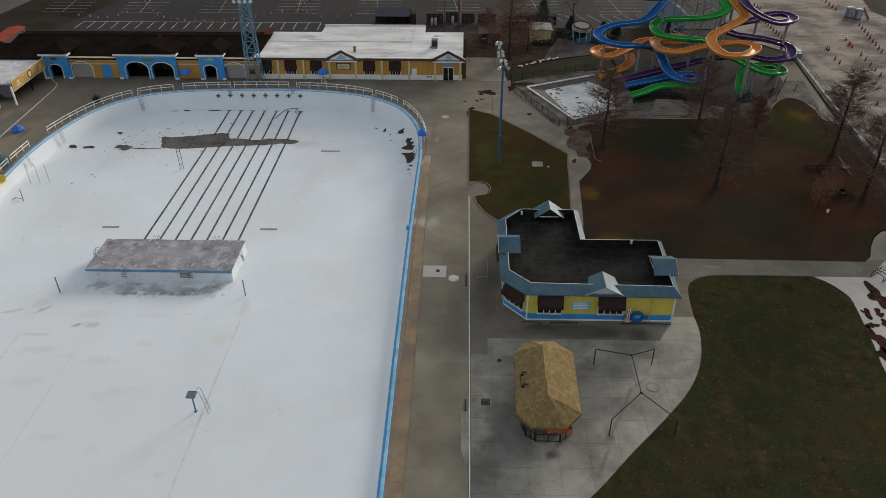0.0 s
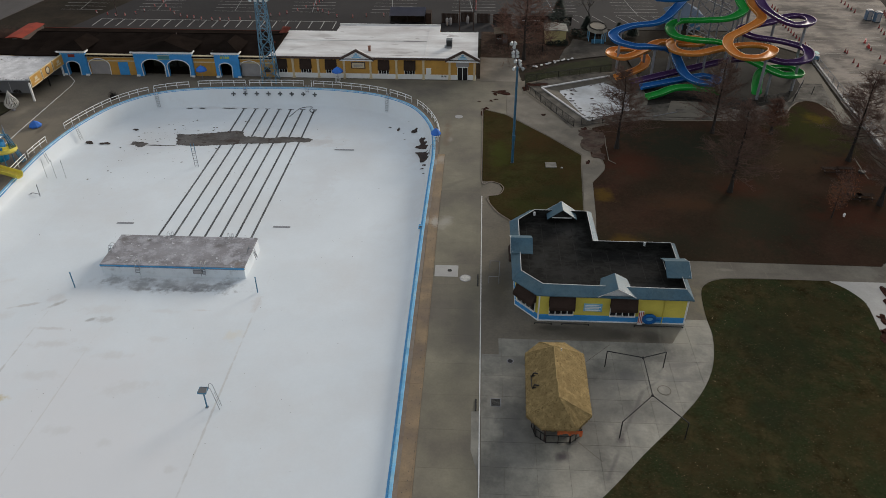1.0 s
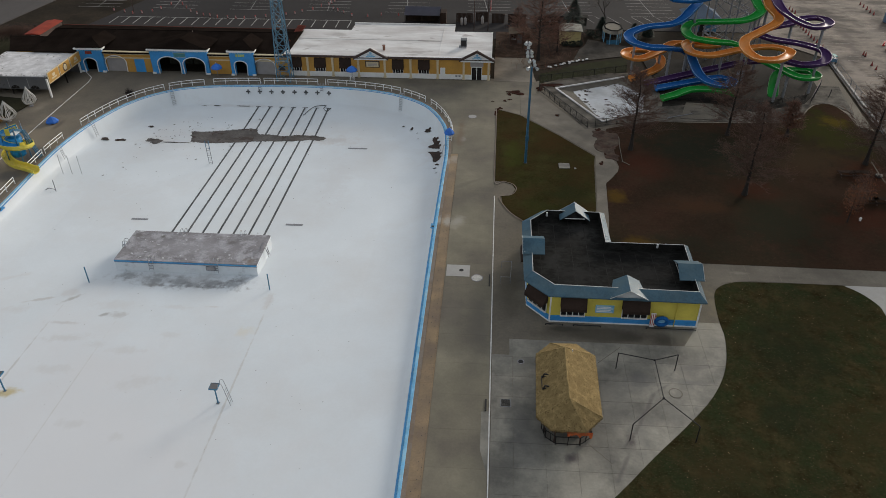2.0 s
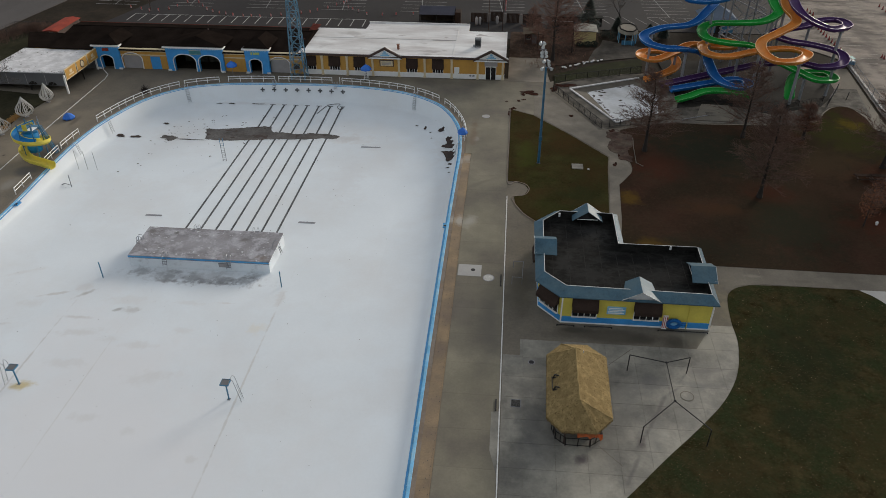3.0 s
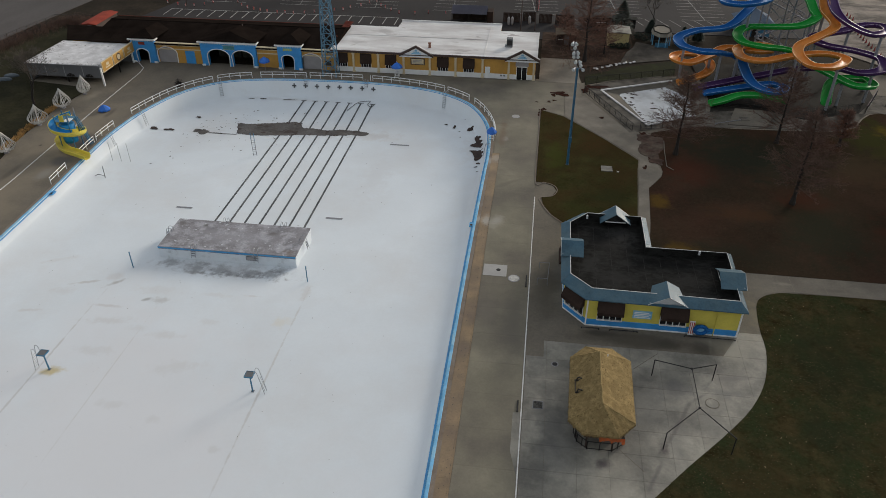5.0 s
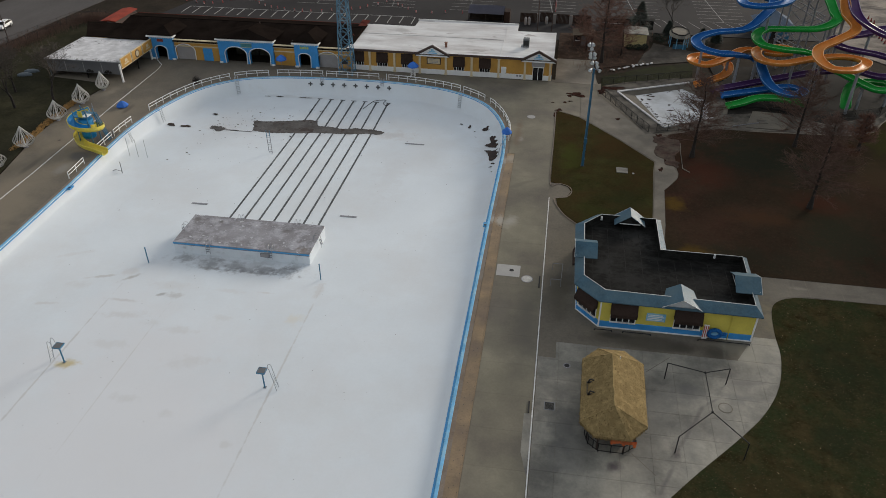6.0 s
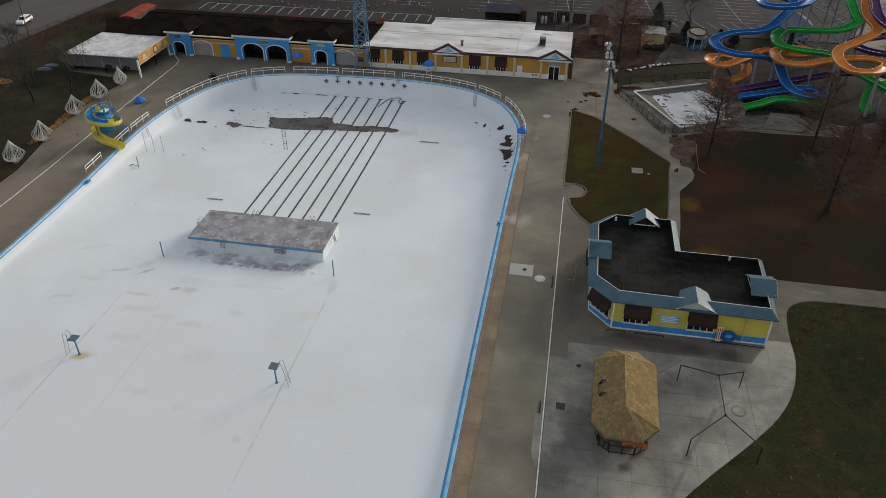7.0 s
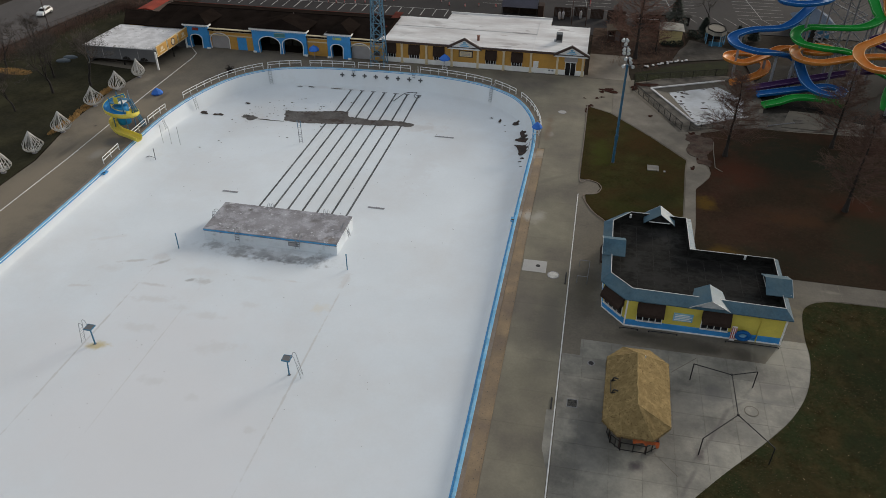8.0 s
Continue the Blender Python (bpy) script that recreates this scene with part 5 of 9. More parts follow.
# ---- umbrellas and lifeguard chairs on the deck ----
def umbrella(x, y, z, r, h, chair=True, lean=0):
    t = thing("deck_umbrella", "bright blue canvas umbrella on the pool deck", "umbrella", "blue deck umbrellas", at=(x, y, z), turn=lean)
    part("pole", bar(bmesh.new(), (0, 0, 0), (0, 0, h + 0.9), 0.05, n=6), GREY_STEEL, t)
    bm = bmesh.new()
    n = 8
    top = bm.verts.new((0, 0, h + 0.85))
    a = [bm.verts.new((r * 0.6 * math.cos(6.283 * i / n), r * 0.6 * math.sin(6.283 * i / n), h + 0.45)) for i in range(n)]
    b = [bm.verts.new((r * math.cos(6.283 * i / n), r * math.sin(6.283 * i / n), h)) for i in range(n)]
    c = [bm.verts.new((r * math.cos(6.283 * i / n), r * math.sin(6.283 * i / n), h - 0.22)) for i in range(n)]
    for i in range(n):
        j = (i + 1) % n
        bm.faces.new((a[i], a[j], top))
        bm.faces.new((b[i], b[j], a[j], a[i]))
        bm.faces.new((c[i], c[j], b[j], b[i]))
    can = part("canopy", bm, CANVAS_BLUE, t)
    part("finial", bar(bmesh.new(), (0, 0, h + 0.85), (0, 0, h + 1.0), 0.05, 0.01, 6), WHITE, can)
    if chair:
        c_ = thing("lifeguard_chair", "tall white lifeguard chair under a blue umbrella", "lifeguard chair", "lifeguard chairs", at=(x - 0.05, y + 0.1, z))
        for sx in (-0.32, 0.32):
            for sy in (-0.32, 0.32):
                part("leg", bars([((sx * 1.4, sy * 1.4, 0), (sx, sy, 1.2))], 0.04, 5), WHITE, c_)
        part("seat", boxes((-0.36, 0.36, -0.36, 0.36, 1.15, 1.21)), WHITE, c_)
        part("backrest", boxes((-0.36, 0.36, 0.32, 0.38, 1.21, 1.5)), WHITE, c_)
        for i in range(3):
            part("rung", bars([((-0.42, -0.4, 0.3 + 0.3 * i), (0.42, -0.4, 0.3 + 0.3 * i))], 0.03, 5), WHITE, c_)


umbrella(-6.7, 110.9, 0, 0.85, 1.45)
umbrella(-76.2, 113.4, 0, 1.05, 0.3, False)
umbrella(-54.2, 136.3, 0, 1.1, 2.0, False)
umbrella(-27.2, 135.8, 0, 1.1, 2.35)
t = thing("planter", "dark shrub in a round deck planter", "planter", at=(-67.6, 125.6, 0))
part("pot", lathe(bmesh.new(), [(0.42, 0), (0.62, 0.7), (0.56, 0.72), (0.5, 0.6)], 12), BROWN_TRIM, t)
bm = bmesh.new()
rg = random.Random(3)
for _ in range(120):
    d = Vector((rg.gauss(0, 1), rg.gauss(0, 1), abs(rg.gauss(0, 1)))).normalized()
    bar(bm, (0, 0, 0.55), Vector((0, 0, 0.65)) + d * rg.uniform(0.6, 1.15), 0.035, 0.012, 3)
part("twigs", bm, BARK, t)

# ---- light tower and light pole ----
def flood(parent, p, aim, r=0.3):
    p = Vector(p)
    d = Vector(aim).normalized()
    lamp = part("floodlight", bar(bmesh.new(), p - d * 0.35, p + d * 0.15, r * 0.45, r, 10), GALV, parent)
    part("lens", bar(bmesh.new(), p + d * 0.15, p + d * 0.2, r * 0.93, r * 0.93, 10), LAMP_GLASS, lamp)


TOWER_BLUE = mat("faded_blue_steel", (0.085, 0.20, 0.29), 0.55, var=0.2, scale=1.2, bump=0.03)
tower = thing("light_tower", "blue lattice steel floodlight tower by the pool", "light tower", at=(-40.5, 135.8, 0))
H, wb, wt = 17.2, 1.35, 0.75
leg = lambda sx, sy, f: Vector((sx * (wb + (wt - wb) * f), sy * (wb + (wt - wb) * f), H * f))
CORN = ((-1, -1), (1, -1), (1, 1), (-1, 1))
for c in CORN:
    part("leg", bars([(leg(*c, 0), leg(*c, 1))], 0.10, 6), TOWER_BLUE, tower)
N = 8
for i in range(N):
    f0, f1 = i / N, (i + 1) / N
    for a, b in zip(CORN, CORN[1:] + CORN[:1]):
        part("brace", bars([(leg(*a, f0), leg(*b, f1)), (leg(*b, f0), leg(*a, f1)), (leg(*a, f1), leg(*b, f1))], 0.055, 5), TOWER_BLUE, tower)
part("control_box", boxes((-0.6, 0.5, -1.25, -1.0, 2.3, 3.2)), BLACK_IRON, tower)
part("lamp_rail", bars([((-2.0, -0.85, H - 0.3), (2.0, -0.85, H - 0.3)), ((-2.0, -0.85, H - 1.3), (2.0, -0.85, H - 1.3))], 0.07, 6), TOWER_BLUE, tower)
for i in range(4):
    for z in (H - 0.2, H - 1.2):
        flood(tower, (-1.5 + i * 1.0, -1.1, z), (0.0, -1, -0.35), 0.34)

pole = thing("light_pole", "tall blue steel floodlight pole on the lawn", "light pole", at=(5.7, 103.6, 0))
part("pole", bar(bmesh.new(), (0, 0, 0), (0, 0, 15.6), 0.22, 0.16, 10), POLE_BLUE, pole)
part("footing", bar(bmesh.new(), (0, 0, -0.05), (0, 0, 0.10), 0.33, 0.3, 12), JOINT, pole)
part("junction_box", boxes((-0.25, 0.25, -0.42, -0.2, 4.0, 4.8)), POLE_BLUE, pole)
lean = lambda z: -0.22 * (z - 15.4)
part("lamp_frame", bars([((0, 0, 15.2), (lean(19.3), 0, 19.3))] + [((lean(z) - 0.5, 0, z), (lean(z) + 0.5, 0, z)) for z in (15.5, 16.5, 17.4, 18.2, 19.0)], 0.06, 6), GREY_STEEL, pole)
for z, row in ((15.4, (-0.5, 0.75)), (16.0, (0.5,)), (16.5, (-0.1, 0.5)), (17.3, (-0.25, 0.3)), (17.8, (-0.2, 0.35)), (18.6, (0.05,)), (19.1, (-0.2, 0.3))):
    for x in row:
        flood(pole, (lean(z) + x, -0.1, z), (x, -0.9, -0.35), 0.27)

# ---- the kiosk ----
PALE_TRIM = mat("pale_metal_trim", (0.47, 0.48, 0.48), 0.6, var=0.2, scale=1.2, bump=0.02)
GABLE_BOARD = mat("grey_white_boards", (0.50, 0.52, 0.53), 0.7, var=0.12, scale=1.0, bump=0.05)
TAR_SEAM = mat("greyed_tar_seam", (0.026, 0.025, 0.024), 0.9, var=0.4, scale=1.5, spec=0.05)
kiosk = thing("kiosk", "yellow refreshment kiosk with blue metal mansard roof", "kiosk")
WALL = [(5.05, 67.9), (7.5, 65.15), (23.9, 65.2), (23.9, 75.7), (14.95, 75.7), (14.95, 82.5), (7.3, 82.5), (5.05, 80.2)]
RIMK = [(5.5, 68.65), (7.87, 66.2), (23.65, 65.9), (23.85, 75.2), (14.5, 75.2), (14.5, 82.1), (7.75, 82.2), (5.55, 79.7)]
EAVE = [(4.5, 67.6), (7.2, 64.78), (24.35, 64.6), (24.5, 75.85), (15.3, 75.9), (15.2, 82.8), (7.2, 82.9), (4.5, 80.1)]
ZE, ZR = 3.85, 4.4


def loft(loops):
    bm = bmesh.new()
    rings = [[bm.verts.new(p) for p in l] for l in loops]
    n = len(rings[0])
    for a, b in zip(rings, rings[1:]):
        for i in range(n):
            bm.faces.new((a[i], a[(i + 1) % n], b[(i + 1) % n], b[i]))
    return bm


at_z = lambda l, z: [(x, y, z) for x, y in l]
part("wall", loft([at_z(WALL, 0.85), at_z(WALL, 3.85)]), YELLOW, kiosk)
OUTW = grow(WALL, 0.05)
part("base_band", loft([at_z(OUTW, 0.12), at_z(OUTW, 0.85), at_z(WALL, 0.9)]), AZURE, kiosk, "azure painted base band")
part("base_trim", loft([at_z(WALL, -0.05), at_z(grow(WALL, 0.09), -0.05), at_z(grow(WALL, 0.09), 0.13), at_z(WALL, 0.16)]), WHITE, kiosk)
part("mansard", loft([at_z(WALL, ZE - 0.05), at_z(EAVE, ZE - 0.12), at_z(EAVE, ZE), at_z(RIMK, ZR)]), STEEL_ROOF, kiosk, "blue-grey standing seam metal mansard")
part("roof_edge", loft([at_z(grow(RIMK, 0.02), ZR - 0.05), at_z(grow(RIMK, 0.02), ZR + 0.03), at_z(grow(RIMK, -0.07), ZR + 0.03), at_z(grow(RIMK, -0.07), ZR - 0.05)]), PALE_TRIM, kiosk, "white metal roof edge")
INN = grow(RIMK, -0.09)
part("parapet", loft([at_z(INN, ZR), at_z(INN, 3.2)]), TAR, kiosk)
part("flat_roof", slab(grow(RIMK, -0.07), 3.1, 3.25), TAR, kiosk, "flat black tar roof with scuffs and painted parapet shade")
for k in range(9):
    x = 6.6 + 1.9 * k
    part("roof_seam", boxes((x, x + 0.09, 66.6 if x > 8 else 68.6, 81.6 if x < 14.2 else 74.9, 3.25, 3.258)), TAR_SEAM, kiosk, "greyed seam of roofing felt")
for i in range(8):
    a, b = Vector((*EAVE[i], ZE)), Vector((*EAVE[(i + 1) % 8], ZE))
    c, d = Vector((*RIMK[i], ZR)), Vector((*RIMK[(i + 1) % 8], ZR))
    k = max(2, int((b - a).length / 0.6))
    for j in range(k + 1):
        f = j / k
        part("seam", bar(bmesh.new(), a.lerp(b, f) + Vector((0, 0, 0.02)), c.lerp(d, f) + Vector((0, 0, 0.012)), 0.007, n=4), STEEL_ROOF, kiosk)


def gable(cx, cy, turn, half, rise, back, z0=3.95, front=0.0, pinch=1.0):
    """A small gabled dormer, its face towards local -y."""
    g_ = part("gable", bmesh.new(), STEEL_ROOF, kiosk, "blue-grey gabled dormer")
    m = pose(cx, cy, 0, 0, 0, turn)
    bm = bmesh.new()
    th = 0.08
    for s in (-1, 1):
        lo = [(0, front - 0.25, z0 + rise), (s * (half + 0.2), front - 0.25, z0 - 0.14), (s * (half + 0.2) * pinch, back, z0 + rise - (rise + 0.14) * pinch), (0, back, z0 + rise)]
        v = [bm.verts.new(m @ Vector(p)) for p in lo] + [bm.verts.new(m @ Vector((p[0], p[1], p[2] + th))) for p in lo]
        for f in ((0, 1, 2, 3), (7, 6, 5, 4), (0, 4, 5, 1), (1, 5, 6, 2), (2, 6, 7, 3)):
            bm.faces.new([v[i] for i in f])
    part("gable_roof", bm, STEEL_ROOF, g_)
    for y, nm in ((front, "gable_face"), (back - 0.1, "gable_back")):
        bm = bmesh.new()
        w = half if y == front else half * pinch * 0.98
        bm.faces.new([bm.verts.new(m @ Vector(p)) for p in ((-w, y, z0), (w, y, z0), (w, y, z0 + (half - w) * rise / half), (0, y, z0 + rise * half / (half + 0.2)), (-w, y, z0 + (half - w) * rise / half))] if w < half else [bm.verts.new(m @ Vector(p)) for p in ((-w, y, z0), (w, y, z0), (0, y, z0 + rise * half / (half + 0.2)))])
        part(nm, bm, GABLE_BOARD if y == front else TAR, g_)
    part("back_sill", bars([(m @ Vector((-half * 0.75, back - 0.16, z0 + 0.12)), m @ Vector((half * 0.75, back - 0.16, z0 + 0.12)))], 0.09, 4), WHITE, g_)
    bm = bmesh.new()
    for s in (-1, 1):
        bar(bm, m @ Vector((0, front - 0.27, z0 + rise + 0.03)), m @ Vector((s * (half + 0.2), front - 0.27, z0 - 0.1)), 0.05, n=4)
    bar(bm, m @ Vector((-half, front - 0.05, z0 + 0.02)), m @ Vector((half, front - 0.05, z0 + 0.02)), 0.06, n=4)
    part("rake_trim", bm, PALE_TRIM, g_)


gable(15.95, 65.0, 0, 1.9, 1.0, 2.75, pinch=0.7)
gable(11.25, 82.75, 180, 1.7, 1.25, 2.0)
gable(4.7, 74.1, -90, 1.75, 0.8, 2.35, 4.42)
gable(24.45, 70.0, 90, 1.75, 0.8, 2.5, 4.42)
for x, y in ((20.6, 74.75), (7.7, 81.2)):
    part("vent_pipe", bar(bmesh.new(), (x, y, 4.15), (x, y, 4.62), 0.13, n=8), GABLE_BOARD, kiosk, "pale roof vent pipe")


def kiosk_window(a, b, n):
    """A counter window with an awning between two points of the wall."""
    a, b = Vector(a), Vector(b)
    u = (b - a).normalized()
    o = Vector((u.y, -u.x))
    w = (b - a).length
    P = lambda s, d, z: Vector((a.x + u.x * s + o.x * d, a.y + u.y * s + o.y * d, z))

    def quad(nm, rows, m_, par, lab=""):
        bm = bmesh.new()
        for s0, s1, d0, d1, z0, z1 in rows:
            v = [bm.verts.new(P(s, d, z)) for z in (z0, z1) for s, d in ((s0, d0), (s1, d0), (s1, d1), (s0, d1))]
            for f in ((3, 2, 1, 0), (4, 5, 6, 7), (0, 1, 5, 4), (1, 2, 6, 5), (2, 3, 7, 6), (3, 0, 4, 7)):
                bm.faces.new([v[i] for i in f])
        return part(nm, bm, m_, par, lab)
    win = quad("window", [(0.1, w - 0.1, 0.0, 0.04, 1.0, 2.2)], GLASS, kiosk)
    quad("window_frame", [(0.1 + (w - 0.2) * i / n - 0.04, 0.1 + (w - 0.2) * i / n + 0.04, 0.03, 0.1, 1.0, 2.2) for i in range(n + 1)] + [(0.05, w - 0.05, 0.03, 0.25, 0.93, 1.0)], WHITE, win)
    bm = bmesh.new()
    v = [bm.verts.new(P(s, d, z)) for s, d, z in ((0, 0.02, 3.7), (w, 0.02, 3.7), (w, 0.7, 2.35), (0, 0.7, 2.35), (0, 0.7, 1.95), (w, 0.7, 1.95), (0, 0.02, 2.35), (w, 0.02, 2.35))]
    for f in ((0, 1, 2, 3), (3, 2, 5, 4), (0, 3, 6), (1, 7, 2)):
        bm.faces.new([v[i] for i in f])
    part("awning", bm, BROWN_AWN, kiosk, "dark brown fabric awning")


kiosk_window((8.6, 65.17), (11.5, 65.17), 4)
kiosk_window((15.4, 65.18), (18.4, 65.18), 4)
kiosk_window((5.15, 67.75), (7.2, 65.45), 4)
kiosk_window((5.05, 76.6), (5.05, 73.2), 4)
bd = part("menu_board", boxes((12.5, 14.55, 65.08, 65.16, 1.55, 2.6)), PALE_BLUE, kiosk, "pale blue menu board")
for i in range(4):
    part("lettering", boxes((12.65, 14.4 - 0.2 * (i % 2), 65.05, 65.08, 1.68 + 0.22 * i, 1.78 + 0.22 * i)), WHITE, bd)
for x in (23.82, 7.42):
    part("corner_trim", boxes((x, x + 0.16, 65.07, 65.27, 0.1, 3.8)), WHITE, kiosk)
part("downpipe", bars([((21.4, 65.08, 0.0), (21.4, 65.08, 3.8))], 0.05, 6), YELLOW, kiosk)
sg = thing("ring_sign", "blue swim-ring sign board leaning on the kiosk", "sign", at=(19.9, 64.75, 0.0))
bm = bmesh.new()
pts = [Vector((0.62 * math.cos(i * 0.3142), 0, 0.95 + 0.5 * math.sin(i * 0.3142))) for i in range(21)]
for a, b in zip(pts, pts[1:]):
    bar(bm, a, b, 0.22, n=8)
part("ring", bm, SLIDE_BLUE, sg, smooth=True)
part("ring_centre", bar(bmesh.new(), (0, 0.05, 0.95), (0, 0.1, 0.95), 0.45, n=12), PALE_BLUE, sg)
part("striped_panel", boxes((-1.25, -0.7, 0.05, 0.12, 0.05, 2.0)), WHITE, sg)
part("stripes", boxes(*[(-1.22 + 0.2 * i, -1.14 + 0.2 * i, 0.02, 0.05, 0.3, 1.9) for i in range(3)]), CONE_RED, sg)
part("arm", bars([((0.6, 0, 0.9), (1.2, 0, 0.95))], 0.16, 6), SLIDE_BLUE, sg)
for x0, x1 in ((7.1, 9.0), (10.2, 13.2), (18.3, 23.7)):
    t = thing("floor_rail", "low dark metal floor rail before the kiosk", "rail", "low kiosk rails", at=(0, 0, 0))
    part("bar", bars([((x0, 64.5, 0.14), (x1, 64.5, 0.14))], 0.05, 5), BLACK_IRON, t)
    for x in (x0, x1):
        part("foot", bars([((x, 64.5, -0.03), (x, 64.5, 0.16))], 0.06, 5), BLACK_IRON, t)
t = thing("queue_rail", "pale metal queue rail on the kiosk's side", "rail", at=(0, 0, 0))
part("rail", bars([((3.3, 75.2, 1.0), (3.15, 71.9, 1.0)), ((3.3, 75.2, 0.5), (3.15, 71.9, 0.5))], 0.035, 6), GREY_STEEL, t)
for x, y in ((3.3, 75.2), (3.15, 71.9)):
    part("post", bars([((x, y, -0.03), (x, y, 1.05)), ((x, y, 1.0), (x - 1.2, y, 1.0)), ((x - 1.2, y, 1.0), (x - 1.2, y, -0.03))], 0.035, 6), GREY_STEEL, t)

# ---- the thatched bar ----
hut = thing("thatched_hut", "thatched palm-roof bar hut with black railing", "hut")
OCT = [(5.5, 48.0), (6.8, 46.5), (10.0, 46.5), (11.6, 48.3), (11.75, 56.6), (9.95, 58.3), (7.3, 58.3), (5.75, 56.5)]
R0, R1 = (8.35, 48.45, 4.85), (8.4, 55.35, 4.85)
bm = bmesh.new()
lo = [bm.verts.new((x, y, 2.5)) for x, y in OCT]
hi = [bm.verts.new((x, y, 2.75)) for x, y in OCT]
ra, rb = bm.verts.new(R0), bm.verts.new(R1)
for i in range(8):
    bm.faces.new((lo[i], lo[(i + 1) % 8], hi[(i + 1) % 8], hi[i]))
for f in ((7, 0), (0, 1), (1, 2), (2, 3), (3, 4), (4, 5), (5, 6), (6, 7)):
    mid_a = rb if f[0] in (4, 5, 6, 7) else ra
    mid_b = rb if f[1] in (4, 5, 6, 7) else ra
    if mid_a == mid_b:
        bm.faces.new((hi[f[0]], hi[f[1]], mid_a))
    else:
        bm.faces.new((hi[f[0]], hi[f[1]], mid_b, mid_a))
bm.faces.new(lo[::-1])
bmesh.ops.subdivide_edges(bm, edges=bm.edges[:], cuts=6, use_grid_fill=True)
rg = random.Random(8)
for v in bm.verts:
    if v.co.z > 2.52:
        v.co += Vector((rg.gauss(0, 0.012), rg.gauss(0, 0.012), rg.gauss(0, 0.02)))
part("roof", bm, THATCH, hut, "tan palm thatch roof")
for a, b in ((R0, R1), (R0, (*OCT[0], 2.75)), (R0, (*OCT[3], 2.75)), (R1, (*OCT[4], 2.75)), (R1, (*OCT[5], 2.75)), (R1, (*OCT[6], 2.75)), (R1, (*OCT[7], 2.75))):
    a, b = Vector(a), Vector(b)
    bm = bmesh.new()
    rr = 0.05 if (a - b).length > 6 else 0.03
    cord = [a.lerp(b, k / 8) + Vector((rg.gauss(0, 0.03), rg.gauss(0, 0.03), rg.gauss(0, 0.02))) for k in range(9)]
    sweep(bm, cord, [(rr * math.cos(1.047 * k), rr * math.sin(1.047 * k)) for k in range(6)])
    part("ridge", bm, THATCH_RIDGE, hut)
bm = bmesh.new()
for i in range(8):
    a, b = Vector((*OCT[i], 2.6)), Vector((*OCT[(i + 1) % 8], 2.6))
    k = int((b - a).length / 0.05)
    for j in range(k):
        p = a.lerp(b, (j + rg.random()) / k)
        bar(bm, p, p + Vector((rg.gauss(0, 0.05), rg.gauss(0, 0.05), -rg.uniform(0.12, 0.32))), 0.02, 0.008, 3)
tagged(part("fringe", bm, THATCH, hut), kind="stuff")
for x, y in ((6.4, 48.6), (7.3, 47.4), (9.7, 47.4), (10.8, 48.8), (10.9, 56.1), (6.5, 56.0), (7.6, 57.4), (9.6, 57.4), (10.85, 52.4), (6.45, 52.3)):
    part("post", bars([((x, y, -0.03), (x, y, 2.75))], 0.09, 7), BROWN_TRIM, hut)
part("counter", boxes((7.2, 10.0, 48.6, 56.0, -0.03, 1.05)), BROWN_TRIM, hut)
part("counter_top", boxes((6.9, 10.3, 48.3, 56.3, 1.05, 1.12)), BROWN_AWN, hut)
ORANGE_CLOTH = mat("orange_cloth", (0.48, 0.11, 0.03), 0.85, var=0.25, scale=2.0)
for i in range(9):
    x = 8.3 + 0.25 * i
    drop = rg.uniform(0.35, 0.75)
    bm = bmesh.new()
    v = [bm.verts.new(p) for p in ((x, 46.62, 2.42), (x + 0.29, 46.62, 2.42), (x + 0.29, 46.56, 2.42 - drop * rg.uniform(0.8, 1.0)), (x + 0.14, 46.52, 2.42 - drop), (x, 46.56, 2.42 - drop * rg.uniform(0.7, 1.0)))]
    bm.faces.new(v)
    bmesh.ops.solidify(bm, geom=bm.faces[:], thickness=0.015)
    part("valance_strip", bm, ORANGE_CLOTH, hut, "ragged orange cloth strip")
RAILP = [(6.2, 49.0), (6.5, 47.9), (7.4, 47.15), (9.7, 47.15), (10.8, 48.1)]
for a, b in zip(RAILP, RAILP[1:]):
    part("railing", bars([((*a, 1.05), (*b, 1.05)), ((*a, 0.15), (*b, 0.15)), ((*a, -0.03), (*a, 1.05)), ((*b, -0.03), (*b, 1.05)), (((a[0] + b[0]) / 2, (a[1] + b[1]) / 2, 0), ((a[0] + b[0]) / 2, (a[1] + b[1]) / 2, 1.05))], 0.045, 5), BLACK_IRON, hut)
for y in (51.0, 52.6):
    part("roof_vent", bars([((6.2, y, 3.25), (6.35, y, 3.75)), ((6.35, y, 3.75), (6.75, y - 0.1, 3.75)), ((6.1, y, 3.3), (6.9, y, 3.5))], 0.07, 6), BLACK_IRON, hut)
part("vent_link", bars([((6.1, 51.0, 3.45), (6.1, 52.6, 3.45))], 0.05, 5), BLACK_IRON, hut)
part("roof_tag", bars([((9.2, 55.3, 4.35), (9.2, 55.3, 4.6))], 0.06, 5), WHITE, hut)
for ob in hut.children:
    ob.location.x -= 0.2

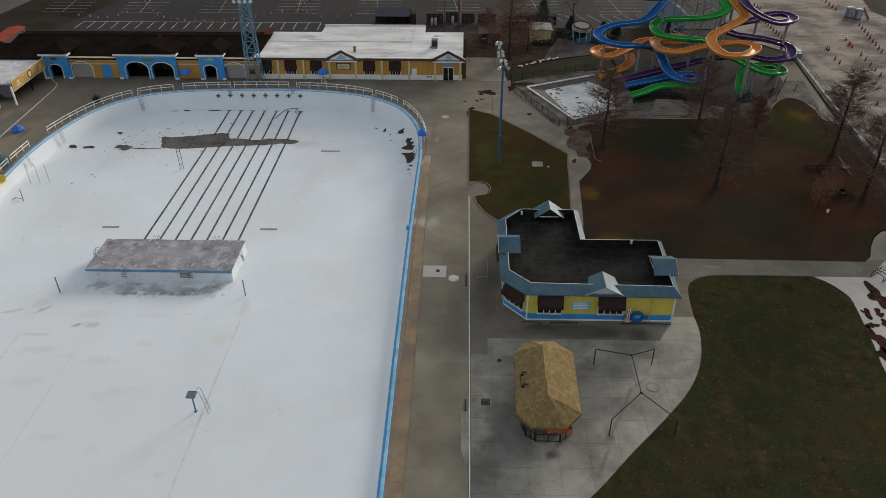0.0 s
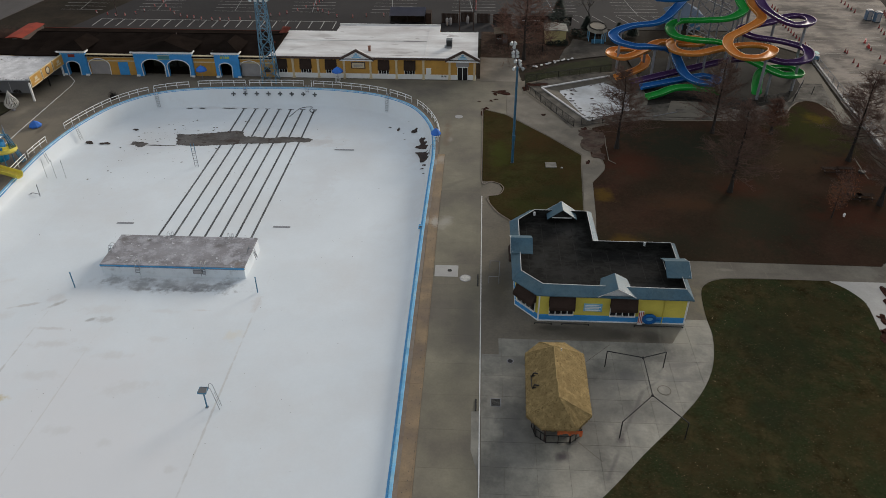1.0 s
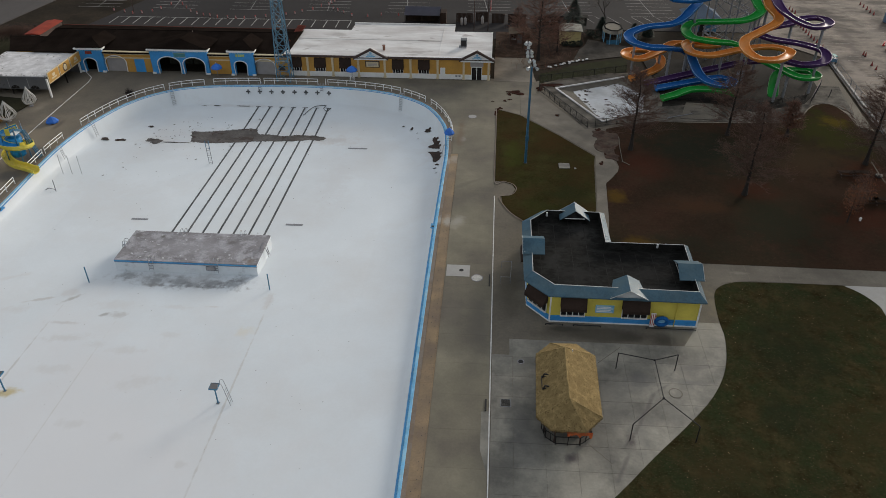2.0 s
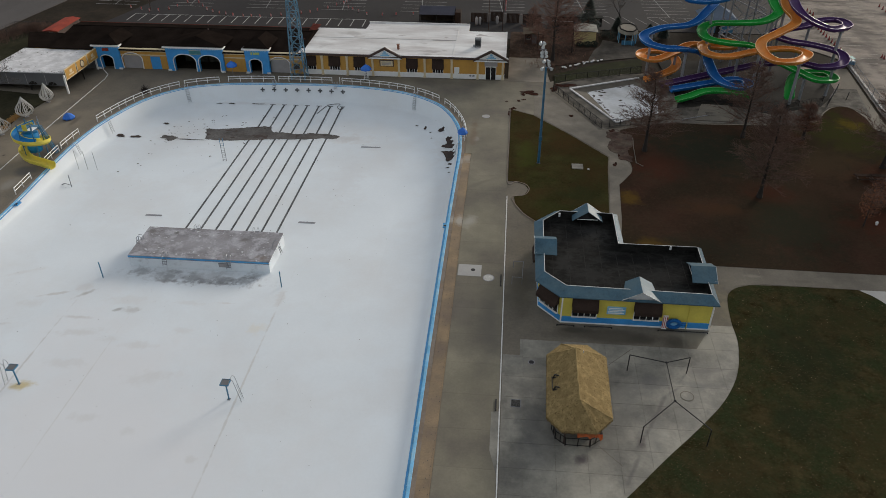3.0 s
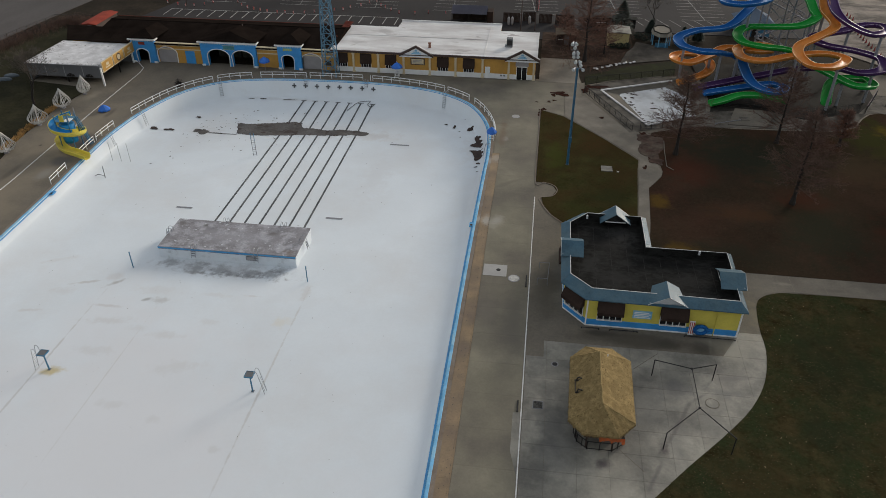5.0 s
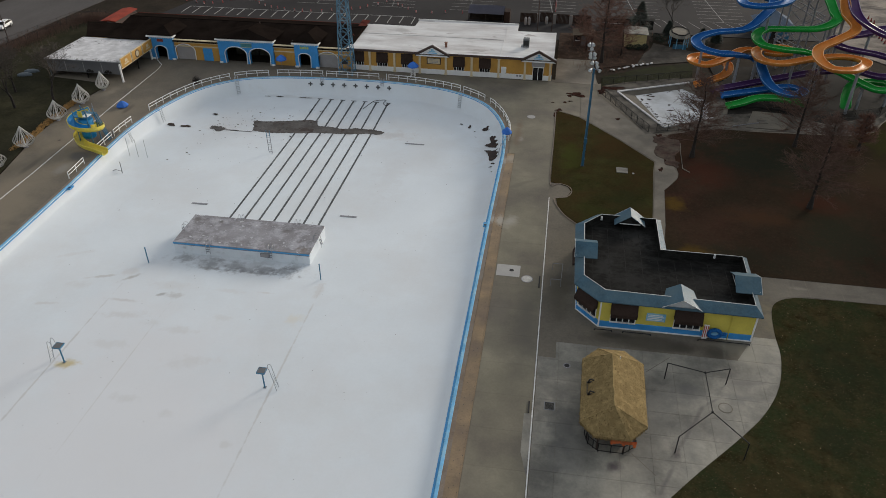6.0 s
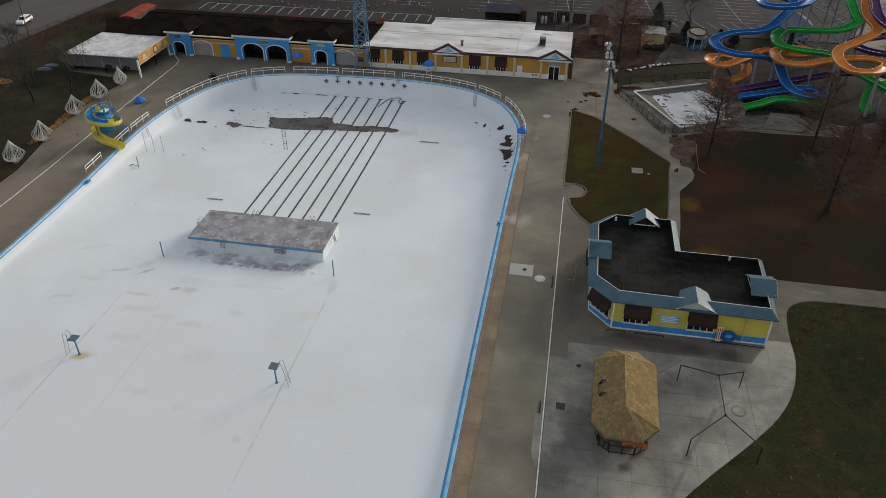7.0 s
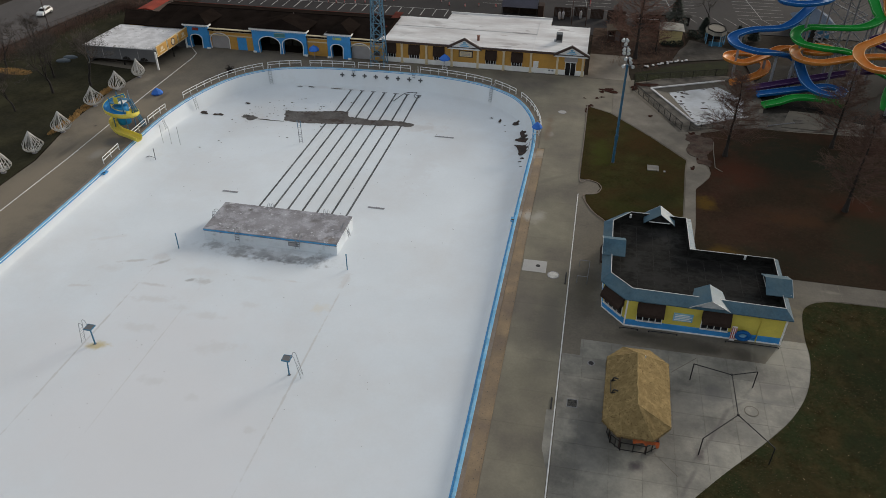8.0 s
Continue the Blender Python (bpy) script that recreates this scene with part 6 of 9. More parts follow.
shade = thing("shade_frame", "black steel frame for shade sails, bare", "shade frame")
FEET = [(14.13, 57.81), (20.23, 57.94), (14.24, 48.12), (20.36, 48.25)]
HS = 2.2
for a in FEET:
    part("leg", bars([((*a, -0.03), (*a, HS))], 0.055, 7), BLACK_IRON, shade)
N0, N1 = (17.69, 56.98, HS), (17.65, 51.65, HS)
for a, b in ((N0, (*FEET[0], HS)), (N0, (*FEET[1], HS)), (N1, (*FEET[2], HS)), (N1, (*FEET[3], HS)), (N0, N1)):
    part("beam", bars([(a, b)], 0.055, 7), BLACK_IRON, shade)
for a in (N0, N1):
    part("joint", lathe(bmesh.new(), [(0.05, -0.12), (0.13, -0.06), (0.13, 0.06), (0.05, 0.12)], 8, a), BLACK_IRON, shade)

# ---- covers, pads and drains in the paving ----
def disc_cover(x, y, r, m, lab, ring=None):
    t = thing("manhole_cover", lab, "manhole cover", at=(x, y, 0))
    part("lid", bar(bmesh.new(), (0, 0, 0.0), (0, 0, 0.03), r, r * 0.98, 24), m, t)
    part("ring", lathe(bmesh.new(), [(r, 0.0), (r + 0.1, 0.0), (r + 0.1, 0.022), (r, 0.022)], 24), ring or CONC_ISLAND, t)


COVER_PALE = mat("scuffed_cover_paint", (0.50, 0.485, 0.45), 0.8, var=0.25, scale=2.5, fine=7, bump=0.05)
disc_cover(-0.9, 72.8, 0.62, COVER_PALE, "round pale manhole cover in the walkway")
disc_cover(-3.2, 120.7, 0.6, CONC_LIGHT, "round pale manhole cover in the walkway")
disc_cover(4.2, 58.2, 0.28, BLACK_IRON, "small dark round drain cover")
disc_cover(19.7, 54.6, 0.6, CONC_PLAZA, "round grey manhole cover in the plaza", CONC_PATH)
t = thing("drain_pad", "pale square concrete pad with dark round drain", "drain pad", at=(-3.3, 74.2, 0))
part("pad", boxes((-1.45, 1.45, -1.2, 1.2, 0.0, 0.02)), CONC_LIGHT, t)
part("drain", bar(bmesh.new(), (0.4, 0.1, 0.02), (0.4, 0.1, 0.035), 0.28, n=16), BLACK_IRON, t)
t = thing("floor_drain", "dark square drain grate in the plaza", "drain", at=(2.6, 52.1, 0))
part("grate", boxes(*[(-0.45, 0.45, -0.42 + 0.12 * i, -0.36 + 0.12 * i, 0.0, 0.03) for i in range(8)]), BLACK_IRON, t)
part("frame", boxes((-0.5, 0.5, -0.5, -0.44, 0, 0.03), (-0.5, 0.5, 0.5, 0.56, 0, 0.03), (-0.52, -0.46, -0.5, 0.56, 0, 0.03), (0.46, 0.52, -0.5, 0.56, 0, 0.03)), GREY_STEEL, t)
t = thing("utility_box", "pale concrete utility lid in the lawn", "utility box", at=(11.7, 102.9, 0.035))
part("lid", boxes((-0.85, 0.85, -0.8, 0.8, -0.05, 0.12)), CONC_PLAZA, t)
part("marker", boxes((1.5, 1.8, -0.9, -0.6, -0.05, 0.1)), CONC_LIGHT, t)
for y0, y1 in ((71.2, 73.5), (50.9, 52.4)):
    t = thing("line_bracket", "dark metal bracket beside the white line", "bracket", "line brackets", at=(0.62, y0, 0))
    part("bracket", boxes((-0.08, 0.08, 0, y1 - y0, -0.02, 0.12)), BLACK_IRON, t)
# ---- water slides ----
COLUMN = mat("grey_column_paint", (0.25, 0.255, 0.275), 0.6, var=0.15, bump=0.02)


def flume(name, label, pts, material, rim, r=0.92, columns=True, every=14.0, z_min=3.4):
    t = thing(name, label, "water slide", "water slides")
    line = even(glide(pts, 10), 0.45)
    outer = [(r * math.cos(math.pi * (1 + i / 10)), 0.72 * r * math.sin(math.pi * (1 + i / 10)) + 0.3) for i in range(11)]
    inner = [((r - 0.09) * math.cos(math.pi * (2 - i / 10)), 0.68 * (r - 0.09) * math.sin(math.pi * (2 - i / 10)) + 0.3) for i in range(11)]
    sec = [(-r, 0.46), *outer, (r, 0.46), (r - 0.09, 0.46), *inner, (-r + 0.09, 0.46)]
    sweep_bm = sweep(bmesh.new(), line, sec, True, 0.5)
    shell = part("flume", sweep_bm, material, t, smooth=False)
    # lips in a paler colour that paints the highlight on the flume's edge
    for side in (-r + 0.02, r - 0.02):
        lip = sweep(bmesh.new(), line, [(side - 0.035, 0.44), (side + 0.035, 0.44), (side + 0.035, 0.48), (side - 0.035, 0.48)], True, 0.5)
        part("lip", lip, rim, shell, "rim with its edge highlight painted paler")
    k = int(every / 0.45)
    for i in range(0, len(line), int(4 / 0.45)):
        p, q = line[i], line[min(i + 1, len(line) - 1)]
        d = (q - p)
        if d.length < 0.01:
            continue
        d.normalize()
        s_ = d.cross(Vector((0, 0, 1))).normalized()
        u_ = s_.cross(d)
        arc = [p + s_ * (r + 0.03) * math.cos(math.pi * (1 + j / 8)) + u_ * (0.72 * (r + 0.03) * math.sin(math.pi * (1 + j / 8)) + 0.3) for j in range(9)]
        part("joint_flange", bars(list(zip(arc, arc[1:])), 0.05, 4), material, shell)
    if columns:
        for i in range(k // 2, len(line), k):
            p = line[i]
            if z_min < p.z < 13.2:
                col = part("column", bar(bmesh.new(), (p.x, p.y, -0.1), (p.x, p.y, p.z - 0.72 * r + 0.3), 0.27, 0.25, 10), COLUMN, t)
                part("saddle", boxes((p.x - 0.5, p.x + 0.5, p.y - 0.12, p.y + 0.12, p.z - 0.72 * r + 0.05, p.z - 0.72 * r + 0.3)), GREY_STEEL, col)
    return t


def rim_of(name, c):
    return mat(name, c, 0.35, var=0.15, bump=0.0)


flume("orange_slide", "glossy orange fibreglass water slide winding down loops",
      [(51.8, 152.0, 15.6), (52.2, 149.0, 14.6), (52.0, 145.3, 13.0), (53.0, 141.5, 11.5), (49.5, 138.7, 10.3), (46.0, 136.0, 9.5), (45.0, 132.0, 9.0), (46.4, 128.6, 8.6), (50.5, 129.7, 8.2), (53.9, 134.6, 7.8), (53.0, 138.3, 7.4), (49.9, 139.0, 7.2),
       (45.2, 137.9, 6.8), (40.5, 136.5, 6.3), (37.4, 138.9, 6.0), (37.6, 144.1, 5.8), (40.5, 147.3, 5.6), (44.0, 148.2, 5.4), (44.5, 146.2, 5.2), (41.5, 145.6, 5.0), (36.7, 148.3, 4.6), (32.6, 144.0, 4.2), (28.6, 141.0, 3.8),
       (26.2, 143.9, 3.4), (27.5, 147.6, 3.1), (31.4, 148.6, 2.8), (33.3, 145.4, 2.3), (32.5, 142.0, 1.7), (29.6, 140.1, 1.0), (26.4, 138.9, 0.4)], SLIDE_ORANGE, rim_of("orange_rim", (0.80, 0.48, 0.24)))
GREEN_RIM = rim_of("green_rim", (0.20, 0.50, 0.22))
flume("green_slide", "glossy green fibreglass water slide with a hairpin bend",
      [(49.3, 152.0, 15.6), (49.5, 148.9, 14.6), (50.1, 146.6, 13.0), (50.5, 144.8, 12.0), (47.6, 143.1, 11.0), (43.2, 144.4, 10.2), (39.1, 146.0, 9.5), (36.7, 143.2, 9.0), (37.3, 140.3, 8.4), (41.0, 139.9, 7.8), (45.8, 140.4, 7.2),
       (49.0, 139.0, 5.6), (52.7, 134.6, 4.8), (55.6, 131.9, 4.2), (59.1, 133.3, 3.8), (59.3, 137.2, 3.4), (56.0, 138.4, 3.1), (53.4, 136.6, 2.7), (52.2, 134.0, 1.6), (51.6, 131.6, 0.6)], SLIDE_GREEN, GREEN_RIM)
chute = flume("green_slide", "short green fibreglass runout chute at the splash pool", [(44.2, 130.9, 1.2), (42.4, 130.4, 1.75), (39.6, 130.6, 2.0), (36.4, 130.9, 1.7), (33.6, 130.2, 0.9), (31.2, 129.5, 0.45)], SLIDE_GREEN, GREEN_RIM)
for a, b in (((44.2, 130.4), (41.6, 129.9)), ((41.6, 129.9), (39.0, 130.0)), ((39.0, 130.0), (36.4, 130.3)), ((36.4, 130.3), (34.2, 129.9)), ((34.2, 129.9), (32.2, 129.3))):
    part("trestle", bars([((*a, 0.5), (*b, 0.5)), ((*a, 0.0), (*a, 0.7)), ((*a, 0.1), (*b, 0.45)), ((*a, 0.45), (*b, 0.1))], 0.09, 5), BLACK_IRON, chute)
flume("blue_slide", "glossy blue fibreglass water slide with long bend",
      [(45.6, 152.6, 15.9), (43.4, 148.4, 15.6), (40.4, 143.6, 15.1), (36.5, 141.9, 14.8), (33.6, 144.0, 14.5), (34.2, 149.2, 14.2), (37.6, 151.6, 14.0), (39.9, 149.8, 13.7), (39.0, 146.7, 13.0), (37.4, 144.9, 11.9), (36.0, 143.8, 10.8), (33.8, 143.2, 9.9), (29.2, 143.6, 9.1), (25.8, 141.3, 8.4), (26.2, 138.3, 7.9), (29.4, 137.4, 7.3), (31.9, 137.6, 7.2), (34.5, 140.2, 6.2), (36.7, 142.8, 5.0), (38.1, 141.9, 4.3), (38.2, 138.6, 3.8),
       (38.5, 134.6, 3.2), (39.9, 131.8, 2.8), (42.7, 131.3, 2.5), (44.6, 134.0, 2.3), (42.8, 136.5, 2.0), (37.8, 135.6, 1.4), (30.9, 134.2, 0.5)], SLIDE_BLUE, rim_of("blue_rim", (0.20, 0.38, 0.62)))
flume("purple_slide", "dark purple fibreglass water slide with wide loops",
      [(53.6, 153.0, 15.8), (53.4, 149.0, 15.0), (53.2, 143.6, 13.5), (55.4, 141.1, 12.0), (58.9, 139.6, 11.0), (63.2, 143.6, 10.4), (63.6, 148.4, 10.0), (60.9, 149.5, 9.6), (57.1, 147.6, 9.0), (51.0, 145.2, 8.4), (52.4, 142.6, 7.8), (58.3, 142.1, 7.0),
       (61.9, 139.9, 6.4), (60.9, 135.8, 5.8), (57.2, 135.6, 5.2), (54.2, 139.5, 4.6), (49.0, 141.0, 3.6), (43.9, 141.0, 2.4), (37.5, 139.4, 1.4), (29.4, 136.4, 0.5)], SLIDE_PURPLE, rim_of("purple_rim", (0.25, 0.18, 0.32)))

stower = thing("slide_tower", "grey steel slide tower with platforms and bracing", "tower", at=(48.6, 154.5, -0.1))
for sx in (-4.6, 0, 4.6):
    for sy in (-2.4, 2.4):
        part("leg", bars([((sx, sy, 0), (sx, sy, 17.2))], 0.16, 8), GREY_STEEL, stower)
for z in (15.2,):
    part("platform", boxes((-5.0, 5.0, -2.8, 2.8, z - 0.15, z)), GREY_STEEL, stower)
    part("handrail", bars([((-5, -2.8, z + 1.1), (5, -2.8, z + 1.1)), ((-5, 2.8, z + 1.1), (5, 2.8, z + 1.1)), ((-5, -2.8, z + 1.1), (-5, 2.8, z + 1.1)), ((5, -2.8, z + 1.1), (5, 2.8, z + 1.1))] if z > 5 else [((-5, 2.8, z + 1.1), (5, 2.8, z + 1.1))], 0.05, 5), GALV, stower)
for z in (0, 4, 8, 12):
    for sy in (-2.4, 2.4):
        for a, b in ((-4.6, 0), (0, 4.6)):
            part("brace", bars([((a, sy, z), (b, sy, z + 3.9)), ((b, sy, z), (a, sy, z + 3.9))], 0.06, 5), GREY_STEEL, stower)
for i in range(4):
    z0, s_ = 4.0 * i, 1 if i % 2 else -1
    part("stair", bars([((-s_ * 4.4, 3.4, z0), (s_ * 4.4, 3.4, z0 + 4.0)), ((-s_ * 4.4, 4.3, z0), (s_ * 4.4, 4.3, z0 + 4.0)), ((-s_ * 4.4, 4.3, z0 + 1), (s_ * 4.4, 4.3, z0 + 5.0))], 0.1, 5), GREY_STEEL, stower)
    for k in range(20):
        f = (k + 0.5) / 20
        x = -s_ * 4.4 + s_ * 8.8 * f
        part("tread", boxes((x - 0.15, x + 0.15, 3.4, 4.3, z0 + 4 * f - 0.03, z0 + 4 * f)), GREY_STEEL, stower)

# the splash pool at the foot of the slides
FLOOR = [(15.5, 134.8), (24.7, 139.5), (29.0, 134.0), (27.4, 125.9), (19.5, 122.2)]
bm = sheet([(9.5, 136.2), (16.1, 116.5), (20.4, 118.4), (29.6, 123.2), (31.4, 134), (30.6, 142), (24, 143.6), (14.5, 139.8)], [SPL], 0.03)
APRON = mat("stained_apron_concrete", (0.14, 0.126, 0.108), 0.88, var=0.3, scale=0.4, fine=2.5, other=(0.05, 0.045, 0.039), cover=0.42, soft=0.2, spec=0.08)
single("splash_surround", bm, APRON, "damp concrete surround of the splash pool", "pavement", kind="structure")
sp = thing("splash_pool", "small drained splash pool with snow-white floor", "pool")
part("basin_floor", slab(FLOOR, -0.8, -0.6), mat("weathered_basin_paint", (0.53, 0.55, 0.575), 0.75, var=0.08, scale=0.5, fine=3, other=(0.36, 0.365, 0.37), cover=0.25, soft=0.3, bump=0.05), sp, "weathered white painted floor")
bm = bmesh.new()
top, low = [bm.verts.new((x, y, 0.03)) for x, y in SPL], [bm.verts.new((x, y, -0.62)) for x, y in FLOOR]
for i in range(5):
    bm.faces.new((top[i], top[(i + 1) % 5], low[(i + 1) % 5], low[i]))
part("sloped_side", bm, CONC_PATH, sp, "bare grey concrete side")
for a, b in ((0, 1), (4, 0), (3, 4)):
    part("kerb", sweep(bmesh.new(), [Vector((*SPL[a], 0)), Vector((*SPL[b], 0))], [(-0.16, 0), (0.16, 0), (0.16, 0.2), (-0.16, 0.2)]), ROOF_SNOWY, sp, "white painted kerb")
rgx = random.Random(21)
EDGEL = [Vector((*FLOOR[4], 0)), Vector((*FLOOR[0], 0)), Vector((*FLOOR[1], 0))]
for k in range(44):
    x, y = rgx.uniform(16, 28), rgx.uniform(123, 138)
    if k > 16:
        e = EDGEL[0].lerp(EDGEL[1], rgx.random()) if k % 3 else EDGEL[1].lerp(EDGEL[2], rgx.random())
        x, y = e.x + rgx.uniform(0.1, 0.9), e.y - rgx.uniform(0, 0.3)
    if inside((x, y), FLOOR):
        q = 0.45 if k > 16 else 0.75
        single("leaf_patch", slab(ragged(x, y, q * rgx.uniform(0.2, 0.8), q * rgx.uniform(0.2, 0.6), 300 + k, 18), -0.62, -0.58), LEAF_MUD, "dark leaf litter on the splash pool floor", "leaf litter", "splash pool leaves", "stuff")
APRON_DARK = mat("dark_apron_concrete", (0.013, 0.0122, 0.011), 0.9, var=0.45, scale=0.35, fine=2, other=(0.030, 0.027, 0.024), cover=0.35, soft=0.3, spec=0.08)
single("slide_apron", slab([(31.6, 130.2), (31.0, 127.4), (36, 128.6), (41.5, 128.8), (47, 125.9), (57, 130), (62, 137), (63, 146), (56, 152), (31, 152), (31.6, 141)], -0.1, 0.034), APRON_DARK, "dark concrete apron under the slides", "pavement", kind="structure")
single("slide_path", slab([(29.2, 123.4), (29.8, 127.2), (31.0, 127.3), (36, 128.5), (41.5, 128.7), (47, 125.8), (57.6, 131.5), (62.2, 139), (66.4, 139), (64.2, 125.8), (62.6, 129.4), (60.4, 130.7), (58.4, 129.8), (56.6, 127.6), (54.4, 124.0), (51.5, 121.9), (34, 121.0), (24.2, 119.8), (24.0, 120.2)], -0.1, 0.018), APRON, "curving concrete path below the slides", "path", kind="structure")
BANK_GRASS = mat("bank_grass", (0.027, 0.031, 0.012), 0.95, var=0.4, scale=0.5, fine=2.5, bump=0.5, other=(0.019, 0.019, 0.010), cover=0.4, soft=0.3, spec=0.05)
single("hedge_bank", slab([(9.2, 137.0), (14, 140.0), (27, 144.4), (28, 152.6), (18, 148), (9.4, 142)], -0.1, 0.02), BANK_GRASS, "dull grass bank behind the fence", "lawn", kind="structure")
pump = thing("equipment_pad", "raised pale concrete pad beside the slide runout", "concrete pad")
part("slab", slab([(33.2, 122.0), (39.4, 121.8), (41.2, 125.6), (40.3, 128.9), (35.6, 129.2)], -0.1, 0.12), CONC_PATH, pump)
part("hatch", boxes((35.6, 37.2, 124.0, 125.4, 0.12, 0.17)), APRON, pump)
part("pipe", bars([((31.0, 121.9, 0.2), (35.6, 124.0, 0.2)), ((31.0, 121.9, 0.2), (31.0, 121.9, 0.0)), ((35.6, 124.0, 0.2), (35.6, 124.0, 0.1))], 0.07, 6), GREY_STEEL, pump)
PATH_LEAVES = mat("russet_path_leaves", (0.068, 0.044, 0.036), 0.95, var=0.4, scale=0.7, fine=4, bump=0.5, other=(0.11, 0.092, 0.075), cover=0.3, soft=0.25, spec=0.05)
for k, (x, y, rx_, ry_) in enumerate(((19.3, 111.4, 1.7, 4.9), (18.6, 114.9, 1.3, 1.5), (19.6, 106.6, 0.9, 1.3))):
    single("leaf_drift", slab(ragged(x, y, rx_, ry_, 410 + k, 46, 0.35), -0.02, 0.052 + 0.004 * k), PATH_LEAVES, "thin russet leaf litter blown over the path", "leaf litter", "path leaf drifts", "stuff")
rgs = random.Random(63)
rubble = lathe(bmesh.new(), [(0.0, 0.0), (0.30, 0.0), (0.26, 0.13), (0.12, 0.17)], 6)
stone = single("rubble_stone", rubble, ROOF_SNOWY, "pale broken stone lying along the grass bank", "stone", "rubble stones")
for k in range(13):
    f = (k + rgs.uniform(-0.3, 0.3)) / 12
    m_ = pose(11.5 + 8.0 * f + rgs.uniform(-0.3, 0.3), 145.9 + 5.2 * f + rgs.uniform(-0.3, 0.3), 0.0, 0, 0, rgs.uniform(0, 180))
    ob = copy_thing(stone, m_) if k else stone
    if not k:
        ob.matrix_world = m_
    ob.scale = (rgs.uniform(0.8, 2.0), rgs.uniform(0.7, 1.1), 1.0)
t = thing("gate_post", "short dark post by the curved path", "post", at=(62.6, 133.6, 0))
part("post", bar(bmesh.new(), (0, 0, 0), (0.15, 0, 1.5), 0.07, n=6), BLACK_IRON, t)
part("cap", bar(bmesh.new(), (0.15, 0, 1.5), (0.15, 0, 1.56), 0.1, n=6), BLACK_IRON, t)


# ---- fences ----
def fence(a, b, h, m, label, step=2.4, pickets=0.0, mesh_=None, r=0.05):
    a, b = Vector((*a, 0)), Vector((*b, 0))
    t = thing("fence", label, "fence", "park fences")
    L = (b - a).length
    n = max(1, round(L / step))
    up = Vector((0, 0, 1))
    for i in range(n + 1):
        p = a.lerp(b, i / n)
        part("post", bars([(p - up * 0.1, p + up * h)], r, 5), m, t)
    part("rail", bars([(a + up * (h - 0.06), b + up * (h - 0.06))], r * 0.8, 5), m, t)
    part("rail", bars([(a + up * 0.15, b + up * 0.15)], r * 0.8, 5), m, t)
    if pickets:
        k = int(L / pickets)
        tagged(part("picket_infill", bars([(a.lerp(b, i / k) + up * 0.1, a.lerp(b, i / k) + up * h) for i in range(k + 1)], 0.018, 3), m, t), kind="stuff")


fence((9.0, 133.1), (16.6, 117.3), 1.5, BLACK_IRON, "black iron picket fence by the splash pool", 2.0, 0.22)
fence((18.0, 118.0), (23.6, 119.4), 1.4, BLACK_IRON, "black iron picket fence by the splash pool", 2.0, 0.22)
fence((9.3, 137.2), (26.6, 143.8), 1.6, BLACK_IRON, "black iron picket fence by the grass bank", 2.2, 0.14)
fence((58.0, 130.0), (62.6, 138.4), 1.5, BLACK_IRON, "black iron picket fence by the slides", 2.0, 0.25)
fence((45.5, 126.3), (57.6, 131.5), 1.3, BLACK_IRON, "black iron picket fence by the slides", 2.4, 0.3)
for a, b in (((69.4, 156.0), (66.7, 128.0)), ((66.7, 128.0), (64.7, 102.5)), ((64.7, 102.5), (64.0, 70))):
    fence(a, b, 2.2, GREY_STEEL, "grey chain-link fence along the overflow lot", 3.0, 0.5)
    d = (Vector(b) - Vector(a)).normalized()
    p0, p1 = Vector((*a, 0)), Vector((*b, 0))
    single("fence_kerb", sweep(bmesh.new(), [p0 + Vector((0.7, 0, 0)), p1 + Vector((0.7, 0, 0))], [(-0.2, -0.05), (0.2, -0.05), (0.2, 0.16), (-0.2, 0.16)]), CONC_LIGHT, "pale concrete kerb along the fence", "kerb", "lot kerbs", "structure")
for a, b in (((-119.0, 128), (-113.2, 159.5)), ((-113.2, 159.5), (-98.5, 160.5)), ((-122, 95), (-119.0, 128))):
    fence(a, b, 2.0, BLACK_IRON, "dark chain-link fence by the road", 3.0, 0.6)


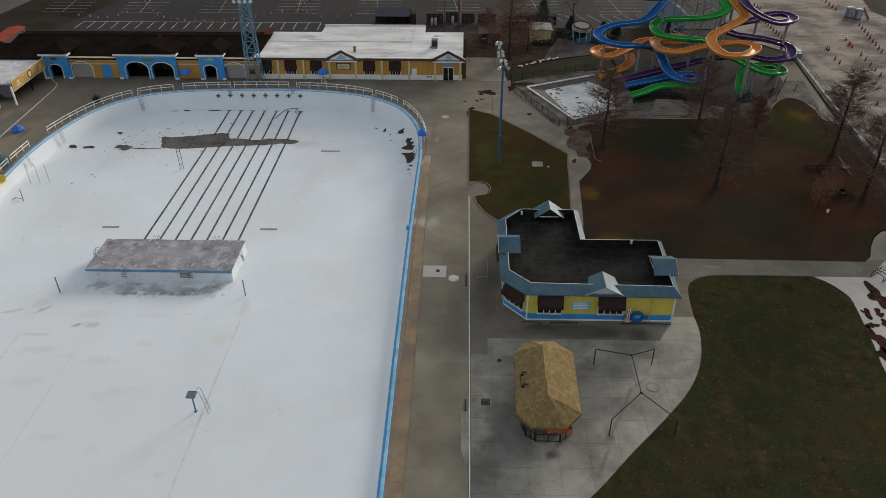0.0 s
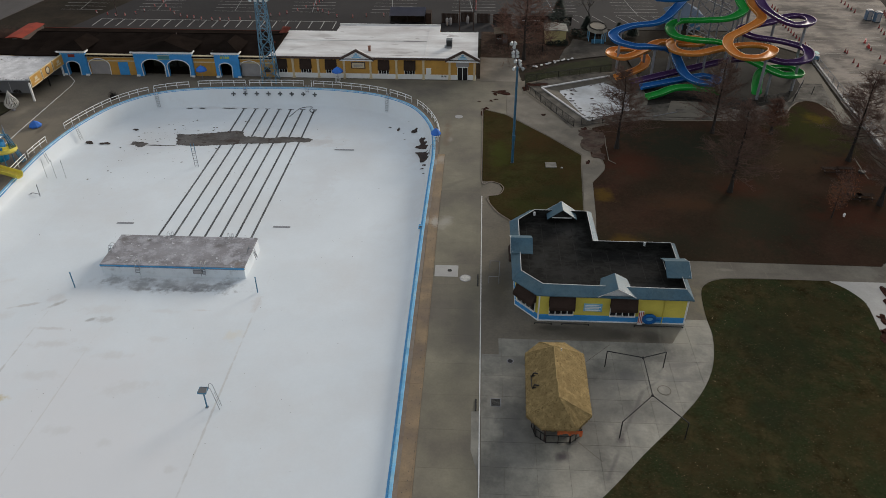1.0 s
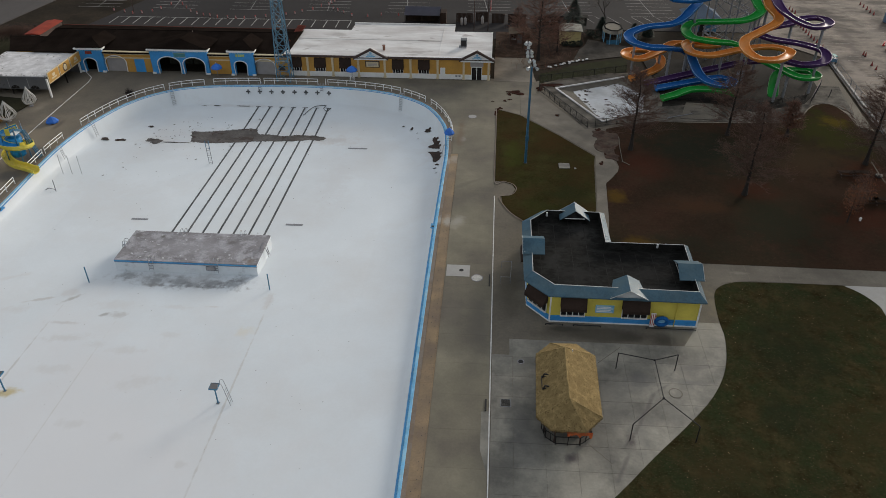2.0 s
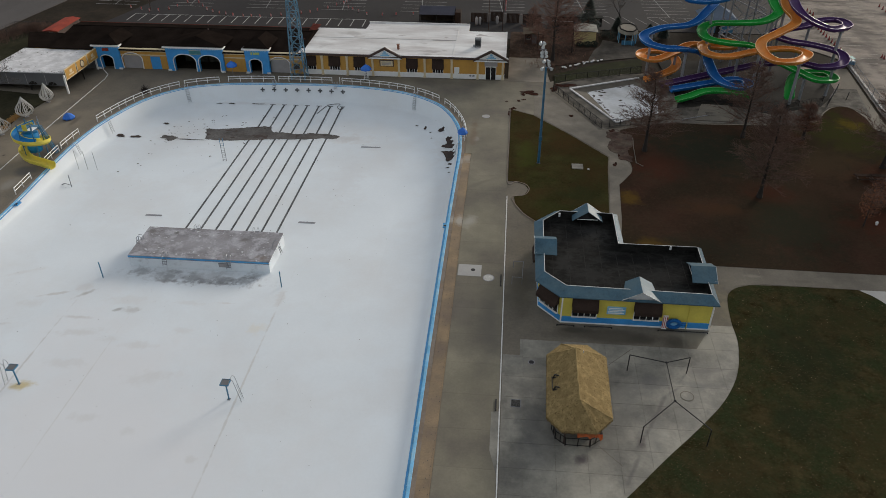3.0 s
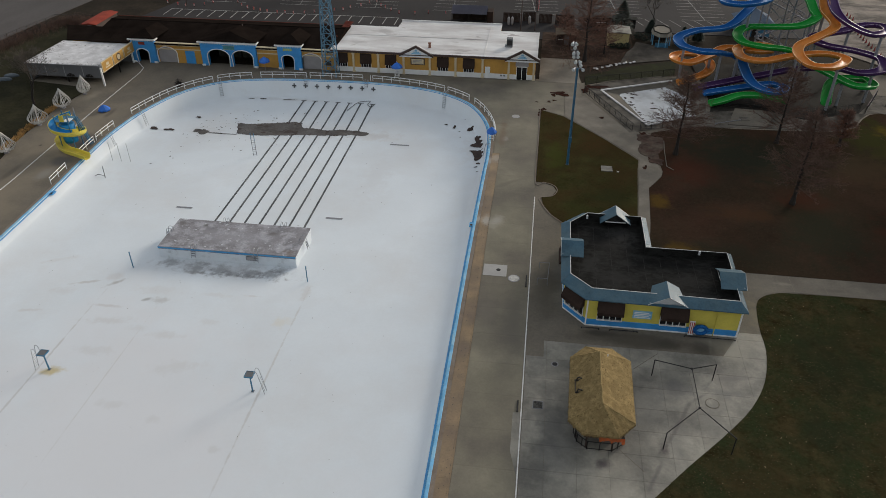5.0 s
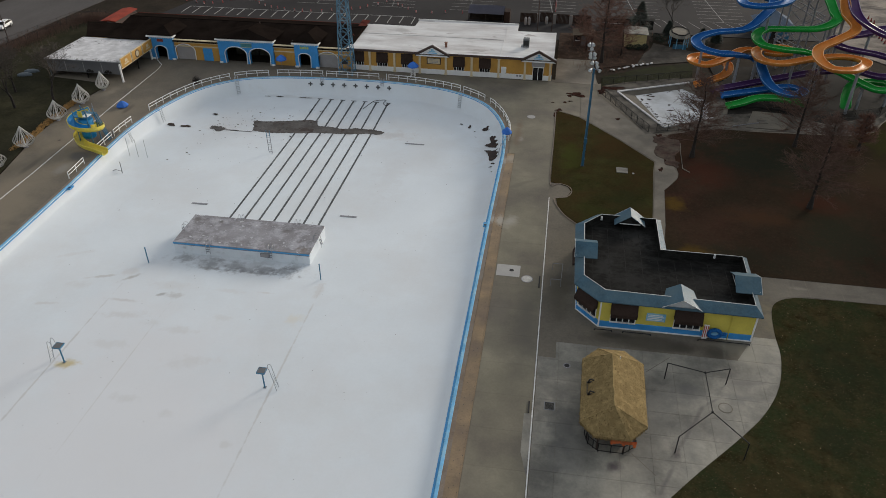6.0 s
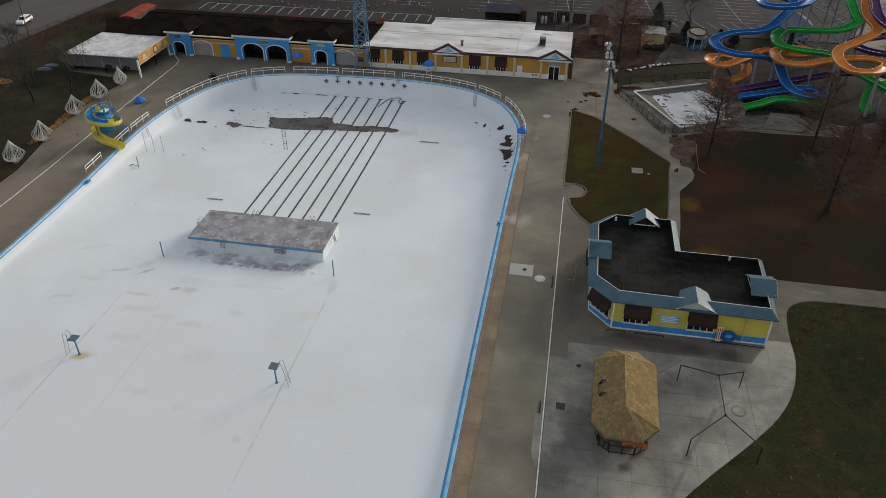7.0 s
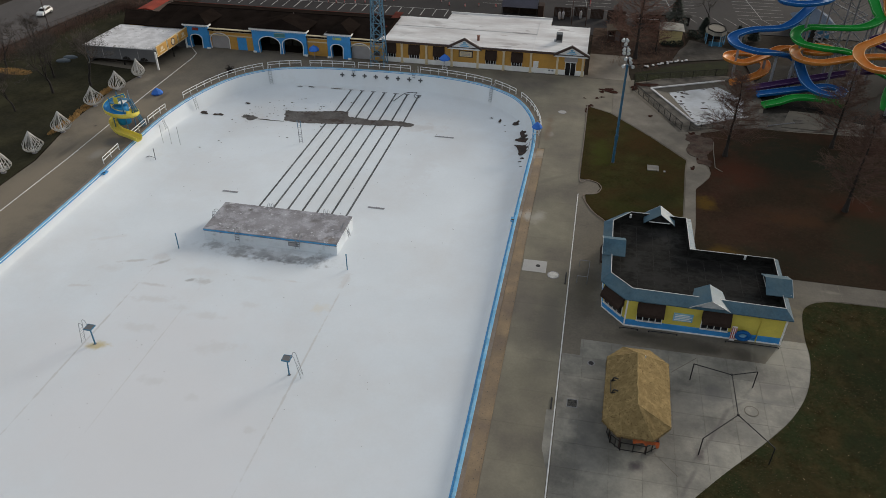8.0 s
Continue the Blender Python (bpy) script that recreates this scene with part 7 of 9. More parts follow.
# ---- trees ----
def tree_meshes(seed, h, style):
    """Trunk and crown meshes of a leafless tree, 1 m base radius scaled by height."""
    rg = random.Random(seed)
    trunk, crown = bmesh.new(), bmesh.new()
    if style in ("cypress", "dense"):
        pts = [Vector((0.025 * rg.uniform(-1, 1) * k, 0.025 * rg.uniform(-1, 1) * k, h * k / 8)) for k in range(9)]
        for k, (a, b) in enumerate(zip(pts, pts[1:])):
            bar(trunk, a, b, (0.26 if k else 0.44) * (1 - k / 8) ** 0.9 + 0.03, 0.26 * (1 - (k + 1) / 8) ** 0.9 + 0.02, 8)
        nb = int((88 if style == "cypress" else 74) * min(1.0, h / 12))
        for i in range(nb):
            f = 0.2 + 0.79 * (i + rg.random()) / nb
            k = min(7, int(f * 8))
            base = pts[k].lerp(pts[k + 1], f * 8 - k)
            L = h * 0.43 * (1.08 - f) ** 0.75 * rg.uniform(0.55, 1.2)
            az = i * 2.4 + rg.uniform(-0.5, 0.5)
            d = Vector((math.cos(az), math.sin(az), rg.uniform(0.1, 0.7)))
            end = base + d * L
            bar(crown, base, end, 0.055 * (1.15 - f) + 0.02, 0.02, 3)
            for j in range(19):
                s = rg.uniform(0.2, 1.0)
                p = base.lerp(end, s)
                e = (d + Vector((rg.gauss(0, 0.7), rg.gauss(0, 0.7), rg.gauss(0.1, 0.45)))).normalized() * L * rg.uniform(0.18, 0.42)
                bar(crown, p, p + e, 0.019, 0.012, 3)
                for _ in range(3):
                    q = p + e * rg.uniform(0.3, 1.0)
                    bar(crown, q, q + (e.normalized() + Vector((rg.gauss(0, 0.8), rg.gauss(0, 0.8), rg.gauss(0, 0.5)))).normalized() * rg.uniform(0.35, 0.85), 0.014, 0.009, 3)
    else:
        def grow_limb(p, d, L, r, depth):
            n = 3
            for k in range(n):
                q = p + d * (L / n)
                bar(trunk if depth < 2 else crown, p, q, max(0.018, r * (1 - 0.25 * k / n)), max(0.014, r * (1 - 0.25 * (k + 1) / n)), 7 if depth < 2 else 3)
                p = q
                d = (d + Vector((rg.gauss(0, 0.12), rg.gauss(0, 0.12), rg.gauss(0.03, 0.08)))).normalized()
            if depth >= 7 or r < 0.004:
                return
            for _ in range(3 if depth in (0, 1, 2, 3, 4) else 2):
                e = (d + Vector((rg.gauss(0, 0.6), rg.gauss(0, 0.6), rg.gauss(0.1, 0.35)))).normalized()
                grow_limb(p, e, L * rg.uniform(0.62, 0.86), r * rg.uniform(0.46, 0.64), depth + 1)
        grow_limb(Vector((0, 0, 0)), Vector((0, 0, 1)), h * 0.28, h * 0.022, 0)
    return trunk, crown


def plant(name, label, spots_, seed, h, style, twig, group):
    trunk, crown = tree_meshes(seed, h, style)
    x, y, s = spots_[0]
    t = thing(name, label, "tree", group, at=(x, y, 0))
    part("trunk", trunk, BARK, t)
    part("crown", crown, twig, t)
    t.scale = (s, s, s)
    for i, (x, y, s) in enumerate(spots_[1:]):
        c = copy_thing(t, pose(x, y, 0, 0, 0, 77 * (i + 1)))
        c.scale = (s, s, s)


plant("bare_tree", "leafless bald cypress with fine russet twigs on the lawn", [(37.3, 95.8, 1.0), (22.8, 109.4, 0.98), (57.5, 92.9, 1.02)], 1, 13.4, "cypress", TWIG, "lawn trees")
plant("bare_tree", "leafless bald cypress with fine twigs on the lawn", [(58.6, 106.6, 1.0), (39.7, 115.8, 0.88)], 2, 14.2, "cypress", TWIG, "lawn trees")
plant("russet_tree", "tall russet-twigged cypress behind the paths", [(9.4, 150.0, 1.12), (5.2, 163.5, 0.45), (13.6, 155.0, 0.5), (6.4, 157.0, 0.42)], 3, 15.0, "dense", TWIG_RED, "russet trees")
plant("small_red_tree", "small reddish tree near the slides", [(49.5, 116.0, 0.95), (60.4, 88.2, 0.8)], 4, 6.4, "cypress", TWIG_RED, "small red trees")
TWIG_GREY = mat("grey_twigs", (0.088, 0.074, 0.064), 0.95, var=0.3, bump=0.0, spec=0.1)
plant("bare_tree", "leafless spreading tree with dark limbs", [(26.0, 175.0, 0.85), (-95.0, 109.8, 1.15), (-90.3, 114.3, 1.05), (-112, 119.4, 0.9), (-110, 127, 0.8), (-96.5, 101.4, 0.8), (-99.5, 116.5, 0.9)], 5, 10.0, "limbs", TWIG_GREY, "spreading trees")
for k, (x, y, h) in enumerate(((18.0, 169.4, 7.4), (31.0, 164.5, 3.6), (34.5, 166.0, 3.2), (24.6, 169.6, 3.4))):
    t = thing("conifer", "dark green conifer among the bare trees", "tree", "conifers", at=(x, y, 0))
    part("trunk", bar(bmesh.new(), (0, 0, 0), (0, 0, h * 0.5), 0.16, 0.08, 7), BARK, t)
    bm = bmesh.new()
    rg = random.Random(50 + k)
    for i in range(1900):
        f = rg.random() ** 0.9
        a = rg.uniform(0, 6.283)
        R = h * 0.40 * (1.02 - f) ** 0.8 * rg.uniform(0.45, 1.12)
        p = Vector((R * math.cos(a), R * math.sin(a), 0.3 + f * (h - 0.3)))
        d = Vector((math.cos(a), math.sin(a), rg.uniform(-0.5, 0.3))) * 0.35
        s_ = Vector((-math.sin(a), math.cos(a), rg.uniform(-0.3, 0.3))) * 0.16
        bm.faces.new([bm.verts.new(q) for q in (p - d * 0.5 - s_, p - d * 0.5 + s_, p + d)])
    part("crown", bm, PINE, t)


def leaf_tree(x, y, h, seed):
    rg = random.Random(seed)
    bm = bmesh.new()
    for i in range(620):
        d = Vector((rg.gauss(0, 1), rg.gauss(0, 1), rg.gauss(0, 1))).normalized() * rg.random() ** 0.5
        p = Vector((d.x * h * 0.28, d.y * h * 0.28, h * 0.58 + d.z * h * 0.36))
        a, b = Vector((rg.gauss(0, 1), rg.gauss(0, 1), rg.gauss(0, 1))).normalized() * 0.11, Vector((rg.gauss(0, 1), rg.gauss(0, 1), rg.gauss(0, 1))).normalized() * 0.11
        bm.faces.new([bm.verts.new(q) for q in (p - a, p + b, p + a)])
    t = thing("withered_shrub", "withered shrub tree holding rust-coloured leaves", "tree", "rust leaf shrubs", at=(x, y, 0))
    part("trunk", bar(bmesh.new(), (0, 0, 0), (0, 0, h * 0.8), 0.1, 0.03, 6), BARK, t)
    part("crown", bm, RUST_LEAF, t)
    tw = bmesh.new()
    for i in range(46):
        z = h * rg.uniform(0.25, 0.92)
        a = rg.uniform(0, 6.283)
        L = h * 0.3 * rg.uniform(0.5, 1.0)
        p, q = Vector((0, 0, z)), Vector((L * math.cos(a), L * math.sin(a), z + L * rg.uniform(0.2, 0.8)))
        bar(tw, p, q, 0.025, 0.01, 3)
        for _ in range(4):
            m_ = p.lerp(q, rg.uniform(0.3, 1))
            bar(tw, m_, m_ + Vector((rg.gauss(0, 0.4), rg.gauss(0, 0.4), rg.uniform(0.0, 0.5))), 0.014, 0.007, 3)
    part("twigs", tw, TWIG, t, "thin bare twigs")


leaf_tree(49.3, 89.0, 6.0, 1)
leaf_tree(49.6, 116.2, 5.6, 2)
leaf_tree(51.4, 91.6, 6.4, 3)


OLD_WOOD = mat("dark_old_wood", (0.040, 0.030, 0.025), 0.95, var=0.3, scale=2.0, spec=0.0)


def picnic(x, y, turn):
    t = thing("picnic_table", "dark wooden picnic table under the trees", "picnic table", "picnic tables", at=(x, y, 0.035), turn=turn)
    part("tabletop", boxes((-1.2, 1.2, -0.4, 0.4, 0.72, 0.78)), OLD_WOOD, t)
    for s in (-0.75, 0.75):
        part("bench", boxes((-1.2, 1.2, s - 0.14, s + 0.14, 0.42, 0.47)), OLD_WOOD, t)
    for x_ in (-0.9, 0.9):
        part("leg", bars([((x_, -0.75, 0), (x_, 0.3, 0.74)), ((x_, 0.75, 0), (x_, -0.3, 0.74)), ((x_, -0.8, 0.42), (x_, 0.8, 0.42))], 0.05, 5), BROWN_TRIM, t)


for x, y, a in ((54.1, 102.5, 2), (56.3, 102.6, 0), (54.3, 94.4, 3), (56.0, 94.5, 0)):
    picnic(x, y, a)
bm = sweep(bmesh.new(), [Vector(p) for p in ((59.9, 107.5, 0), (59.5, 104.0, 0), (59.2, 100.6, 0), (61.6, 100.3, 0))], [(-0.06, -0.02), (0.06, -0.02), (0.06, 0.07), (-0.06, 0.07)])
single("lawn_kerb", bm, CONC_PATH, "thin pale kerb of a play court under the trees", "kerb", kind="structure")
t = thing("fire_ring", "dark iron fire ring on the leafy lawn", "fire ring", at=(59.0, 102.6, 0.03))
hoop = [(0.46 * math.cos(0.449 * k), 0.46 * math.sin(0.449 * k)) for k in range(15)]
part("ring", bars([((*a, z_), (*b, z_)) for z_ in (0.06, 0.17, 0.28) for a, b in zip(hoop, hoop[1:])], 0.06, 5), BLACK_IRON, t)
part("grate", bars([((-0.42, 0.16 * k, 0.3), (0.42, 0.16 * k, 0.3)) for k in (-2, -1, 0, 1, 2)], 0.02, 4), BLACK_IRON, t)
t = thing("cycle_rack", "black tubular steel cycle rack by the pale path", "cycle rack", at=(51.6, 74.3, 0), turn=35)
for k in range(4):
    x_ = 0.62 * k - 0.9
    hoop = glide([(x_, -0.7, 0.0), (x_, -0.7, 0.75), (x_, 0.0, 0.95), (x_, 0.7, 0.75), (x_, 0.7, 0.0)], 4)
    part("hoop", bars(list(zip(hoop, hoop[1:])), 0.045, 6), BLACK_IRON, t)
part("rail", bars([((-1.0, -0.7, 0.06), (1.1, -0.7, 0.06)), ((-1.0, 0.7, 0.06), (1.1, 0.7, 0.06)), ((-1.0, 0.0, 0.93), (1.1, 0.0, 0.93))], 0.04, 6), BLACK_IRON, t)
for x, y in ((-68.75, 84.8), (-7.3, 84.4)):
    t = thing("gutter_box", "blue gutter outlet box with a black opening", "drain box", "gutter boxes", at=(x, y, -0.16))
    part("box", boxes((-0.28, 0.28, -0.5, 0.5, 0.0, 0.2)), POOL_BLUE, t)
    part("opening", boxes((-0.17, 0.17, -0.42, -0.05, 0.2, 0.215)), BLACK_IRON, t)
t = thing("hydrant", "small white hydrant on the lawn", "hydrant", at=(51.2, 89.5, 0.03))
part("barrel", lathe(bmesh.new(), [(0.14, 0), (0.13, 0.34), (0.17, 0.36), (0.13, 0.5), (0.04, 0.56)], 10), WHITE, t)
part("cap", bars([((-0.2, 0, 0.3), (0.2, 0, 0.3))], 0.07, 6), WHITE, t)
for k, (x, y, rx, ry) in enumerate(((46.8, 67.1, 0.5, 0.75), (49.5, 70.2, 1.1, 2.0), (46.0, 62.6, 0.75, 1.9), (46.4, 65.0, 0.55, 0.5), (48.4, 65.2, 0.7, 0.8), (45.4, 60.2, 0.5, 1.1), (48.2, 67.2, 0.5, 0.6), (51.6, 68.6, 1.0, 1.6),
                                    (4.6, 132.0, 1.4, 0.9), (3.3, 131.2, 0.5, 0.4), (2.5, 128.0, 0.3, 0.3), (3.4, 128.7, 0.3, 0.25), (1.5, 124.4, 0.5, 0.5), (0.95, 122.6, 0.3, 0.9), (0.3, 127.6, 0.2, 0.2), (11.2, 136.2, 1.6, 0.9), (9.2, 134.4, 0.8, 0.9), (11.75, 122.1, 0.45, 0.3), (17.6, 104.2, 0.35, 0.5), (18.6, 108.4, 0.45, 1.5), (18.2, 116, 0.5, 1.0))):
    single("leaf_drift", slab(ragged(x, y, rx, ry, 500 + k, 44, 0.5), -0.05, 0.05), LEAF_DRIFT if k else (LEAF_DRIFT := mat("red_leaf_drift", (0.045, 0.022, 0.017), 0.95, spec=0.0, var=0.5, scale=1.2, fine=6, bump=0.5, spots=((0.13, 0.10, 0.085), 5.0, 0.68))), "drift of fallen red-brown leaves on the path", "leaf litter", "leaf drifts", "stuff")
DRY_LEAF = mat("pale_dry_leaves", (0.34, 0.26, 0.16), 0.9, var=0.4, scale=2.0, spec=0.0)
rg = random.Random(77)
bm = bmesh.new()
for _ in range(1000):
    x, y = rg.uniform(10, 62), rg.uniform(42, 74)
    if inside((x, y), LAWN_E):
        s, a = rg.choice((0.018, 0.026, 0.034, 0.05)), rg.uniform(0, 3)
        bm.faces.new([bm.verts.new((x + s * math.cos(a + k), y + s * math.sin(a + k), 0.05)) for k in (0, 1.6, 3.1, 4.7)])
single("fallen_leaves", bm, DRY_LEAF, "pale dry leaves flecked over the lawn", "leaves", kind="stuff")
def speckle(name, label, outline, n, smin, smax, colours, seed, z=0.045):
    """Thousands of small flat leaves over a lawn."""
    rg = random.Random(seed)
    xs, ys = [p[0] for p in outline], [p[1] for p in outline]
    verts, faces = [], []
    while len(faces) < n:
        x, y = rg.uniform(min(xs), max(xs)), rg.uniform(max(min(ys), 38), max(ys))
        if not inside((x, y), outline) or noise.noise(Vector((x * 0.13, y * 0.13, seed))) < rg.uniform(-0.6, 0.4):
            continue
        s, a = rg.uniform(smin, smax), rg.uniform(0, 6.28)
        k = len(verts)
        for j in range(4):
            b = a + j * 1.571
            verts.append((x + s * math.cos(b), y + s * 0.65 * math.sin(b), z + rg.uniform(0, 0.03)))
        faces.append((k, k + 1, k + 2, k + 3))
    me = bpy.data.meshes.new(name)
    me.from_pydata(verts, [], faces)
    m = bpy.data.materials.new(name)
    m.use_nodes = True
    nt = m.node_tree
    geo, ramp = nt.nodes.new("ShaderNodeNewGeometry"), nt.nodes.new("ShaderNodeValToRGB")
    ramp.color_ramp.elements[0].color = (*colours[0], 1)
    ramp.color_ramp.elements[1].color = (*colours[-1], 1)
    for i, c in enumerate(colours[1:-1]):
        ramp.color_ramp.elements.new((i + 1) / (len(colours) - 1)).color = (*c, 1)
    nt.links.new(geo.outputs["Random Per Island"], ramp.inputs[0])
    bs = nt.nodes["Principled BSDF"]
    nt.links.new(ramp.outputs[0], bs.inputs["Base Color"])
    bs.inputs["Roughness"].default_value, bs.inputs["Specular IOR Level"].default_value = 0.95, 0.05
    me.materials.append(m)
    tagged(new(name, me), label, "leaves", "lawn litter", "stuff")


speckle("leaf_litter", "russet fallen leaves over the shaded lawn", LAWN_C, 6000, 0.04, 0.09, [(0.030, 0.021, 0.014), (0.052, 0.028, 0.019), (0.064, 0.032, 0.021), (0.034, 0.029, 0.018), (0.060, 0.042, 0.028)], 3)
speckle("grass_tufts", "olive and straw winter grass tufts over the lawn", LAWN_E, 9000, 0.04, 0.10, [(0.022, 0.024, 0.012), (0.058, 0.046, 0.022), (0.030, 0.040, 0.016), (0.075, 0.055, 0.028), (0.026, 0.031, 0.014)], 4)
speckle("grass_tufts", "green winter grass tufts over the small lawn", LAWN_A, 4000, 0.05, 0.10, [(0.016, 0.017, 0.005), (0.045, 0.047, 0.012), (0.030, 0.030, 0.010), (0.055, 0.040, 0.014)], 5)
bm = sweep(bmesh.new(), glide([(1.0, 124.2, 0), (1.0, 111, 0), (0.95, 97.5, 0), (2.3, 97.35, 0), (3.7, 96.6, 0), (4.2, 95.2, 0), (3.5, 93.5, 0), (1.8, 92.8, 0), (2.1, 91, 0), (3.3, 88.4, 0), (5.0, 86.3, 0)], 6), [(-0.06, -0.08), (0.06, -0.08), (0.06, 0.08), (-0.06, 0.08)])
single("lawn_kerb", sweep(bmesh.new(), [Vector(p) for p in ((21.5, 114.0, 0), (21.2, 110.4, 0), (20.95, 105.0, 0), (21.9, 103.9, 0))], [(-0.05, -0.05), (0.05, -0.05), (0.05, 0.10), (-0.05, 0.10)]), CONC_PATH, "pale broken kerb stones beside the tree", "kerb", kind="structure")
single("lawn_kerb", bm, STRIP_GREY, "low grey concrete kerb round the lawn", "kerb", kind="structure")

# ---- folded canopies, spiral slide and shed on the far deck ----
CREAM_RIB = mat("off_white_ribs", (0.47, 0.455, 0.43), 0.7, var=0.2, bump=0.0)


def wire_tent(x, y, turn, wide=1.0):
    t = thing("folded_canopy", "white metal ribs of a folded canopy, teardrop shaped", "canopy frame", "folded canopies", at=(x, y, 0), turn=turn)
    part("mast", bars([((0, 0, -0.05), (0, 0, 3.7))], 0.06, 6), WHITE, t)
    n = 17
    wob = random.Random(int(y * 10))
    for i in range(n):
        a = 6.283 * (i + wob.uniform(-0.3, 0.3)) / n
        b_ = wide * wob.uniform(0.85, 1.12)
        pts = glide([(0, 0, 3.65), (0.7 * wide * math.cos(a), 0.7 * wide * math.sin(a), 2.6), (1.5 * b_ * math.cos(a), 1.5 * b_ * math.sin(a), 1.3 * b_ / wide), (1.0 * b_ * math.cos(a + 0.35), 1.0 * b_ * math.sin(a + 0.35), 0.55), (0.1 * math.cos(a), 0.1 * math.sin(a), 0.35)], 3)
        part("rib", bars(list(zip(pts, pts[1:])), 0.058, 4), CREAM_RIB, t)
    part("base", bar(bmesh.new(), (0, 0, -0.05), (0, 0, 0.15), 0.4, 0.35, 10), CONC_ISLAND, t)


for k, (x, y) in enumerate(((-83.5, 81.7), (-83.1, 88.3), (-83.3, 95.8), (-84.2, 106.3), (-84.1, 113.6), (-83.7, 120.1), (-83.3, 75.0))):
    wire_tent(x, y, 17 * k, 0.72 if y > 120 else 1.0)

SPIRAL_BLUE = mat("sky_blue_gelcoat", (0.02, 0.24, 0.52), 0.45, spec=0.3, var=0.12, bump=0.02)
sp = thing("spiral_slide", "yellow and blue spiral slide on the pool deck", "slide", at=(0, 0, 0))
C = Vector((-73.6, 98.9, 0))
hel = []
for i in range(0, 56):
    f = i / 55
    a = radians(100 + 500 * f)
    r_ = 2.15 - 0.35 * f
    hel.append(C + Vector((r_ * math.cos(a), r_ * math.sin(a), 4.75 - 3.85 * f)))
end = [Vector((-73.0, 96.2, 0.78)), Vector((-71.2, 95.7, 0.62)), Vector((-69.9, 95.3, 0.5)), Vector((-68.7, 95.0, 0.42))]
line = even(glide(hel[::5] + end, 10), 0.3)
sec = [(-0.66, 0.62), (-0.64, 0.0), (-0.38, -0.3), (0.38, -0.3), (0.64, 0.0), (0.66, 0.5), (0.58, 0.5), (0.54, 0.05), (0.33, -0.17), (-0.33, -0.17), (-0.54, 0.05), (-0.58, 0.62)]
shell = part("flume", sweep(bmesh.new(), line, sec), SLIDE_YELLOW, sp, "yellow spiral flume")
cut = int(len(line) * 0.36)
part("lining", sweep(bmesh.new(), line[:cut], [(-0.57, 0.56), (-0.53, 0.06), (-0.32, -0.16), (0.32, -0.16), (0.53, 0.06), (0.57, 0.44), (0.55, 0.44), (0.51, 0.08), (0.30, -0.14), (-0.30, -0.14), (-0.51, 0.08), (-0.55, 0.56)]), SPIRAL_BLUE, shell, "blue inner lining")
part("core_drum", lathe(bmesh.new(), [(1.05, 1.2), (1.1, 2.6), (1.15, 4.2), (1.0, 4.3)], 16, C), SPIRAL_BLUE, sp, "sky blue drum inside the spiral", smooth=True)
for x, y in ((-1.1, -1.1), (1.1, -1.1), (1.1, 1.1), (-1.1, 1.1)):
    part("leg", bars([(C + Vector((x, y, -0.05)), C + Vector((x, y, 6.0)))], 0.08, 6), BLUE_STEEL, sp)
part("deck", boxes((C.x - 1.2, C.x + 1.2, C.y - 1.2, C.y + 1.2, 4.9, 5.02)), BLUE_STEEL, sp)
part("guard_panel", boxes((C.x - 0.2, C.x + 0.55, C.y - 1.2, C.y - 1.15, 5.02, 6.1)), SLIDE_YELLOW, sp)
part("step_panel", prism(bmesh.new(), [(C.x + 0.2, C.y - 1.1), (C.x + 1.25, C.y - 1.1), (C.x + 1.25, C.y + 0.2), (C.x + 0.2, C.y + 0.2)], 5.03, 5.1), WHITE, sp, "white entry panel")
for y in (-1.1, 0.9):
    part("tall_rail", bars([(C + Vector((1.25, y, 5.0)), C + Vector((1.25, y, 6.6)))], 0.06, 5), GREY_STEEL, sp)
st = [(C + Vector((1.3 + 0.055 * k, 0.5 + 0.05 * k, 4.9 - 0.3 * k)), C + Vector((1.3 + 0.055 * k, 1.3 + 0.05 * k, 4.9 - 0.3 * k))) for k in range(17)]
for a, b in st:
    part("tread", bars([(a, b)], 0.07, 4), BLUE_STEEL, sp)
part("stringer", bars([(st[0][0], st[-1][0]), (st[0][1], st[-1][1]), (st[0][0] + Vector((0, 0, 1)), st[-1][0] + Vector((0, 0, 1)))], 0.07, 5), BLUE_STEEL, sp)
for z in (2.2, 4.2):
    part("brace", bars([(C + Vector((-1.1, -1.1, z)), C + Vector((1.1, -1.1, z + 1.6))), (C + Vector((1.1, 1.1, z)), C + Vector((-1.1, 1.1, z + 1.6))), (C + Vector((-1.1, 1.1, z)), C + Vector((-1.1, -1.1, z + 1.6)))], 0.05, 5), BLUE_STEEL, sp)

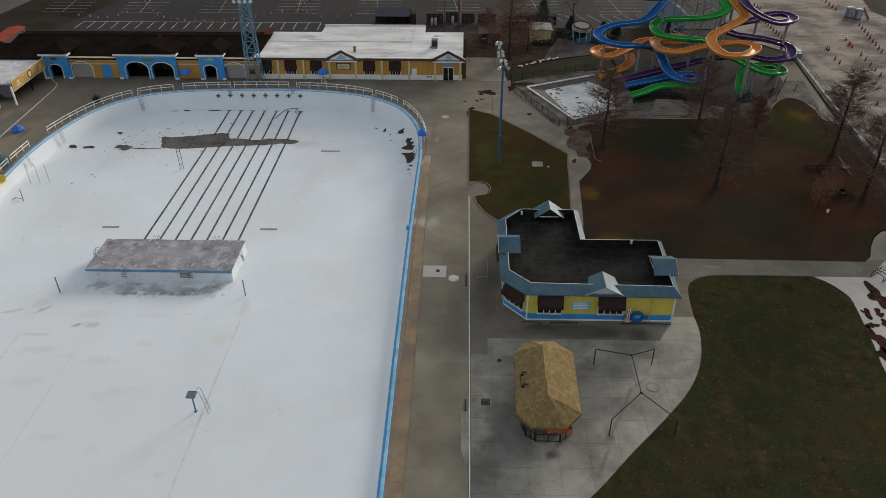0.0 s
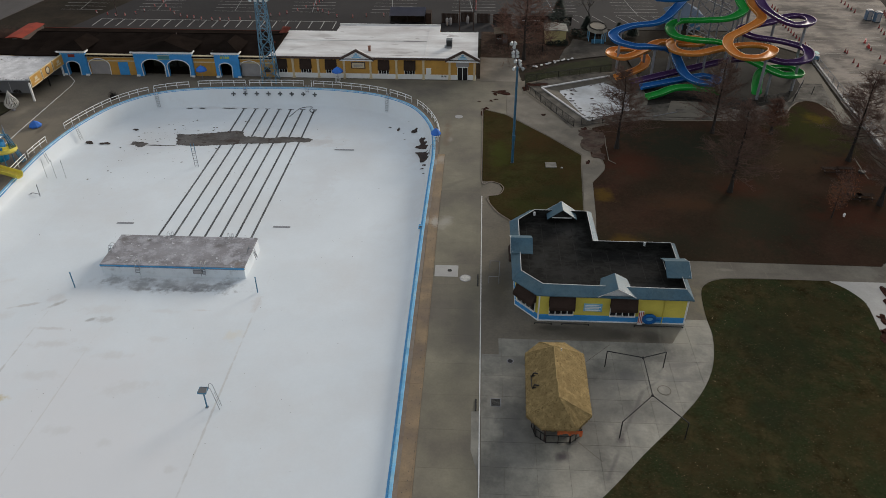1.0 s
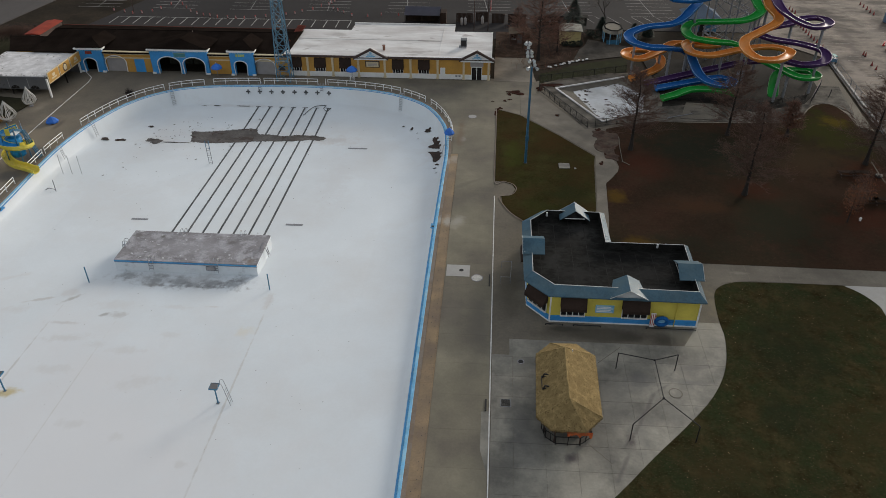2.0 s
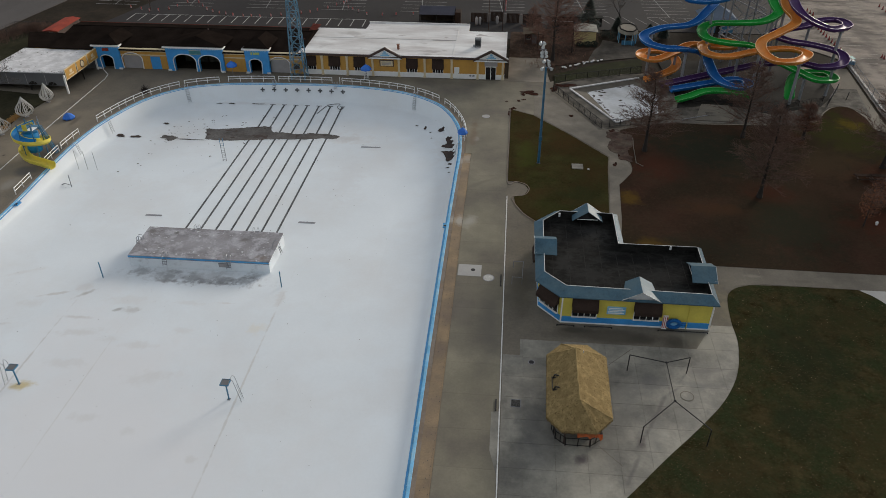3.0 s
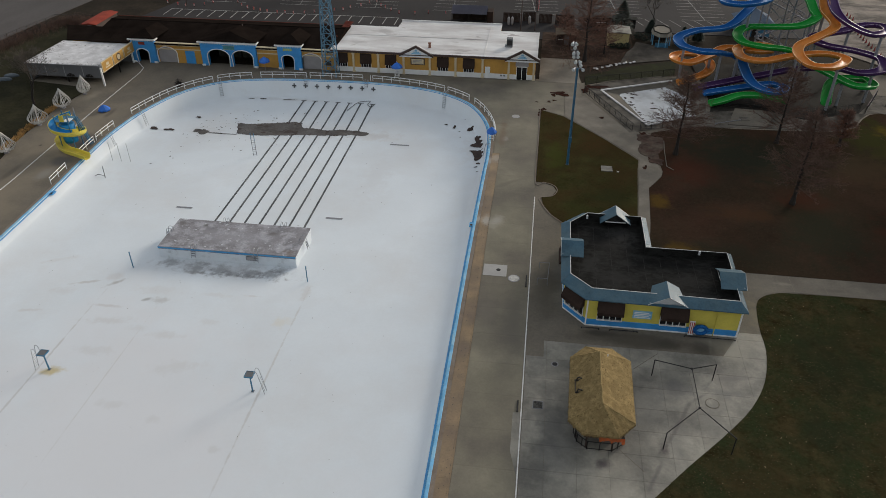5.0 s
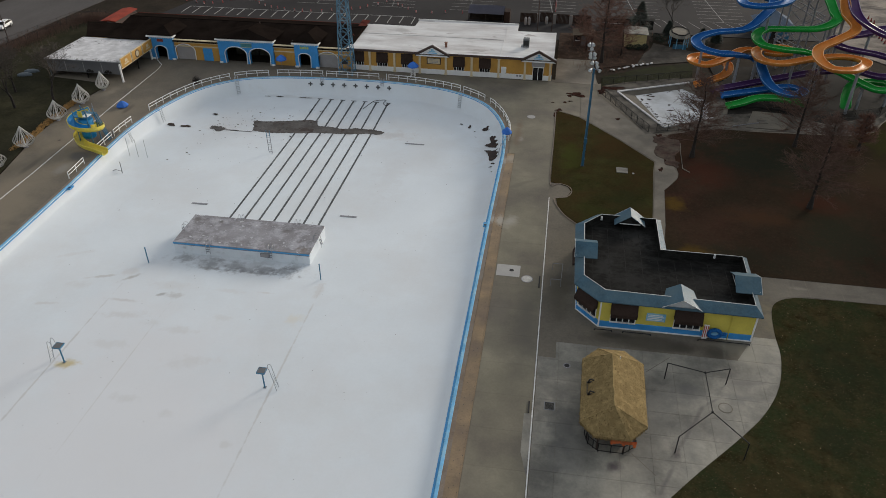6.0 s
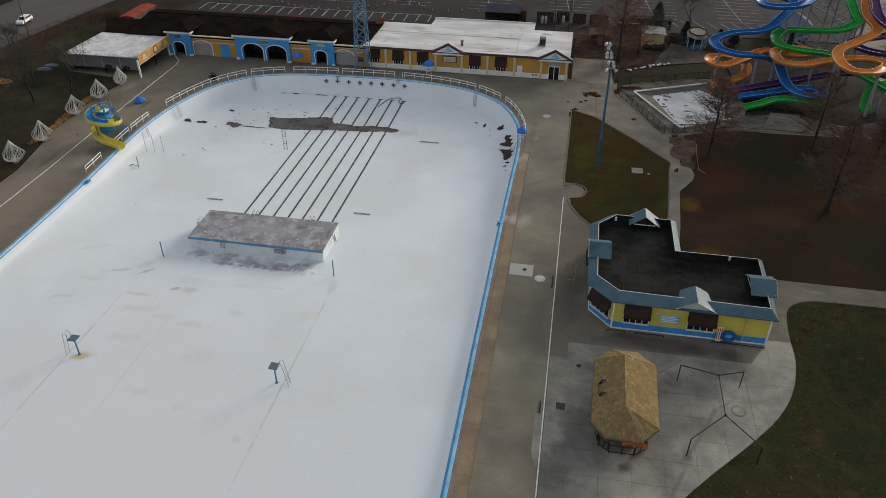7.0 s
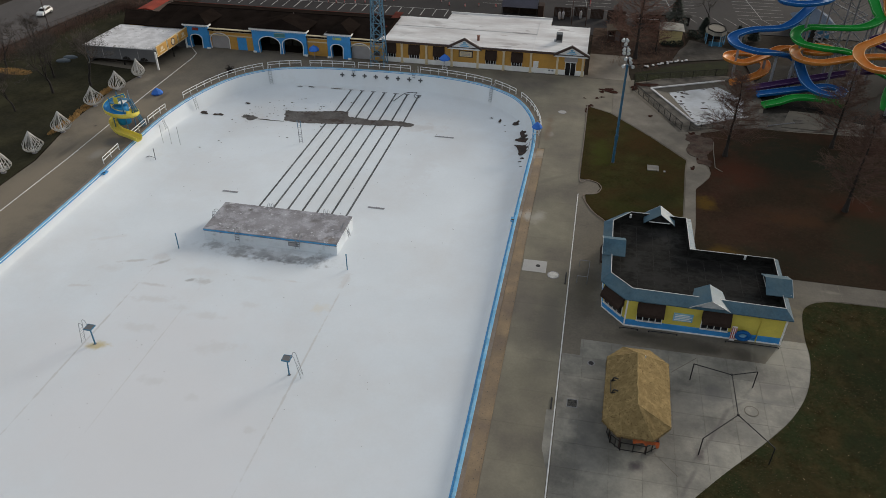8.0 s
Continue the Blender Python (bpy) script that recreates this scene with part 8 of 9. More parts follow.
shed = thing("open_shed", "open shed with weathered white flat roof and sign panels", "shed")
part("roof", slab([(-98.0, 124.9), (-82.4, 125.2), (-82.4, 137.9), (-97.6, 137.9)], 3.5, 3.65), ROOF_SNOWY, shed, "weathered white flat roof")
for k, x in enumerate((-97.7, -93.9, -90.1, -86.3)):
    part("front_panel", boxes((x, x + 3.7, 125.1, 125.2, 1.15, 3.38)), GREY_WALL, shed)
    part("panel_divider", boxes((x + 3.7, x + 3.8, 125.06, 125.2, 1.15, 3.38)), SHUTTER, shed)
    if k > 1:
        bm = bmesh.new()
        for a0, a1 in ((8, 58), (66, 114), (122, 172)):
            arc = [(x + 1.05 + r_ * math.cos(radians(a)), r_ * math.sin(radians(a))) for r_, ang in ((0.85, (a0, (a0 + a1) / 2, a1)), (0.18, (a1, a0))) for a in ang]
            v = [[bm.verts.new((p, y_, 1.2 + q * 0.8)) for p, q in arc] for y_ in (125.04, 125.1)]
            bm.faces.new(v[0])
            for m_ in range(5):
                bm.faces.new((v[0][m_], v[0][(m_ + 1) % 5], v[1][(m_ + 1) % 5], v[1][m_]))
        part("fan_window", bm, DARK, shed, "dark fan-shaped opening")
part("back_wall", boxes((-97.6, -82.6, 137.4, 137.6, -0.1, 3.4), (-97.7, -97.5, 125.2, 137.4, -0.1, 3.4)), GREY_WALL, shed)
for x, y in ((-97.4, 125.4), (-90.0, 125.45), (-82.6, 131.5)):
    part("inner_post", boxes((x - 0.1, x + 0.1, y - 0.1, y + 0.1, -0.1, 3.4)), DARK, shed)
for x, y in ((-82.0, 124.3), (-82.6, 137.0)):
    part("post", boxes((x - 0.14, x + 0.14, y - 0.14, y + 0.14, -0.1, 3.5)), WHITE, shed)
for i in range(3):
    y0 = 125.2 + i * 4.2
    sgn = part("sign_panel", boxes((-82.3, -82.18, y0, y0 + 3.95, 2.2, 4.3)), CREAM, shed, "ochre sign panel with cream border")
    part("sign_face", boxes((-82.18, -82.14, y0 + 0.18, y0 + 3.77, 2.38, 4.12)), OCHRE, sgn)
    if i == 1:
        bm = bar(bmesh.new(), (-82.14, y0 + 1.97, 3.25), (-82.11, y0 + 1.97, 3.25), 0.75, n=16)
        part("emblem", bm, BROWN_TRIM, sgn)
        part("emblem_ring", bar(bmesh.new(), (-82.11, y0 + 1.97, 3.25), (-82.09, y0 + 1.97, 3.25), 0.55, n=16), CREAM, sgn)
    else:
        part("emblem", boxes((-82.14, -82.11, y0 + 1.1, y0 + 2.8, 2.75, 3.0), (-82.14, -82.11, y0 + 1.5, y0 + 2.4, 3.15, 3.7)), CREAM, sgn)
part("fascia", boxes((-98.05, -82.4, 124.86, 124.95, 3.3, 3.6)), GREY_WALL, shed, "grey gutter board")
ROOF_LITTER = mat("greyed_roof_litter", (0.13, 0.115, 0.105), 0.95, var=0.4, scale=1.5, spec=0.0)
rgf = random.Random(41)
bm = bmesh.new()
for k in range(260):
    q = rgf.random()
    x, y = (-97.8 + abs(rgf.gauss(0, 0.8)), rgf.uniform(125.1, 137.6)) if q < 0.5 else (rgf.uniform(-97.6, -82.8), 125.1 + abs(rgf.gauss(0, 0.5))) if q < 0.85 else (rgf.uniform(-97, -83), rgf.uniform(126, 137))
    a, r_ = rgf.uniform(0, 6.28), rgf.choice((0.05, 0.08, 0.13, 0.2))
    bm.faces.new([bm.verts.new((x + r_ * math.cos(a + b), y + 0.7 * r_ * math.sin(a + b), 3.66)) for b in (0, 1.3, 2.9, 4.4)])
tagged(part("roof_litter", bm, ROOF_LITTER, shed, "dark leaf litter along the roof edge"), kind="stuff")
HULL = mat("dull_blue_plastic", (0.08, 0.10, 0.118), 0.6, var=0.2, scale=1.5)
for x, y in ((-102.9, 126.6), (-103.1, 124.6)):
    t = thing("dinghy", "upturned grey-blue plastic dinghy on the grass", "boat", "dinghies", at=(x, y, -0.05), turn=15)
    bm = lathe(bmesh.new(), [(1.0, 0.0), (0.95, 0.25), (0.6, 0.5), (0.1, 0.55)], 14)
    for v in bm.verts:
        v.co.x *= 1.5
        v.co.y *= 0.6
    part("hull", bm, HULL, t)
for k, (x, y, rx, ry) in enumerate(((-84.9, 98.6, 0.75, 4.4), (-85.4, 106.0, 0.8, 4.0), (-85.9, 112.4, 0.7, 2.4), (-109.6, 117.4, 4.6, 1.5))):
    bm = bmesh.new()
    rg = random.Random(k)
    for _ in range(700):
        a, q = rg.uniform(0, 6.28), rg.random() ** 0.5
        p = Vector((x + rx * q * math.cos(a), y + ry * q * math.sin(a), -0.05))
        bar(bm, p, p + Vector((rg.gauss(0, 0.12), rg.gauss(0, 0.12), rg.uniform(0.15, 0.45))), 0.04, 0.01, 3)
    single("dry_grass", bm, STRAW, "golden dry ornamental grass clumps", "grass", "dry grass beds", "stuff")

# ---- parking lots: stalls, barrels, shelters ----
lines = bmesh.new()
LINE_FRESH = mat("stall_paint", (0.36, 0.35, 0.34), 0.8, var=0.3, scale=0.5, bump=0.03)
for i in range(21):
    x = -91.4 + i * 2.86
    box(lines, x, x + 0.17, 168.8, 174.0, -0.02, 0.0)
box(lines, -91.4, -34, 174.0, 174.15, -0.02, 0.0)
single("stall_markings", lines, LINE_FRESH, "white painted stall lines on dark asphalt", "road marking", kind="structure")
for cx in (-100, -80.5, -60.8, -41.4, -21.5, -1.5, 18.5, 38.5):
    bm = bmesh.new()
    for i in range(24):
        y = 181.5 + i * 2.8
        sl = -(y - 183) * 0.12 if cx < -30 else 0
        box(bm, cx - 5.4 + sl, cx + 5.4 + sl, y, y + 0.14, -0.012, 0.0)
    v = [bm.verts.new(p) for p in ((cx - 0.07, 181.5, 0.004), (cx + 0.07, 181.5, 0.004), (cx - 6.5, 246, 0.004), (cx - 6.7, 246, 0.004))]
    bm.faces.new(v)
    single("stall_markings", bm, LINE_WORN, "worn white stall lines on the parking lot", "road marking", "stall rows", "structure")
bm = bmesh.new()
for i in range(16):
    x = 9.0 + i * 2.9
    bm.faces.new([bm.verts.new(p) for p in ((x, 176, 0.0), (x + 0.16, 176, 0.0), (x - 2.0, 181, 0.0), (x - 2.16, 181, 0.0))])
single("stall_markings", bm, LINE_WORN, "worn white slanted stall lines", "road marking", kind="structure")
bm = bmesh.new()
LOT_LINE = mat("faded_lot_paint", (0.36, 0.325, 0.29), 0.85, var=0.35, scale=0.6, bump=0.03)
rgl = random.Random(31)
for r_ in range(10):
    for i in range(46):
        x, y = 73.5 + r_ * 11.5 + 0.4 * rgl.uniform(-1, 1), 96 + i * 2.75
        if rgl.random() < 0.6:
            box(bm, x, x + 5.2 * rgl.uniform(0.3, 1.0), y, y + 0.11, -0.02, 0.0)
single("stall_markings", bm, LOT_LINE, "faded stall lines on the overflow lot", "road marking", kind="structure")


DULL_WHITE = mat("scuffed_white_band", (0.42, 0.40, 0.40), 0.7, var=0.2, bump=0.0)


def barrel(striped):
    """A traffic barrel with white bands, or a plain red marker cone."""
    if striped:
        t = thing("traffic_barrel", "red and white traffic barrel on the lot", "traffic barrel", "traffic barrels")
        body = part("body", lathe(bmesh.new(), [(0.2, 0.09), (0.17, 0.85), (0.08, 0.9)], 10), CONE_RED, t)
        for z in (0.2, 0.55):
            part("stripe", lathe(bmesh.new(), [(0.213 - 0.04 * z, z), (0.213 - 0.04 * (z + 0.16), z + 0.16)], 10), DULL_WHITE, body, "scuffed white reflective stripe")
    else:
        t = thing("marker_cone", "faded dark red marker cone on the lot", "cone", "marker cones")
        part("body", lathe(bmesh.new(), [(0.24, 0.06), (0.14, 0.5), (0.06, 0.95)], 10), CONE_DULL, t)
    part("base", lathe(bmesh.new(), [(0.28, 0.0), (0.28, 0.08), (0.19, 0.1)], 10), BLACK_IRON, t, "black rubber base")
    return t


CONES = [(-94.4, 178.4), (-91.2, 177.3), (-88.7, 176.2), (-86.6, 176.7), (-84.5, 178.1), (-83.2, 180.4), (-82.1, 184.4), (-81.1, 187.7), (-79.2, 184.4), (-77.0, 181.3), (-74.9, 178.4), (-72.8, 176.8), (-70.8, 175.8), (-69.0, 175.3),
         (-66.9, 174.4), (-64.2, 174.0), (-62.2, 174.0), (-60.1, 174.0), (-57.5, 174.5), (-55.3, 175.6), (-50.8, 177.6), (-48.8, 178.4), (-47.4, 180.2), (-45.2, 182.3), (-43.6, 185.0), (-42.0, 186.4), (-40.2, 182.9), (-38.8, 181.6), (-37.0, 179.8), (-34.6, 177.6), (-30.7, 177.5)]
CONES += [(-82.0 + 0.4 * k, 189.5 + 1.6 * k) for k in range(8)] + [(-41.6 + 0.5 * k, 188 + 1.6 * k) for k in range(9)] + [(-27.5 + 4.2 * k, 178.5 + 0.25 * k) for k in range(4)] + [(-1.0, 184 + 2.0 * k) for k in range(8)]
FAR_CONES = [(75.3, 127.6), (77.2, 148.7), (77.3, 151.1), (78.2, 156.6), (78.1, 157.4)]
for (xa, ya), (xb, yb), n in (((71.1, 195.0), (70.9, 157.5), 22), ((92.1, 195.3), (91.8, 186.4), 5), ((92.4, 174.3), (88.9, 155.6), 9), ((84.3, 160.6), (84.0, 158.6), 2), ((83.7, 153.6), (82.4, 141.9), 5), ((98.6, 186), (96.2, 178.6), 5), ((73.0, 190.0), (73.2, 186.4), 3)):
    FAR_CONES += [(xa + (xb - xa) * k / (n - 1), ya + (yb - ya) * k / (n - 1)) for k in range(n)]
for spots_, striped, k in ((CONES, True, 0.78), (FAR_CONES, False, 0.95)):
    first = barrel(striped)
    for i, (x, y) in enumerate(spots_):
        ob = copy_thing(first, pose(x, y, -0.02, 0, 0, 40 * i)) if i else first
        if not i:
            ob.matrix_world = pose(x, y, -0.02)
        ob.scale = (k, k, k)
for k, (x, y) in enumerate(((85.0, 164.0), (84.3, 160.6))):
    t = thing("water_barrier", "red plastic water-filled barrier on the lot", "barrier", "red barriers", at=(x, y, -0.01), turn=60 + 20 * k)
    part("body", boxes((-0.6, 0.6, -0.22, 0.22, 0, 0.3), (-0.55, 0.55, -0.12, 0.12, 0.3, 0.75)), CONE_RED, t)
    part("fork_slot", boxes((-0.5, -0.3, -0.26, 0.26, 0.0, 0.1), (0.3, 0.5, -0.26, 0.26, 0.0, 0.1)), BLACK_IRON, t)

CABIN_BLUE = mat("pale_blue_plastic", (0.10, 0.16, 0.24), 0.5, var=0.15, scale=1.0)
for x, y in ((92.5, 180.7), (93.9, 179.3)):
    t = thing("portable_toilet", "blue-grey portable toilet cabin on the lot", "toilet cabin", "portable toilets", at=(x, y, -0.01))
    part("cabin", boxes((-0.65, 0.65, -0.65, 0.65, 0.1, 2.2)), CABIN_BLUE, t)
    part("roof", boxes((-0.68, 0.68, -0.68, 0.68, 2.2, 2.35), (-0.4, 0.4, -0.4, 0.4, 2.35, 2.5)), SHUTTER, t)
    part("door_handle", boxes((0.3, 0.38, -0.73, -0.69, 1.0, 1.15)), BLACK_IRON, part("door", boxes((-0.45, 0.45, -0.69, -0.65, 0.15, 2.05)), SHUTTER, t))
    part("skid", boxes((-0.7, 0.7, -0.7, 0.7, 0, 0.1)), BLACK_IRON, t)
cart = thing("ticket_cart", "small teal utility cart by the fence", "cart", at=(69.6, 152.4, 0))
part("body", boxes((-0.8, 0.8, -0.9, 0.9, 0.4, 1.1)), BLUE_STEEL, cart)
part("canopy", boxes((-0.75, 0.75, -0.8, 0.8, 1.5, 1.6)), mat("teal_canopy", (0.03, 0.22, 0.22), 0.6, var=0.1), cart)
for sx in (-0.75, 0.75):
    for sy in (-0.85, 0.85):
        part("post", bars([((sx * 0.85, sy * 0.8, 1.0), (sx * 0.85, sy * 0.8, 1.5))], 0.04, 5), BLACK_IRON, cart)
        part("wheel", bars([((sx - 0.08, sy * 0.7, 0.25), (sx + 0.08, sy * 0.7, 0.25))], 0.26, 10), BLACK_IRON, cart)

shelter = thing("bus_shelter", "long dark shelter with grey-blue sloped roof", "shelter", at=(-16.9, 173.2, 0))
bm = bmesh.new()
v = [bm.verts.new(p) for p in ((-4.2, -1.6, 2.3), (4.2, -1.6, 2.3), (4.2, 1.8, 3.4), (-4.2, 1.8, 3.4))]
bm.faces.new(v)
bmesh.ops.solidify(bm, geom=bm.faces[:], thickness=0.15)
part("roof", bm, mat("violet_grey_roof", (0.115, 0.115, 0.155), 0.6, var=0.15, spec=0.3), shelter, "violet-grey sloped metal roof")
part("back_wall", boxes((-4.2, 4.2, 1.6, 1.75, -0.05, 3.2)), DARK, shelter)
part("side_wall", boxes((4.3, 5.6, -1.4, 1.6, -0.05, 2.9)), BROWN_AWN, shelter)
for x in (-4.0, 0, 4.0):
    part("post", bars([((x, -1.4, -0.05), (x, -1.4, 2.4))], 0.09, 6), BLACK_IRON, shelter)
for x, y in ((-7.6, 172.4), (-6.8, 172.6), (-2.8, 173.8)):
    t = thing("gas_tank", "white upright gas tank by the service yard", "tank", "gas tanks", at=(x, y, -0.02))
    part("tank", lathe(bmesh.new(), [(0.22, 0.0), (0.32, 0.2), (0.32, 1.5), (0.22, 1.7), (0.07, 1.76)], 12), SHUTTER, t, smooth=True)
    part("valve", bar(bmesh.new(), (0, 0, 1.74), (0, 0, 1.92), 0.08, n=8), GREY_STEEL, t)
for x0, x1, y in ((-9.0, -4.9, 174.4), (-4.4, -1.4, 175.5), (-0.6, 2.6, 174.6), (3.2, 7.6, 174.4)):
    t = thing("yard_screen", "dark brown wooden screen fence of the service yard", "screen fence", "yard screens", at=(0, 0, 0))
    n = int((x1 - x0) / 0.3)
    for i in range(n):
        part("board", boxes((x0 + 0.3 * i, x0 + 0.3 * i + 0.27, y, y + 0.06, -0.05, 2.2)), BROWN_AWN, t)
    part("rail", boxes((x0, x1, y + 0.06, y + 0.12, 1.8, 1.9)), BROWN_TRIM, t)
for x, y, h in ((-4.6, 168.6, 7.5), (-1.4, 168.6, 9.0), (-1.2, 184.2, 6.0), (-88.5, 176.6, 7.5), (-118.5, 141.8, 8.5)):
    t = thing("street_lamp", "dark slim street lamp post", "street lamp", "lamp posts", at=(x, y, -0.05))
    part("pole", bar(bmesh.new(), (0, 0, 0), (0, 0, h), 0.11, 0.07, 7), BROWN_TRIM, t)
    part("arm", bars([((0, 0, h), (0, -1.2, h + 0.15))], 0.05, 5), BROWN_TRIM, t)
    part("lamp_head", boxes((-0.15, 0.15, -1.6, -1.1, h + 0.08, h + 0.22)), GREY_STEEL, t)


def hut_house(name, label, x0, x1, y0, y1, h, wall_m, roof_m, gable_roof=True, plain=False):
    t = thing(name, label, "house", "park sheds")
    part("wall", boxes((x0, x1, y0, y1, -0.1, h)), wall_m, t)
    bm = bmesh.new()
    xm = (x0 + x1) / 2
    o, z1 = 0.35, h + (1.5 if gable_roof else 0.3)
    v = [bm.verts.new(p) for p in ((x0 - o, y0 - o, h), (x1 + o, y0 - o, h), (x1 + o, y1 + o, h), (x0 - o, y1 + o, h), (xm, y0 - o, z1), (xm, y1 + o, z1))]
    for f in ((0, 4, 5, 3), (4, 1, 2, 5), (0, 1, 4), (2, 3, 5), (3, 2, 1, 0)):
        bm.faces.new([v[i] for i in f])
    part("roof", bm, roof_m, t)
    if plain:
        return t
    door = part("door", boxes((xm - 0.5, xm + 0.5, y0 - 0.05, y0, 0, 2.05)), GREY_WALL, t)
    part("door_handle", boxes((xm + 0.34, xm + 0.42, y0 - 0.09, y0 - 0.05, 0.95, 1.1)), BLACK_IRON, door)
    if xm - 0.9 - x0 > 0.8:
        win = part("window", boxes((x0 + 0.4, xm - 0.9, y0 - 0.05, y0, 1.1, 1.9)), GLASS, t)
        part("window_sill", boxes((x0 + 0.33, xm - 0.83, y0 - 0.12, y0, 1.02, 1.1)), WHITE, win)
    return t


hut_house("garden_shed", "pale yellow shed with grey low roof among bare trees", 14.6, 19.0, 160.4, 165.0, 2.9, mat("yellow_siding", (0.52, 0.44, 0.21), 0.8, var=0.12), CONC_PLAZA, False, True)
hut_house("garden_shed", "low brown park shed in shade", 3.6, 7.8, 160.0, 164.0, 2.2, BROWN_TRIM, mat("tan_board_roof", (0.12, 0.095, 0.07), 0.9, var=0.3, spec=0.05), False)
hut_house("service_block", "long dark service building by the parking lot", 9.6, 21.5, 173.4, 175.0, 2.0, DARK, TAR, False)
SLATE = mat("slate_blue_roof", (0.12, 0.15, 0.195), 0.9, var=0.15, spec=0.05)
pav = thing("pavilion", "park pavilion with blue-grey hipped roof behind the slides", "house", "park sheds")
part("wall", boxes((43.9, 50.7, 171.1, 177.4, -0.1, 3.0)), BLUE_STEEL, pav, "dull blue boarded wall")
bm = bmesh.new()
v = [bm.verts.new(p) for p in ((43.2, 170.4, 3.0), (51.4, 170.4, 3.0), (51.4, 178.0, 3.0), (43.2, 178.0, 3.0), (47.0, 174.2, 5.4), (47.6, 174.2, 5.4))]
for f in ((0, 1, 5, 4), (1, 2, 5), (2, 3, 4, 5), (3, 0, 4), (3, 2, 1, 0)):
    bm.faces.new([v[i] for i in f])
part("roof", bm, SLATE, pav, "blue-grey hipped roof")
part("door", boxes((46.8, 47.9, 171.04, 171.1, 0, 2.1)), DARK, pav)
booth = thing("ticket_booth", "open park booth with dark-rimmed tan roof on pale blue posts", "booth", at=(26.1, 163.4, 0))
OCT = [(2.3 * math.cos(math.radians(22.5 + 45 * i)), 3.4 * math.sin(math.radians(22.5 + 45 * i))) for i in range(8)]
part("fascia", loft([at_z(OCT, 2.35), at_z(grow(OCT, -0.25), 3.05), at_z(grow(OCT, -0.45), 3.05), at_z(grow(OCT, -0.2), 2.35)]), CONC_PLAZA, booth, "tan sloped fascia")
part("roof_rim", loft([at_z(grow(OCT, -0.22), 3.04), at_z(grow(OCT, -0.22), 3.22), at_z(grow(OCT, -0.5), 3.22), at_z(grow(OCT, -0.5), 3.04)]), TAR, booth, "dark roof rim")
part("roof_deck", slab(grow(OCT, -0.5), 2.9, 3.08), CONC_WALK, booth, "pale gravel roof deck")
for x, y in OCT:
    part("post", bars([((x * 0.86, y * 0.86, -0.05), (x * 0.86, y * 0.86, 2.4))], 0.1, 6), PALE_BLUE, booth)
part("counter", boxes((-1.4, 1.4, -2.5, -2.4, -0.05, 0.95)), BLUE_STEEL, booth)
part("back_wall", boxes((-1.4, 1.4, 2.3, 2.45, -0.05, 2.4)), DARK, booth)
hut_house("garden_shed", "low building with faded red roof by the fence", -102.4, -99.2, 153.0, 162.4, 2.2, BROWN_TRIM, ROOF_RED, False)


def bush(x, y, r, h, seed, m, lab):
    rg = random.Random(seed)
    bm = bmesh.new()
    for i in range(420):
        d = Vector((rg.gauss(0, 1), rg.gauss(0, 1), rg.gauss(0, 1))).normalized() * rg.uniform(0.55, 1.05)
        p = Vector((d.x * r, d.y * r, h * 0.5 + d.z * h * 0.5))
        a, b = [Vector((rg.gauss(0, 1), rg.gauss(0, 1), rg.gauss(0, 1))).normalized() * 0.14 for _ in (0, 1)]
        bm.faces.new([bm.verts.new(q) for q in (p - a, p + b, p + a)])
    t = thing("bush", lab, "bush", "yard bushes", at=(x, y, 0))
    part("crown", bm, m, t)
    part("stem", bar(bmesh.new(), (0, 0, -0.1), (0, 0, h * 0.7), 0.08, 0.03, 6), BARK, t)


for k, (x, y, r, h) in enumerate(((17.2, 158.8, 1.0, 1.3), (15.6, 159.2, 0.9, 1.0), (18.7, 158.9, 0.8, 1.5), (23.0, 164.6, 1.2, 1.8), (21.6, 166.2, 1.0, 1.5))):
    bush(x, y, r, h, 600 + k, PINE, "dark evergreen bush beside the shed")
YARD = mat("yard_concrete", (0.085, 0.076, 0.066), 0.9, var=0.3, scale=0.5, fine=2.5, other=(0.05, 0.044, 0.038), cover=0.4, soft=0.2, spec=0.08)
single("yard_paving", slab([(16.5, 149.6), (19, 150.4), (28, 153.6), (30, 159), (21, 164), (20, 160), (18.5, 157)], -0.1, 0.0), YARD, "grey service yard paving", "pavement", kind="structure")

LITTER = mat("leaf_littered_ground", (0.078, 0.055, 0.042), 0.95, var=0.35, scale=0.6, fine=3, other=(0.045, 0.032, 0.026), cover=0.45, soft=0.2, spec=0.0, bump=0.4)
single("yard_ground", slab([(0.5, 151.1), (7.5, 151.1), (8.2, 146.2), (14.0, 149.0), (16.4, 149.7), (18.4, 157), (20, 160.3), (20, 168), (0.5, 168)], -0.1, 0.008), LITTER, "leaf-littered brown ground under the tall trees", "ground", kind="structure")
# scrub along the fence and road
def scrub(name, label, rows, seed, m, n, hmax):
    rg = random.Random(seed)
    bm = bmesh.new()
    for (xa, ya), (xb, yb), w in rows:
        for _ in range(n):
            f = rg.random()
            p = Vector((xa + (xb - xa) * f + rg.gauss(0, w), ya + (yb - ya) * f + rg.gauss(0, w), -0.1))
            h = rg.uniform(0.3, hmax)
            q = p + Vector((rg.gauss(0, 0.3), rg.gauss(0, 0.3), h))
            bar(bm, p, q, 0.025, 0.01, 3)
            for _ in range(3):
                a = p.lerp(q, rg.uniform(0.3, 1))
                bar(bm, a, a + Vector((rg.gauss(0, 0.35), rg.gauss(0, 0.35), rg.uniform(0, 0.5))), 0.012, 0.005, 3)
    single(name, bm, m, label, "scrub", "scrub", "stuff")


